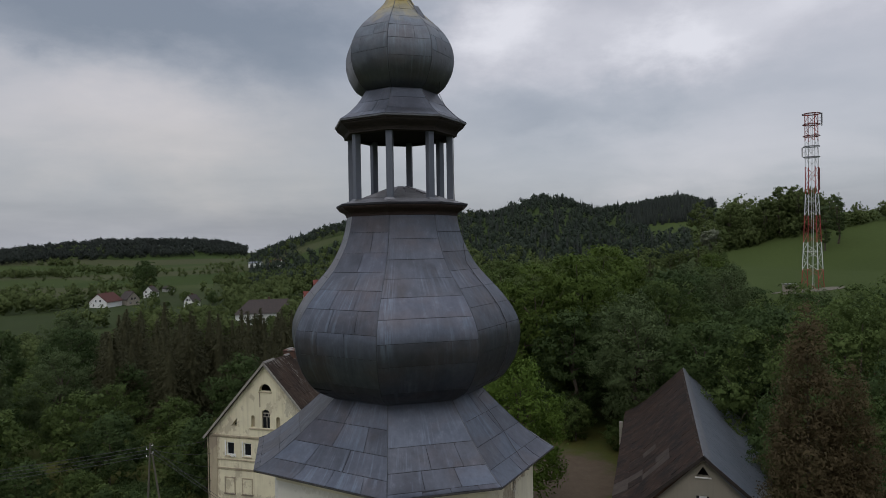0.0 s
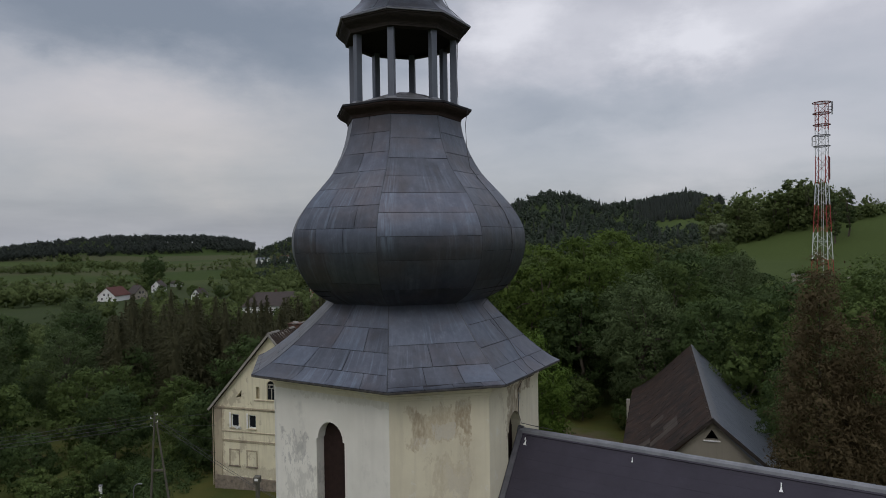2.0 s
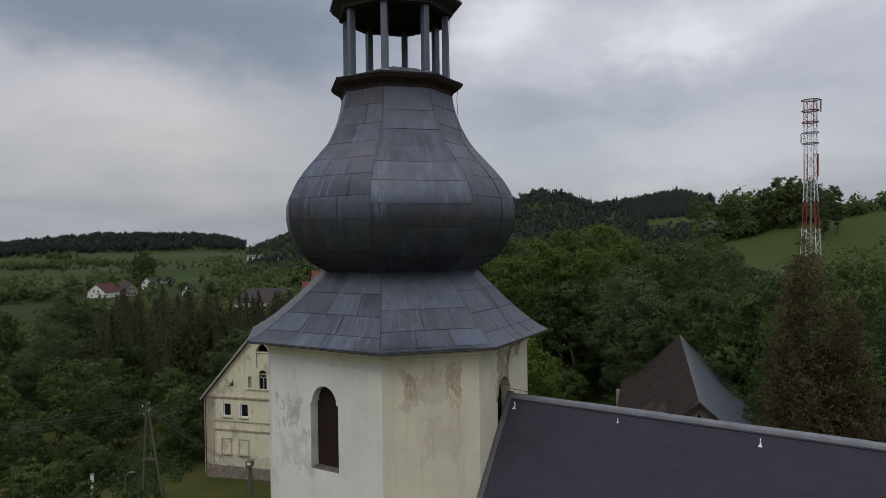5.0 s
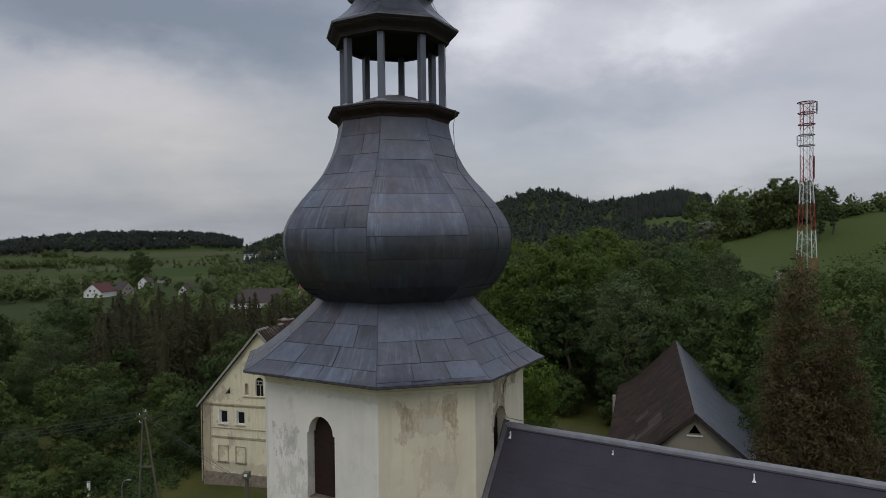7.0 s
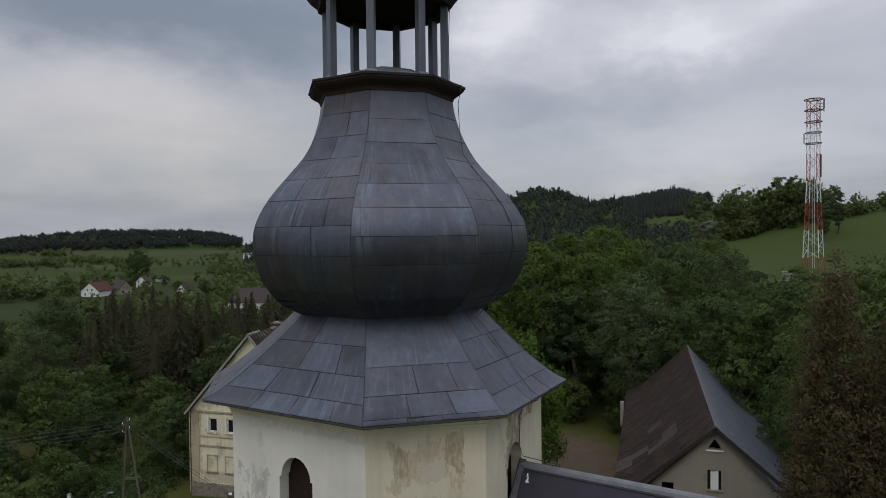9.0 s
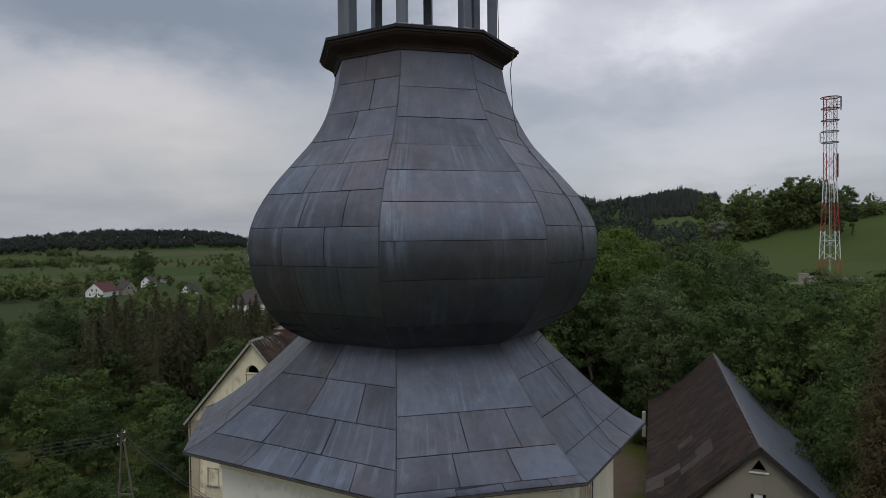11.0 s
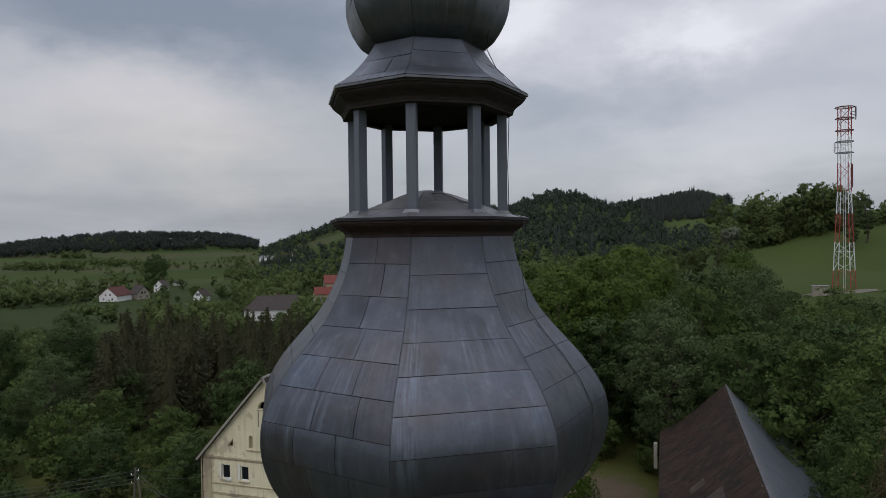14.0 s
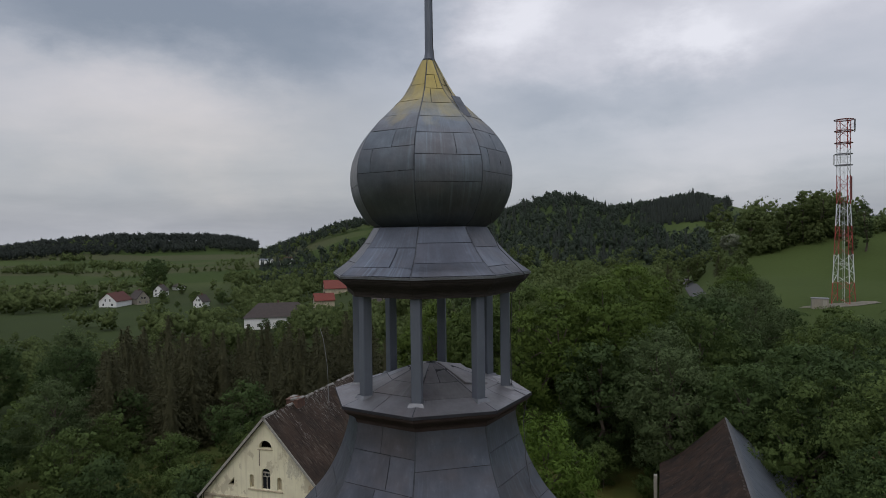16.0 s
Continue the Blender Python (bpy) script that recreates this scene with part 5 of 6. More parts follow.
def mast_corner(i, f):
    w = half_w(f)
    return Vector(((-w, w, w, -w)[i], (-w, -w, w, w)[i], f * MH))


for f0, f1, mt in BANDS:
    sec = max(2, round((f1 - f0) * MH / 2.2))
    legs = []
    for i in range(4):
        bm = bmesh.new()
        rod(bm, mast_corner(i, f0), mast_corner(i, f1), 0.12, 0.12, 6)
        legs.append(part("mast_leg", bm, M[mt], mast, ("red" if mt == "red_paint" else "white") + " painted mast leg"))
    for s in range(sec):
        fa, fb = f0 + (f1 - f0) * s / sec, f0 + (f1 - f0) * (s + 1) / sec
        for i in range(4):
            j = (i + 1) % 4
            bm = bmesh.new()
            p0, p1 = (i, j) if s % 2 else (j, i)
            rod(bm, mast_corner(p0, fa), mast_corner(p1, fb), 0.06, 0.06, 4)
            if s % 2:
                rod(bm, mast_corner(i, fb), mast_corner(j, fb), 0.04, 0.04, 4)
            part("bracing", bm, M[mt], legs[i])
bm = bmesh.new()
rod(bm, (0.2, 0.2, 0), (0.2, 0.2, MH), 0.05, 0.05, 6)
rod(bm, (-0.2, 0.2, 0), (-0.2, 0.2, MH * 0.98), 0.05, 0.05, 6)
part("cable_ladder", bm, M["mast_white"], mast)
for f, w in ((0.755, 1.75), (0.815, 1.75), (0.875, 1.8), (0.94, 1.85), (1.0, 1.95)):
    bm = bmesh.new()
    z = f * MH
    rim = [(w * 1.12 * math.cos(a * math.pi / 6), w * 1.12 * math.sin(a * math.pi / 6)) for a in range(13)]
    for a, b in zip(rim[:-1], rim[1:]):
        rod(bm, (*a, z), (*b, z), 0.13, 0.13, 5)
    for v in (-1.2, 0, 1.2):
        rod(bm, (-w, v, z), (w, v, z), 0.06, 0.06, 4)
    part("platform", bm, M["steel"] if f < 0.85 else M["red_dark"], mast, "open steel platform")
for x, y, f, mt in ((2.0, 1.6, 0.96, "mast_white"), (2.2, 1.0, 0.975, "steel"), (-1.9, -1.2, 0.785, "mast_white")):
    part("antenna_panel", boxed((x - 0.15, y - 0.2, f * MH - 1.3), (x + 0.15, y + 0.2, f * MH + 1.3), None, 0.04), M[mt], mast)
    bm = bmesh.new()
    rod(bm, (x * 0.5, y * 0.6, f * MH), (x, y, f * MH), 0.06, 0.06, 5)
    part("antenna_arm", bm, M["steel"], mast)
for f in (0.6, 0.66):
    part("antenna_panel", boxed((1.3, 0.9, f * MH - 1.6), (1.6, 1.3, f * MH + 1.6), None, 0.05), M["red_dark"], mast)
mx, my = 92.0, 170.6
cabin = thing("equipment_cabin", "small beige equipment cabin beside the mast", "cabin", at=(mx, my, ground_z(mx, my)), turn=-24)
part("cabin_body", boxed((-1.9, -1.2, -0.4), (1.9, 1.2, 2.35), None, 0.05), M["barn_wall"], cabin)
part("cabin_roof", boxed((-2.0, -1.3, 2.35), (2.0, 1.3, 2.5), None, 0.03), M["steel"], cabin)
part("cabin_door", boxed((0.6, -1.26, 0.0), (1.4, -1.2, 2.0), None, 0.01), M["pale_door"], cabin)

bm = bmesh.new()
rng = random.Random(14)
rim = []
for i in range(22):
    a = 2 * math.pi * i / 22
    k = rng.uniform(0.82, 1.12)
    x, y = 97.0 + 9.0 * k * math.cos(a), 170.6 + 2.7 * k * math.sin(a) - 0.45 * 9.0 * math.cos(a) * 0.5
    rim.append(bm.verts.new((x, y, ground_z(x, y) + 0.10)))
hub = bm.verts.new((97.0, 170.6, ground_z(97.0, 170.6) + 0.14))
for i in range(22):
    bm.faces.new((rim[i], rim[(i + 1) % 22], hub))
pad = part("gravel_pad", bm, M["gravel"], None)
tagged(pad, "pale gravel round the foot of the mast", "gravel", kind="structure")

# ---- road through the trees, far up the valley ----
pts = [(86, 232), (95, 258), (104, 285), (113, 315), (122, 345), (128, 372)]
bm = bmesh.new()
prev = None
for i, (x, y) in enumerate(pts):
    d = Vector((pts[min(i + 1, 5)][0] - pts[max(i - 1, 0)][0], pts[min(i + 1, 5)][1] - pts[max(i - 1, 0)][1])).normalized()
    row = [bm.verts.new((x + s * 2.8 * d.y, y - s * 2.8 * d.x, ground_z(x + s * 2.8 * d.y, y - s * 2.8 * d.x) + 0.25 + dz)) for s, dz in ((-1, -0.3), (-1, 0), (1, 0), (1, -0.3))]
    if prev:
        for a in range(3):
            bm.faces.new((prev[a], prev[a + 1], row[a + 1], row[a]))
    prev = row
road = part("road", bm, M["asphalt"], None)
tagged(road, "grey asphalt lane between trees", "road", kind="structure")


# ---- far houses ----
def far_house(w, l, he, ha, wall, roof, label, at, turn, hip=False):
    """A small gabled or hipped house with windows; its gable looks along -y."""
    z = ground_z(*at)
    h = thing("village_house", label, "house", group="village houses", at=(*at, z), turn=turn)
    if hip:
        part("wall", boxed((-w, 0, -2), (w, l, he)), M[wall], h)
        bm = bmesh.new()
        o = 0.6
        b4 = [bm.verts.new(p) for p in ((-w - o, -o, he), (w + o, -o, he), (w + o, l + o, he), (-w - o, l + o, he))]
        t2 = [bm.verts.new((-w + l * 0.42, l / 2, ha)), bm.verts.new((w - l * 0.42, l / 2, ha))]
        for f in ((b4[0], b4[1], t2[1], t2[0]), (b4[2], b4[3], t2[0], t2[1]), (b4[1], b4[2], t2[1]), (b4[3], b4[0], t2[0])):
            bm.faces.new(f)
        bm.faces.new(b4[::-1])
        part("roof", bm, M[roof], h)
    else:
        part("wall", prism([(-w, -2), (w, -2), (w, he), (0, ha), (-w, he)], l), M[wall], h)
        for side in (-1, 1):
            sl = (ha - he) / w
            bm = prism([(0, ha + 0.25), (side * (w + 0.5), he + 0.25 - 0.5 * sl), (side * (w + 0.5), he - 0.5 * sl), (0, ha)], l + 0.8, Matrix.Translation((0, -0.4, 0)))
            part("roof", bm, M[roof], h)
    for zz in (0.9, 3.6) if he > 4.5 or not hip else (0.9,):
        xs = (-0.5 * w, 0.5 * w) if zz < he - 0.5 else (-0.25 * w, 0.25 * w)
        if hip:
            xs = [-w + w * 2 * (i + 0.5) / 7 for i in range(7)]
        if zz + 1.4 < (ha if not hip else he):
            for x in xs:
                win = part("window", boxed((x - 0.5, -0.05, zz), (x + 0.5, 0.02, zz + 1.4)), M["dark_glass"], h)
                part("frame", boxed((x - 0.04, -0.08, zz), (x + 0.04, -0.05, zz + 1.4)), M["white_paint"], win)
    part("chimney", boxed((-0.4, l * 0.5, he + 0.5), (0.4, l * 0.5 + 0.8, ha + 1.0)), M["brick"], h)
    return h


far_house(6.0, 15, 3.7, 8.6, "white_paint", "red_tile", "white gabled farmhouse with a red tiled roof", (-215.5, 400), -8)
far_house(3.8, 13, 4.0, 8.6, "barn_wall", "brown_tile", "small ochre farm building with a brown roof", (-200, 414), 46)
far_house(3.6, 9, 4.2, 8.0, "white_paint", "brown_tile", "white gabled cottage with a brown roof", (-211.5, 460), 2)
far_house(3.0, 8, 3.4, 7.0, "white_paint", "brown_tile", "white gabled cottage half hidden by trees", (-152.0, 382), -10)
far_house(3.0, 9, 2.6, 4.2, "white_paint", "brown_tile", "low white cottage among hedges", (-214, 505), 50)
far_house(14.0, 13, 4.8, 10.6, "white_paint", "brown_tile", "large white manor house with a hipped brown roof", (-77.5, 283), 12, True)
far_house(7.0, 20, 4.6, 9.0, "house_trim", "bright_tile", "barn with a bright red roof behind the manor", (-82, 405), -74)
far_house(4.0, 10, 5.4, 8.6, "house_trim", "bright_tile", "small house with a bright red roof", (-74, 340), -70)
far_house(6.0, 18, 3.6, 8.5, "barn_wall", "brown_tile", "grey farm building with a brown roof", (-44, 300), -62)
far_house(4.0, 13, 2.6, 5.6, "white_paint", "red_tile", "distant red-roofed farm at the foot of the hill", (-162.6, 646), 66)
far_house(3.6, 14, 3.0, 4.4, "white_paint", "greyroof", "distant long white shed", (-199.6, 706), 76)

# ---- timber line pole, wires and small posts ----
px0, py0 = -25.35, 54.8
pole = thing("utility_pole", "grey wooden A-frame power pole with insulators", "utility pole", at=(px0, py0, ground_z(px0, py0)))
bm = bmesh.new()
rod(bm, (-0.55, 0, -0.6), (0.02, 0, 8.45), 0.11, 0.075, 10)
part("pole_leg", bm, M["wood_pole"], pole)
bm = bmesh.new()
rod(bm, (1.45, -0.3, -0.6), (0.14, 0, 7.65), 0.11, 0.075, 10)
part("pole_leg", bm, M["wood_pole"], pole)
part("cross_brace", boxed((-0.35, -0.08, 3.4), (0.85, 0.02, 3.55)), M["wood_pole"], pole)
for i in range(4):
    bm = bmesh.new()
    zz = 8.3 - 0.32 * i
    rod(bm, (-0.28 if i % 2 else 0.28, -0.1, zz - 0.05), (-0.28 if i % 2 else 0.28, -0.1, zz + 0.12), 0.030, 0.024, 8)
    rod(bm, (0, 0, zz - 0.06), (-0.28 if i % 2 else 0.28, -0.1, zz - 0.05), 0.015, 0.015, 5)
    part("insulator", bm, M["white_paint"], pole, "white insulator")
top_z = ground_z(px0, py0) + 8.25


def span(a, b, sag, n=18):
    a, b = Vector(a), Vector(b)
    return [a.lerp(b, i / n) - Vector((0, 0, sag * 4 * (i / n) * (1 - i / n))) for i in range(n + 1)]


for i in range(4):
    z = top_z - 0.3 * i
    for b, sag in (((-75.0 - 2 * i, 44.0, top_z - 1.2 - 0.5 * i), 1.1), ((-22.3, 60.55, 6.6 - 1.3 * i), 0.25)):
        w = part("power_line", tube(span((px0, py0 - 0.1, z), b, sag), 0.016, 4), M["cable"], None)
        tagged(w, "thin dark overhead power line", "power line", "power lines")
for i in range(2):
    w = part("power_line", tube(span((px0, py0 - 0.1, top_z - 0.4 * i), (-9.5, 49.0, top_z - 7.0), 0.6), 0.016, 4), M["cable"], None)
    tagged(w, "thin dark overhead power line", "power line", "power lines")
q = thing("marker_post", "short white marker post in the undergrowth", "post", at=(-30.8, 56.0, ground_z(-30.8, 56)))
part("post_shaft", boxed((-0.11, -0.11, -0.3), (0.11, 0.11, 2.0), None, 0.02), M["white_paint"], q)
part("post_cap", boxed((-0.14, -0.14, 2.0), (0.14, 0.14, 2.07), None, 0.01), M["steel"], q)
q = thing("lamp_post", "dark timber post with a small white-faced lamp box", "lamp post", at=(-12.1, 40.0, ground_z(-12.1, 40)))
bm = bmesh.new()
rod(bm, (0, 0, -0.5), (0, 0, 7.7), 0.15, 0.13, 10)
part("shaft", bm, M["wood_pole"], q)
part("lamp_box", boxed((-0.2, -0.26, 7.7), (0.2, 0.18, 8.1), None, 0.03), M["wood_pole"], q)
part("lamp_face", boxed((-0.10, -0.29, 7.88), (0.10, -0.262, 8.02)), M["white_paint"], q)
q = thing("street_lamp", "thin bent grey street lamp", "street lamp", at=(-27.6, 55.4, ground_z(-27.6, 55.4)))
part("bent_pole", tube([(0, 0, -0.4), (0, 0, 1.6), (0.08, 0, 2.0), (0.3, 0, 2.2), (0.5, 0, 2.22)], 0.05, 6), M["steel"], q)
part("lamp_head", boxed((0.4, -0.09, 2.16), (0.75, 0.09, 2.27), None, 0.02), M["steel"], q)

# ---- heap of rubble in the undergrowth ----
heap = thing("rubble_heap", "heap of broken reddish stones in the undergrowth", "rubble", at=(-38.2, 57.6, ground_z(-38.2, 57.6)))
rng = random.Random(23)
for i in range(16):
    x, y, r0 = rng.uniform(-2.2, 2.2), rng.uniform(-0.9, 0.9), rng.uniform(0.22, 0.42)
    bm = bmesh.new()
    bmesh.ops.create_icosphere(bm, subdivisions=1, radius=r0)
    for v in bm.verts:
        v.co = Vector((v.co.x * rng.uniform(0.8, 1.3), v.co.y * rng.uniform(0.8, 1.2), v.co.z * rng.uniform(0.5, 0.8)))
    bm.transform(Matrix.Translation((x, y, 0.15 + 0.5 * max(0.0, 1 - (x / 2.2) ** 2) * rng.random())))
    part("stone", bm, M["brick"] if i % 3 else M["plinth"], heap)

# ---- trees ----
def ball(level):
    """Vertices and faces of a unit ball: 0 coarse, 1 finer."""
    bm = bmesh.new()
    bmesh.ops.create_icosphere(bm, subdivisions=level + 1, radius=1.0)
    v = np.array([p.co[:] for p in bm.verts])
    f = np.array([[p.index for p in q.verts] for q in bm.faces])
    bm.free()
    return v, f


BALLS = (ball(0), ball(1))


def foliage(rng, cen, rad, tall, count, size, mid, level=0, core=0.0, droop=0.0, per=40, tuft=0.62, ragged=0.13, slim=0.92, soft=0.68, inner=0.30):
    """Lobes of foliage: a dark heart in each under loose tufts of leaf blades. Returns vertices, triangles and normals."""
    k = len(cen)
    bv, bf = BALLS[level]
    wob = 1 + 0.22 * rng.normal(size=(k, len(bv), 1)).clip(-1.5, 1.2)
    hv = (cen[:, None, :] + bv[None] * rad[:, None, None] * core * wob * np.array([1, 1, tall])).reshape(-1, 3)
    hf = (bf[None] + (np.arange(k) * len(bv))[:, None, None]).reshape(-1, 3)
    hn = unit(np.tile(bv, (k, 1)) * 0.7 + unit(hv - mid) * 0.6)
    want = max(6, count // per)
    pick = rng.choice(k, size=want * 5, p=rad**2 / np.sum(rad**2))
    d = unit(rng.normal(size=(len(pick), 3)))
    deep = rng.random(len(pick)) < inner
    reach = rad[pick] * np.where(deep, 0.62, 0.93 + ragged * rng.normal(size=len(pick)).clip(-1.6, 1.9))
    c = cen[pick] + d * reach[:, None] * np.array([1, 1, tall])
    gap = np.linalg.norm((c[:, None, :] - cen[None]) / np.array([1, 1, tall]), axis=2) / rad[None]
    gap[np.arange(len(pick)), pick] = 9.0
    out = unit(c - mid)
    sel = np.where((np.min(gap, axis=1) > 0.72) & ((d * out).sum(axis=1) > -0.5))[0][:want]
    big = tuft * (0.55 + 0.9 * rng.random(len(sel)) ** 1.4) * np.where(deep[sel], 1.4, 1.0)
    swell = np.repeat(np.where(deep[sel], 1.55, 1.0), per)
    c, d, out, big = (np.repeat(q[sel] if len(q) == len(pick) else q, per, axis=0) for q in (c, d, out, big))
    n = len(c)
    off = rng.normal(size=(n, 3)).clip(-1.9, 1.9) * np.array([1.0, 1.0, 0.72])
    off -= d * np.sum(off * d, axis=1)[:, None] * 0.35
    p = c + off * big[:, None] * 0.62
    p[:, 2] -= droop * np.abs(off[:, :2]).sum(axis=1) * big * 0.5
    lean = unit(off)
    nrm = unit(d * 0.6 + lean * 0.5 + rng.normal(size=(n, 3)) * 0.45 + np.array([0, 0, 0.35]))
    a = unit(np.cross(nrm, rng.normal(size=(n, 3))))
    a *= np.where(a[:, 2:] > 0, -1.0, 1.0)
    b = np.cross(nrm, a) * slim
    s = (size * (0.6 + 0.8 * rng.random(n)) * swell)[:, None]
    v = np.stack([p - a * s * 0.42 - b * s * 0.44, p + a * s * 0.64 - nrm * s * 0.08, p - a * s * 0.42 + b * s * 0.44], 1).reshape(-1, 3)
    nv = unit(nrm * (1 - soft) + (d * 0.55 + lean * 0.45 + out * 0.40 + np.array([0, 0, 0.10])) * soft)
    if core == 0:
        return v, np.arange(3 * n).reshape(-1, 3), np.repeat(nv, 3, axis=0)
    return np.concatenate([hv, v]), np.concatenate([hf, np.arange(3 * n).reshape(-1, 3) + len(hv)]), np.concatenate([hn, np.repeat(nv, 3, axis=0)])


def puffs_of(rng, height, width, lowest, count, spread=0.66, fat=0.22, egg=0.0):
    """Centres and radii of the puffs that make up an uneven, egg-shaped crown."""
    h0 = height * lowest
    half, mid = (height - h0) / 2, (height + h0) / 2
    cen, rad = [], []
    for i in range(count):
        zz = 1 - 2 * (i + 0.5) / count
        ang = 2.39996 * i + rng.uniform(-0.35, 0.35)
        zz = min(0.97, max(-0.97, zz + rng.uniform(-0.12, 0.12)))
        ring = math.sqrt(1 - zz * zz) * (1 - egg * zz)
        far = spread * rng.uniform(0.80, 1.16)
        if zz < -0.3 and rng.random() < 0.15:
            continue
        cen.append((width / 2 * ring * far * math.cos(ang), width / 2 * ring * far * math.sin(ang), mid + half * zz * (spread + 0.12) * rng.uniform(0.9, 1.06)))
        rad.append(width * fat * rng.uniform(0.72, 1.22))
    cen.append((0, 0, mid))
    rad.append(width * fat * 1.3)
    return np.array(cen), np.array(rad), np.array([0, 0, mid - 0.1 * half])


def trunk_mesh(seed, height, r, targets, name="trunk"):
    """A tapered, slightly bent trunk with limbs that reach into the crown."""
    rng = random.Random(seed)
    bm = bmesh.new()
    pts = [Vector((0, 0, -0.8))]
    for i in range(1, 6):
        pts.append(Vector((rng.uniform(-0.03, 0.03) * height, rng.uniform(-0.03, 0.03) * height, height * 0.75 * i / 5)))
    for i in range(5):
        rod(bm, pts[i], pts[i + 1], r * (1 - 0.16 * i), r * (1 - 0.16 * (i + 1)), 8)
    for c in targets:
        base = pts[rng.randint(2, 4)]
        mid = (base + Vector(c)) / 2 + Vector((0, 0, 0.04 * height))
        rod(bm, base, mid, r * 0.38, r * 0.22, 6)
        rod(bm, mid, Vector(c), r * 0.22, r * 0.06, 6)
    me = bpy.data.meshes.new(name)
    bmesh.ops.recalc_face_normals(bm, faces=bm.faces)
    bm.to_mesh(me)
    bm.free()
    me.materials.append(M["bark"])
    return me


def broad_tree(seed, height, width, mat, label, puffs=30, leaves_n=15500, size=0.36, lowest=0.10, fat=0.20, name="broadleaf_tree", egg=0.12, **more):
    t = thing(name, label, "tree")
    rng = np.random.default_rng(seed)
    cen, rad, mid = puffs_of(rng, height, width, lowest, puffs, 0.70, fat, egg)
    v, f, nv = foliage(rng, cen, rad, 0.92, leaves_n, size, mid, **more)
    part("trunk", trunk_mesh(seed, height, 0.02 * height, cen[::4]), M["bark"], t)
    part("crown", mesh_of("crown", v, f, M[mat], normals=nv), M[mat], t)
    return t


def conifer_mesh(seed, height, width, tiers, boughs, size, lowest=0.06, shaggy=1.0):
    """Drooping boughs in whorls, each a spray of needle quads along its length."""
    rng = np.random.default_rng(seed)
    p_all, d_all = [], []
    for i in range(tiers):
        t = (i + rng.random() * 0.9) / tiers
        z = height * (lowest + (0.985 - lowest) * t)
        reach = width * 0.5 * (1 - t) ** 0.78 * (0.72 + 0.5 * rng.random()) + 0.10
        nb = max(3, int(boughs * (1 - 0.5 * t)))
        for b in range(nb):
            ang = 2 * math.pi * (b + rng.random() * 0.9) / nb
            rr = reach * (0.6 + 0.6 * rng.random())
            m = max(3, int(rr * 0.55 / (size * 0.34)))
            s = 0.45 + 0.58 * (np.arange(m) + rng.random(m)) / m
            x, y = np.cos(ang) * rr * s, np.sin(ang) * rr * s
            zz = z - rr * (0.12 * s + 0.22 * s**2) * shaggy + 0.10 * rr * s**3
            p_all.append(np.stack([x, y, zz], 1) + rng.normal(size=(m, 3)) * size * 0.30)
            d_all.append(np.tile([math.cos(ang), math.sin(ang), -0.35], (m, 1)))
    p, d = np.concatenate(p_all), np.concatenate(d_all)
    n = len(p)
    d = unit(d + rng.normal(size=(n, 3)) * 0.75)
    side = unit(np.cross(d, rng.normal(size=(n, 3)) * 0.8 + np.array([0, 0, 1.0])))
    s = size * (0.6 + 0.8 * rng.random(n))[:, None]
    drop = np.array([0, 0, -0.16])
    nv = unit(p * np.array([1, 1, 0]) / (0.3 * width) + np.array([0, 0, 0.75]) + rng.normal(size=(n, 3)) * 0.22)
    side *= np.where(np.sum(np.cross(d, side) * nv, axis=1) < 0, -1.0, 1.0)[:, None]
    v = np.stack([p - d * s * 0.6, p - side * s * 0.30 + drop * s * 0.6, p + d * s * 0.85 + drop * s, p + side * s * 0.30 + drop * s * 0.6], 1)
    v, f, nv = v.reshape(-1, 3), np.arange(4 * n).reshape(-1, 4), np.repeat(nv, 4, axis=0)
    # dense dead wood and inner needles round the stem
    rows, m = 16, 9
    h = np.repeat(np.linspace(lowest, 0.97, rows), m)
    a = np.tile(np.arange(m) * 2 * math.pi / m, rows)
    r = width * 0.5 * (1 - h) ** 0.85 * (0.24 + 0.26 * rng.random(rows * m))
    q = np.stack([r * np.cos(a), r * np.sin(a), height * h], 1)
    k = np.arange(rows - 1)[:, None] * m + np.arange(m)[None]
    k2 = np.arange(rows - 1)[:, None] * m + (np.arange(m)[None] + 1) % m
    f = np.concatenate([f, np.stack([k, k2, k2 + m, k + m], -1).reshape(-1, 4) + len(v)])
    nv = np.concatenate([nv, unit(np.stack([np.cos(a), np.sin(a), 0.4 + 0 * a], 1))])
    return np.concatenate([v, q]), f, nv


def conifer(seed, height, width, mat, label, tiers=30, boughs=10, size=0.62, lowest=0.06, name="spruce_tree", shaggy=1.0):
    t = thing(name, label, "tree")
    v, f, nv = conifer_mesh(seed, height, width, tiers, boughs, size, lowest, shaggy)
    bm = bmesh.new()
    rod(bm, (0, 0, -0.8), (0, 0, height * 0.97), 0.013 * height, 0.02, 8)
    part("trunk", bm, M["bark"], t)
    part("crown", mesh_of("crown", v, f, M[mat], normals=nv), M[mat], t)
    return t


def plant(proto, x, y, scale=1.0, stretch=1.0):
    """Puts the next copy of a tree at a place."""
    rng = random.Random(int(x * 91 + y * 57))
    m = Matrix.Translation((x, y, ground_z(x, y) - 0.1)) @ Matrix.Rotation(rng.uniform(0, 6.28), 4, "Z")
    ob = copy_thing(proto, m)
    ob.scale = (scale, scale, scale * stretch)
    return ob


def retire(proto, x, y, scale=1.0, stretch=1.0):
    """The prototype itself takes a place too."""
    proto.matrix_basis = Matrix.Translation((x, y, ground_z(x, y) - 0.1))
    proto.scale = (scale, scale, scale * stretch)


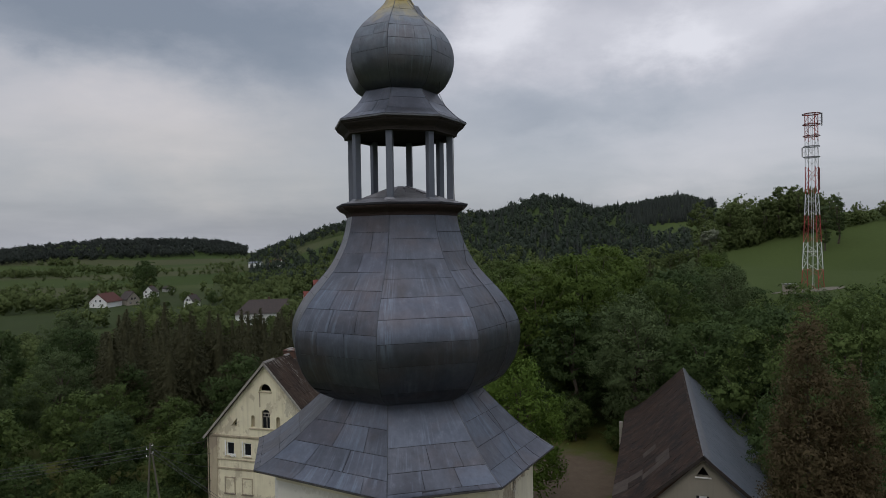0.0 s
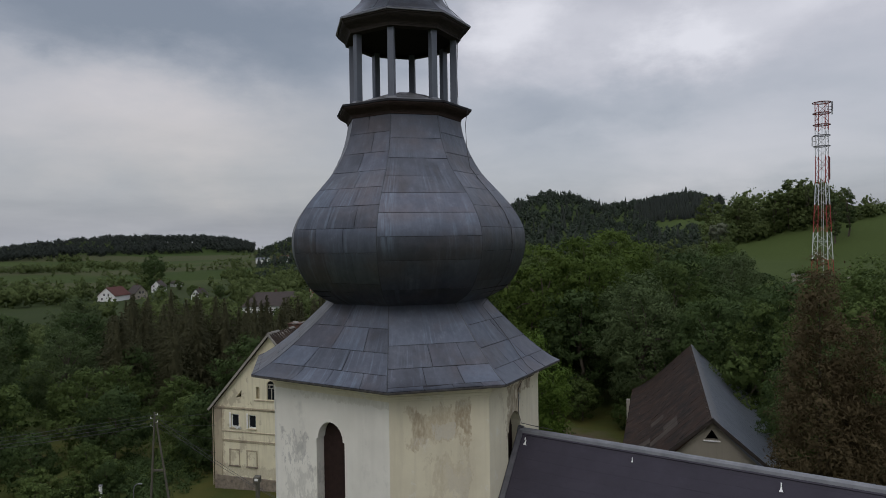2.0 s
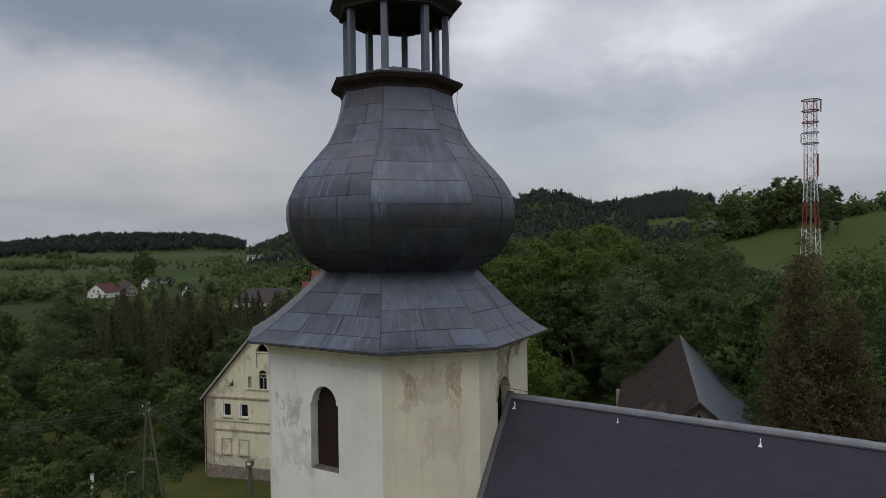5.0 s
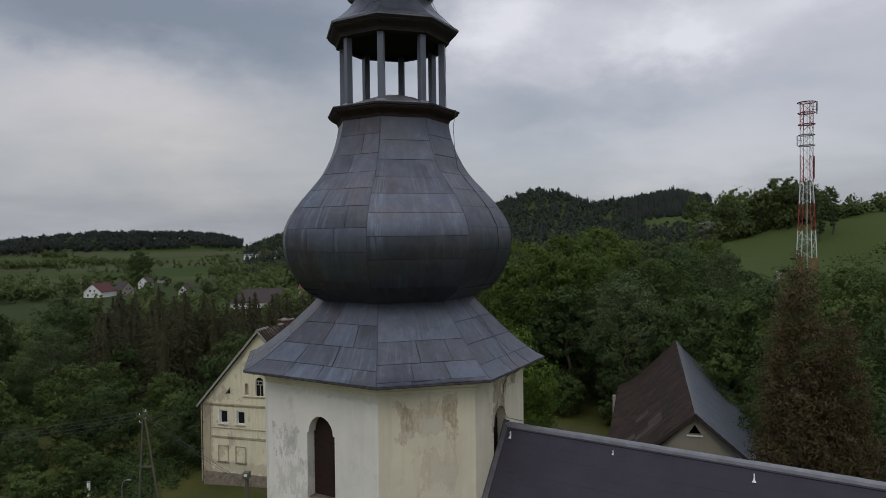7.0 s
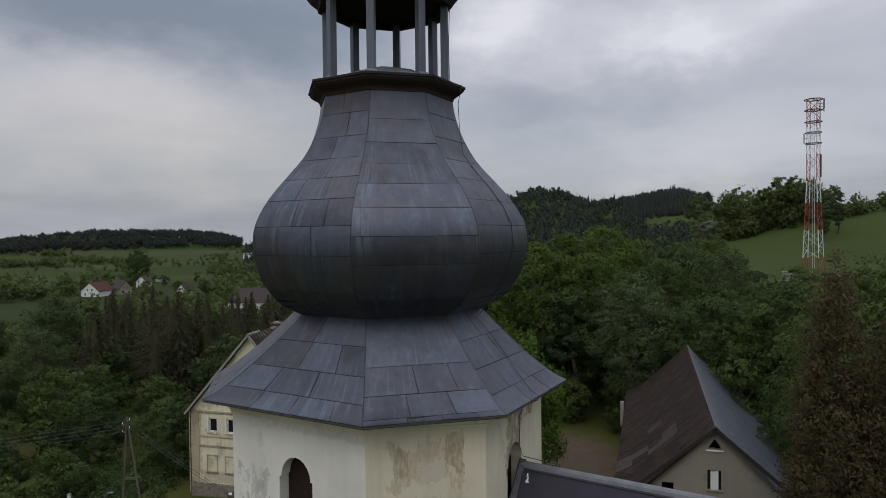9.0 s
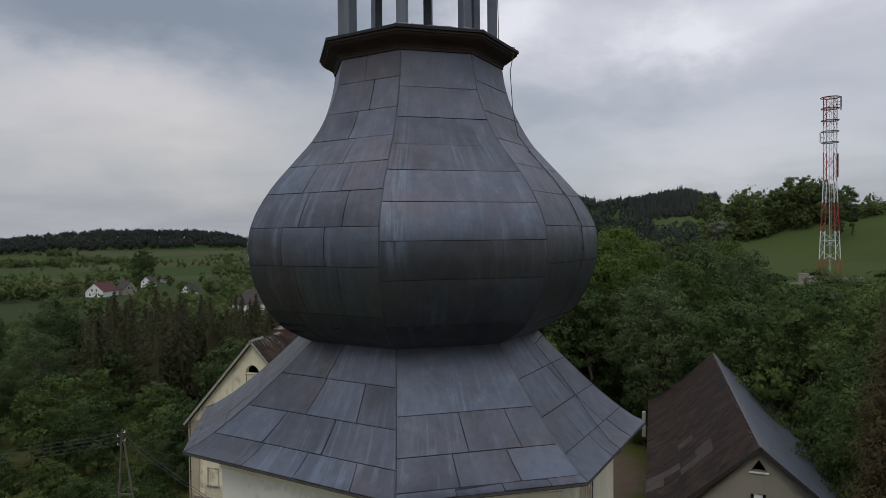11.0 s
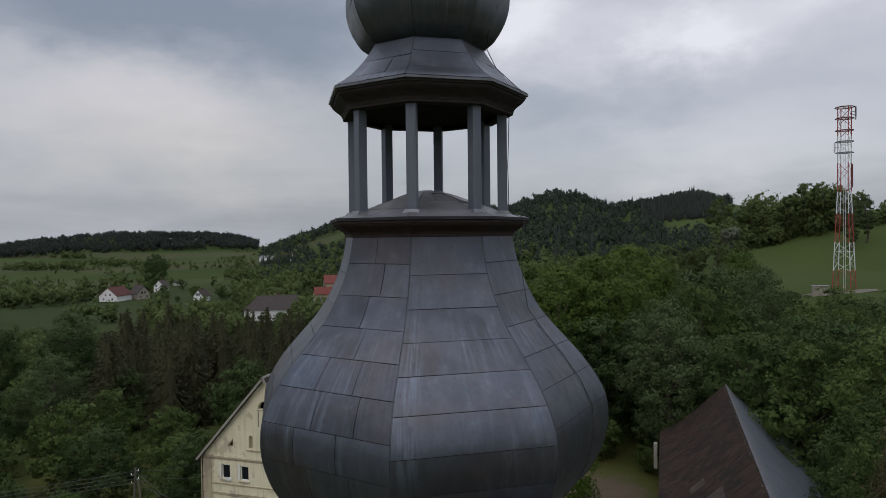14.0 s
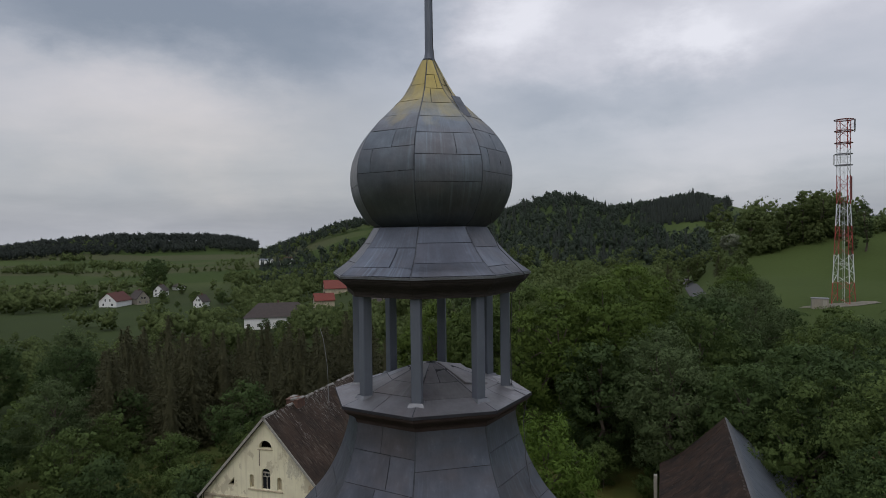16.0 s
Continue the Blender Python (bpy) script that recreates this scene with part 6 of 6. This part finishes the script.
maples = [broad_tree(s, 20, w, mt, lab, puffs=pf, size=sz, fat=ft, tuft=td) for s, w, mt, lab, pf, sz, ft, td in (
    (1, 14.5, "leaf_yellow", "large broadleaf tree with a rounded yellow-green crown", 34, 0.30, 0.17, 0.80),
    (2, 13.5, "leaf_deep", "dark green broadleaf tree with a dense crown", 34, 0.30, 0.17, 0.75),
    (3, 13, "leaf_grey", "broad grey-green tree with a feathery uneven crown", 46, 0.25, 0.14, 0.80),
    (4, 14.5, "leaf", "tall green broadleaf tree with layered boughs", 40, 0.30, 0.155, 0.75))]
near_trees = [broad_tree(s, 20, w, mt, lab, 44, 27000, 0.21, 0.06, 0.15, tuft=0.66) for s, w, mt, lab in (
    (7, 14, "leaf", "leafy green maple close behind the barn"), (8, 13, "leaf_deep", "dark leafy maple beside the barn"))]
lane_trees = [broad_tree(s, 20, w, "leaf_valley", "tall green tree behind the meadow", 30, 3600, 0.60, 0.04, 0.18, tuft=0.9) for s, w in ((5, 13), (6, 11))]
small_bush = broad_tree(13, 9, 8.5, "leaf", "low green bush in the undergrowth", 14, 2400, 0.42, 0.0, 0.2, tuft=0.7)
bushes = [broad_tree(s, 9, 8.5, mt, lab, 26, 6800, 0.24, 0.02, 0.17, tuft=0.55) for s, mt, lab in ((11, "leaf", "bushy broadleaf tree on the slope"), (12, "leaf_deep", "dark bushy broadleaf tree"))]
ash = broad_tree(21, 12.5, 7.6, "leaf_light", "fresh yellow-green tree with drooping foliage", 34, 15000, 0.21, 0.03, 0.17, "ash_tree", 0.2, droop=0.6, tuft=0.6, slim=0.6)
retire(ash, 6.4, 59.0, 1.2)
spruces = [conifer(s, 19.5, w, "needle", "dark spruce with drooping boughs", 38, 11, 0.40, 0.03) for s, w in ((31, 10.2), (32, 8.8), (33, 11.6))]


def spindle_tree(seed, height, width, mat, label):
    """A dense conical tree of fine upright sprays."""
    t = thing("browned_conifer", label, "tree")
    rng = np.random.default_rng(seed)
    n = 400
    q = rng.random(n) ** 0.72
    ang = 2.39996 * np.arange(n)
    reach = width / 2 * (q ** 0.70) * (0.55 + 0.35 * rng.random(n))
    cen = np.stack([reach * np.cos(ang), reach * np.sin(ang), height * (0.985 - q * 0.97)], 1)
    rad = 0.28 + 0.76 * q * (0.7 + 0.5 * rng.random(n))
    v, f, nv = foliage(rng, cen, rad, 1.7, 96000, 0.13, np.array([0, 0, height * 0.3]), level=0, per=24, tuft=0.42, ragged=0.2, slim=0.5, soft=0.75, inner=0.45)
    bm = bmesh.new()
    rod(bm, (0, 0, -0.8), (0, 0, height * 0.90), 0.011 * height, 0.02, 8)
    part("trunk", bm, M["bark"], t)
    part("crown", mesh_of("crown", v, f, M[mat], normals=nv), M[mat], t)
    return t


thuja_tree = spindle_tree(41, 21.7, 7.0, "brown_needle", "tall browned conifer with dense shaggy foliage")
retire(thuja_tree, 17.9, 31.7, 1.0)
plant(thuja_tree, 19.85, 31.3, 0.865)

# big trees behind the church and the barn
RIGHT = ((13.5, 92, 1.08, 0), (20, 95, 1.14, 0), (27, 112, 1.18, 0), (9.5, 104, 1.08, 3), (31, 119, 1.16, 0), (17, 85, 0.82, 1), (23.5, 83, 0.92, 2), (30, 88, 0.96, 3), (35, 97, 1.04, 1), (22.8, 76, 0.86, 2))
RIGHT2 = ((29, 72, 0.82, 1), (31, 62.5, 0.82, 3), (35, 66, 0.92, 1), (37, 78, 0.86, 1), (43, 70, 0.82, 3), (45, 88, 0.76, 1), (50, 100, 0.74, 3))
RIGHT3 = ((49, 113, 0.95, 2), (58, 121, 0.68, 1), (54, 85, 0.80, 3), (60, 101, 0.76, 2), (66, 96, 0.78, 1), (48, 80, 0.80, 1), (70, 108, 0.68, 3), (44, 128, 0.86, 1), (50.5, 90.5, 0.78, 3), (56, 98, 0.80, 1), (62, 112, 0.72, 3), (4, 112, 0.95, 3), (-4, 118, 0.9, 0), (15, 99, 0.95, 3), (41, 108, 1.04, 2))
for x, y, s, k in RIGHT + RIGHT2 + RIGHT3:
    plant(maples[k], x, y, s)
for x, y, s, k in ((28.5, 50, 0.76, 1), (33.5, 53, 1.0, 0), (40, 57, 1.04, 0), (26.5, 43.5, 0.76, 0), (32, 44.5, 0.82, 1), (38, 48, 0.95, 0)):
    plant(near_trees[k], x, y, s)
retire(near_trees[0], 44, 50, 0.95)
retire(near_trees[1], 26.6, 36.5, 0.68)
# trees at the lower corner of the meadow
for x, y, s, k in ((66, 160, 0.68, 1), (70, 168, 0.76, 0), (71, 158, 0.62, 2), (74, 173, 0.70, 3), (62, 150, 0.7, 3)):
    plant(maples[k], x, y, s)
for x, y, s in ((12.5, 80, 0.55), (16, 79, 0.6), (20.5, 74.5, 0.5), (27.5, 58.5, 0.75), (25.2, 51, 0.6), (23.8, 44.5, 0.55), (22.5, 38.5, 0.7), (9, 88, 0.5), (6, 92, 0.6), (1, 96, 0.7)):
    plant(bushes[int(x) % 2], x, y, s)
# tall trees behind the top edge of the meadow, and along the lane
for i, (x, y, sc) in enumerate(((131, 287, 0.72), (137.5, 274, 0.92), (143, 273, 1.04), (149, 270, 0.96), (154, 266, 0.74), (150, 372, 1.35), (118, 335, 0.75), (124, 338, 0.7), (109, 268, 0.55), (113, 262, 0.5))):
    plant(lane_trees[i % 2], x, y, sc)
retire(lane_trees[0], 126.5, 284, 0.95)
retire(lane_trees[1], 161, 266, 0.6)
# slope on the other side, below the house
rng = random.Random(77)
LEFT = ((-44, 77, 1.12), (-38, 72, 0.9), (-50, 70, 1.05), (-57, 78, 1.1), (-36, 84, 0.9), (-31.5, 98, 1.22), (-27, 92, 0.9), (-25.5, 68, 0.88), (-29, 72, 0.8), (-41, 62, 0.62), (-47, 58, 0.6), (-53, 62, 0.7), (-36, 63, 0.5), (-32.5, 60, 0.35))
for i, (x, y, s) in enumerate(LEFT):
    plant(bushes[i % 2], x, y, s)
for i in range(22):
    x, y = rng.uniform(-62, -28), rng.uniform(43, 62)
    plant(small_bush, x, y, rng.uniform(0.22, 0.42))
for i in range(30):
    x, y = rng.uniform(-100, -46), rng.uniform(60, 150)
    if x > -0.42 * y - 8 and y > 95:
        continue
    plant(bushes[i % 2] if rng.random() < 0.7 else maples[1 + i % 2], x, y, rng.uniform(0.7, 1.15) * (1.0 if rng.random() < 0.7 else 0.7))
# spruce stand
for i in range(86):
    y = rng.uniform(102, 148)
    x = y * rng.uniform(-0.52, -0.12) + rng.uniform(-3, 3)
    plant(spruces[i % 3], x, y, rng.uniform(0.66, 0.94), rng.uniform(0.85, 1.08))
for k, (x, y) in enumerate(((-46, 118), (-58, 122), (-30, 116))):
    retire(spruces[k], x, y, 0.88)
for x, y, s in ((97, 302, 0.72), (100, 306, 0.6), (116, 292, 0.5)):
    plant(spruces[0], x, y, s)
retire(maples[0], 33, 128, 0.98)
retire(maples[1], 72, 118, 0.45)
retire(maples[2], 0, 128, 1.0)
retire(maples[3], 24, 104, 1.0)
# dark clump behind the farm
plant(maples[1], -229, 496, 1.15)
plant(maples[1], -238, 512, 1.35)
for x, y, s in ((-79, 270, 0.62), (-73, 268, 0.55), (-68, 269, 0.7), (-61, 272, 0.8), (-83, 262, 0.4)):
    plant(bushes[int(-x) % 2], x, y, s)
for x, y, s in ((-72, 271, 0.55), (-67, 272, 0.66), (-61, 274, 0.70), (-56, 276, 0.74), (-51, 278, 0.74), (-226, 416, 1.0), (-206, 430, 1.1), (-192, 424, 0.9), (-160, 398, 1.0), (-141, 392, 0.9), (-221, 474, 1.0), (-200, 472, 0.9), (-184, 412, 0.5), (-166, 386, 0.45), (-232, 404, 0.7)):
    plant(bushes[int(-x) % 2], x, y, s)
retire(bushes[0], -19.5, 86, 0.9)
retire(bushes[1], -13, 92, 1.0)
retire(small_bush, -34, 58, 0.3)
plant(small_bush, -10.3, 41.8, 0.42)
thorn = broad_tree(71, 9, 9, "blossom", "hawthorn covered in white blossom beside the lane", 18, 3200, 0.5, 0.02, 0.22, "hawthorn")
retire(thorn, 126.5, 303, 1.0)

for k, (x, y, h) in enumerate(((142.5, 240, 18.0), (148.5, 242, 19.0))):
    poplar = broad_tree(61 + k, h, 5.6, "leaf_grey", "tall feathery poplar with an open crown on the crest", 30, 5200, 0.34, 0.12, 0.13, "poplar_tree", 0.0, tuft=0.6, inner=0.0)
    retire(poplar, x, y)


# ---- woods and hedges far off ----
def far_broad(seed, height, width, puffs, count, size, per, tuft, heart=0.4, fat=0.27):
    """A small crown of uneven puffs for trees far off."""
    rng_f = np.random.default_rng(seed)
    cen, rad, mid = puffs_of(rng_f, height, width, -0.05, puffs, 0.62, fat, 0.15)
    return foliage(rng_f, cen, rad, 1.0, count, size, mid, 0, heart, per=per, tuft=tuft, soft=0.7)


def far_spruce(seed, height, width, tiers):
    rng_f = np.random.default_rng(seed)
    v, f = [], []
    for i in range(tiers):
        t = i / tiers
        z0, z1 = height * (0.05 + 0.95 * t), height * min(1.0, 0.05 + 0.95 * t + 1.7 / tiers)
        r = width / 2 * (1 - t) * (0.85 + 0.3 * rng_f.random())
        m = 7
        base = len(v)
        for k in range(m):
            a = 2 * math.pi * (k + rng_f.random() * 0.5) / m
            rr = r * (0.65 + 0.6 * rng_f.random())
            v.append((rr * math.cos(a), rr * math.sin(a), z0 - 0.04 * height * rng_f.random()))
        v.append((0, 0, z1))
        for k in range(m):
            f.append((base + k, base + (k + 1) % m, base + m))
    v = np.array(v)
    return v, np.array(f), unit(v * np.array([1, 1, 0]) + np.array([0, 0, 1.0]))


def strew(name, protos, places, mat, label):
    """Many small trees joined into one wood."""
    rng_f = np.random.default_rng(len(places))
    vs, fs, ns, base = [], [], [], 0
    for i, (x, y, s) in enumerate(places):
        v, f, nv = protos[i % len(protos)]
        a = rng_f.random() * 6.28
        c, sn = math.cos(a), math.sin(a)
        sc = np.array([s, s, s * (0.85 + 0.35 * rng_f.random())])
        q = (v * sc) @ np.array([[c, sn, 0], [-sn, c, 0], [0, 0, 1]]) + np.array([x, y, 0])
        q[:, 2] += ground_z(x, y) - 0.5
        vs.append(q)
        ns.append(nv @ np.array([[c, sn, 0], [-sn, c, 0], [0, 0, 1]]))
        fs.append(f + base)
        base += len(v)
    ob = new(name, mesh_of(name, np.concatenate(vs), np.concatenate(fs), mat, normals=np.concatenate(ns)))
    return tagged(ob, label, "trees", kind="stuff")


def field_of(seed, count, pick):
    rng_p = np.random.default_rng(seed)
    found = []
    while len(found) < count:
        p = pick(rng_p)
        if p is not None:
            found.append(p)
    return found


near_broad = [far_broad(s, 12, 10, 11, 340, 0.62, 10, 0.95, 0.40, 0.23) for s in (1, 2, 3, 4)]
mid_broad = [far_broad(s, 12, 9.5, 5, 96, 0.95, 6, 1.1, 0.50, 0.27) for s in (5, 6, 7)]
low_broad = [far_broad(s, 12, 9.5, 2, 40, 1.35, 4, 1.3, 0.50, 0.30) for s in (8, 9, 10)]
tuft = [foliage(np.random.default_rng(s), np.array([[0, 0, 2.0], [2.6, 1.0, 2.5], [-2.4, 0.8, 2.0]]), np.array([2.8, 2.5, 2.3]), 1.0, 240, 0.62, np.array([0, 0, 1.0]), 0, per=10, tuft=0.9) for s in (1, 2)]
mid_spruce = [far_spruce(s, 13.5, 6.0, 7) for s in (1, 2, 3)]
HOMES = ((-216, 400), (-202, 410), (-212, 460), (-148, 382), (-206, 505), (-86, 282), (-74, 402), (-69, 342), (-44, 300), (-162, 646), (-199, 706))


def clear_of_homes(x, y):
    for hx, hy in HOMES:
        dx, dy = x - hx, y - hy
        along = (dx * hx + dy * hy) / math.hypot(hx, hy)
        across = abs(dx * hy - dy * hx) / math.hypot(hx, hy)
        if across < (8 if hy > 345 else 13) and (-120 if hy > 600 else -10 if hx > -80 else -40 if hy > 345 else -48) < along < 15:
            return False
    return True


def lower_before_homes(x, y, s):
    """Trees and bushes in front of the houses stay low."""
    for hx, hy in HOMES:
        d = math.hypot(hx, hy)
        along, across = (x * hx + y * hy) / d - d, abs(x * hy - y * hx) / d
        if across < 15 and -260 < along < 0:
            s = min(s, max(0.3, -along * (0.22 if hy < 345 else 0.115) / 15.0))
    return s


def open_field(x, y):
    """Pastures and fields of the valley that stay free of trees."""
    t = x / y
    wave = 14 * math.sin(t * 31.0) + 9 * math.sin(t * 67.0 + 1.0)
    if t < -0.40 and (280 + wave < y < 372 + 0.6 * wave):
        return True
    if t < -0.36 and (525 + wave < y < 665 + wave or 770 + wave < y < 1010):
        return True
    if -0.36 <= t < -0.22 and (720 + wave < y < 990):
        return True
    return -0.23 < t < -0.125 and 640 + wave < y < 745


def pick_valley(r):
    y = r.uniform(150, 270)
    t = r.uniform(-0.80, -0.02)
    x = t * y
    lump = math.sin(x * 0.045 + 0.6) * math.sin(y * 0.038 + 1.1)
    if lump < -0.45 or not clear_of_homes(x, y):
        return None
    s = lower_before_homes(x, y, r.uniform(0.55, 1.0))
    if t < -0.38:
        s = min(s, 0.78 - 0.0042 * (y - 150))
    return (x, y, s)


def pick_bottom(r):
    """Trees that fill the valley floor beyond the houses, between pastures and fields."""
    y = 240 + 640 * r.random() ** 1.2
    t = r.uniform(-0.85, 0.05)
    lump = math.sin(t * y * 0.021 + 2.0) * math.sin(y * 0.03 + 0.4)
    if lump < -0.5 or open_field(t * y, y) and r.random() > 0.015 or not clear_of_homes(t * y, y):
        return None
    if t < -0.34 and y > 365 and math.sin(t * y * 0.045 + 0.5) * math.sin(y * 0.05 + 1.2) < 0.10 and r.random() > 0.06:
        return None
    return (t * y, y, lower_before_homes(t * y, y, r.uniform(0.6, 1.2) * (0.7 if y > 560 else 1.0)))


def hedges_and_copses(seed):
    """Trees in hedgerows along the field edges and in a few copses."""
    r = np.random.default_rng(seed)
    found = []
    for i in range(9):
        y = 590 + 520 * i / 10 + r.uniform(-10, 10)
        x0 = -y * r.uniform(0.15, 0.9)
        length = r.uniform(60, 330)
        tilt = r.uniform(-0.16, 0.10)
        gap = r.random()
        for k in range(int(length / 4.5)):
            if math.sin(k * 0.13 + 9 * gap) < 0.0:
                continue
            x = x0 + k * 4.5 + r.uniform(-2, 2)
            found.append((x, y + tilt * k * 4.5 + r.uniform(-2, 2), r.uniform(0.3, 0.6)))
    for i in range(9):
        y = r.uniform(640, 1060)
        x = y * r.uniform(-0.85, -0.2)
        spread = r.uniform(8, 22)
        for k in range(int(spread * 1.6)):
            found.append((x + r.normal() * spread, y + r.normal() * spread * 0.4, r.uniform(0.5, 1.0)))
    for k in range(150):
        found.append((-1050 * r.uniform(0.52, 0.80), 1050 + r.uniform(-25, 25), r.uniform(0.6, 1.1)))
    return [p for p in found if clear_of_homes(p[0], p[1]) and p[0] < -0.22 * p[1]]


def pick_right_mid(r):
    y = 120 + 380 * r.random() ** 1.2
    x = y * r.uniform(-0.05, 0.62)
    t, g = x / y, 0.5 * x + 0.25 * y
    open_meadow = t > 0.43 and 70 < g < 140 + 65 * (t - 0.446)
    road_gap = 0.335 < t < 0.392 and 215 < y < 390
    if open_meadow or road_gap or (y < 190 and t > 0.44):
        return None
    return (x, y, r.uniform(0.6, 1.15) * (0.6 if 0.32 < t < 0.43 and y < 300 else 1.0))


def hill_clearing(t, y):
    """Pastures on the flank of the hill."""
    return (0.425 < t < 0.55 and y > 690) or (0.315 < t < 0.41 and 585 < y < 640) or (0.41 < t < 0.50 and 540 < y < 600) or (-0.23 < t < -0.125 and 640 < y < 745)


def pick_hill(r):
    t = r.uniform(-0.30, 0.68)
    y = r.uniform(430, 900 if t > -0.05 else 980)
    if ground_z(t * y, y) < 12 and r.random() < 0.5 or hill_clearing(t, y) or (0.29 < t < 0.41 and 635 < y < 770):
        return None
    return (t * y, y, r.uniform(0.6, 1.0))


def pick_plantation(r):
    y, t = r.uniform(645, 775), r.uniform(0.285, 0.415)
    return (t * y, y, r.uniform(0.72, 0.82))


def pick_crest(r):
    """A thick hedge of trees along the upper edge of the meadow."""
    u, back = r.random(), 16 * r.random() ** 1.5
    x, y = 120 + 80 * u + 0.6 * back, 281 - 54 * u + 0.8 * back
    return (x, y, r.uniform(0.42, 0.80) * (1.0 if u < 0.42 else 0.8))


def pick_ridge(r):
    az, d = radians(r.uniform(-44, -17)), r.uniform(1110, 1350)
    return (d * math.sin(az), d * math.cos(az), r.uniform(0.95, 1.3))


strew("valley_trees", near_broad, field_of(1, 260, pick_valley), M["leaf_valley"], "broadleaf trees in the valley among the houses")
strew("valley_wood", mid_broad, field_of(9, 1050, pick_bottom), M["leaf_valley"], "green trees filling the valley floor between pastures")
strew("hedge_trees", mid_broad, hedges_and_copses(2), M["leaf_valley"], "hedges and copses between the fields")
strew("slope_trees", near_broad, field_of(3, 420, pick_right_mid), M["leaf_valley"], "mixed trees on the slope behind the barn")
# hill and ridge woods take the foliage colours with haze mixed in
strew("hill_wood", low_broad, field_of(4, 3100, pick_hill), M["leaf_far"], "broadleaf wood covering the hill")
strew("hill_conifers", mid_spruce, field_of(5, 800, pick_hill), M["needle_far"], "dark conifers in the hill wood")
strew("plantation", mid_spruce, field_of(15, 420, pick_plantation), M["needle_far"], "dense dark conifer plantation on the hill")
strew("crest_trees", near_broad, field_of(6, 110, pick_crest), M["leaf_valley"], "row of trees along the crest of the meadow")
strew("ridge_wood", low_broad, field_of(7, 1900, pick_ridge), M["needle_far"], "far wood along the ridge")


# ---- grass and scrub near the house and the yard ----
def pick_scrub(r):
    x, y = r.uniform(-70, 34), r.uniform(42, 104)
    if x > -26.5 + 0.55 * max(0.0, 58 - y) and x < 0 or math.hypot((x - 10.6) / 8.5, (y - 67) / 11) < 1 or (11 < x < 28 and 38 < y < 74):
        return None
    return (x, y, r.uniform(0.06, 0.16) * (3.0 if x < -18 else 1.0))


strew("scrub", tuft, field_of(8, 260, pick_scrub), M["leaf"], "low scrub and tall grass")


def pick_weeds(r):
    y = r.uniform(46, 72)
    x = r.uniform(-37, -25.4 + 0.14 * (y - 57.5) + 0.3 * max(0.0, 57 - y))
    return (x, y, r.uniform(0.12, 0.30)) if math.hypot(x + 31, y - 55) > 2.2 else None


strew("weeds", tuft, field_of(18, 400, pick_weeds), M["leaf_deep"], "rank weeds beside the lawn")
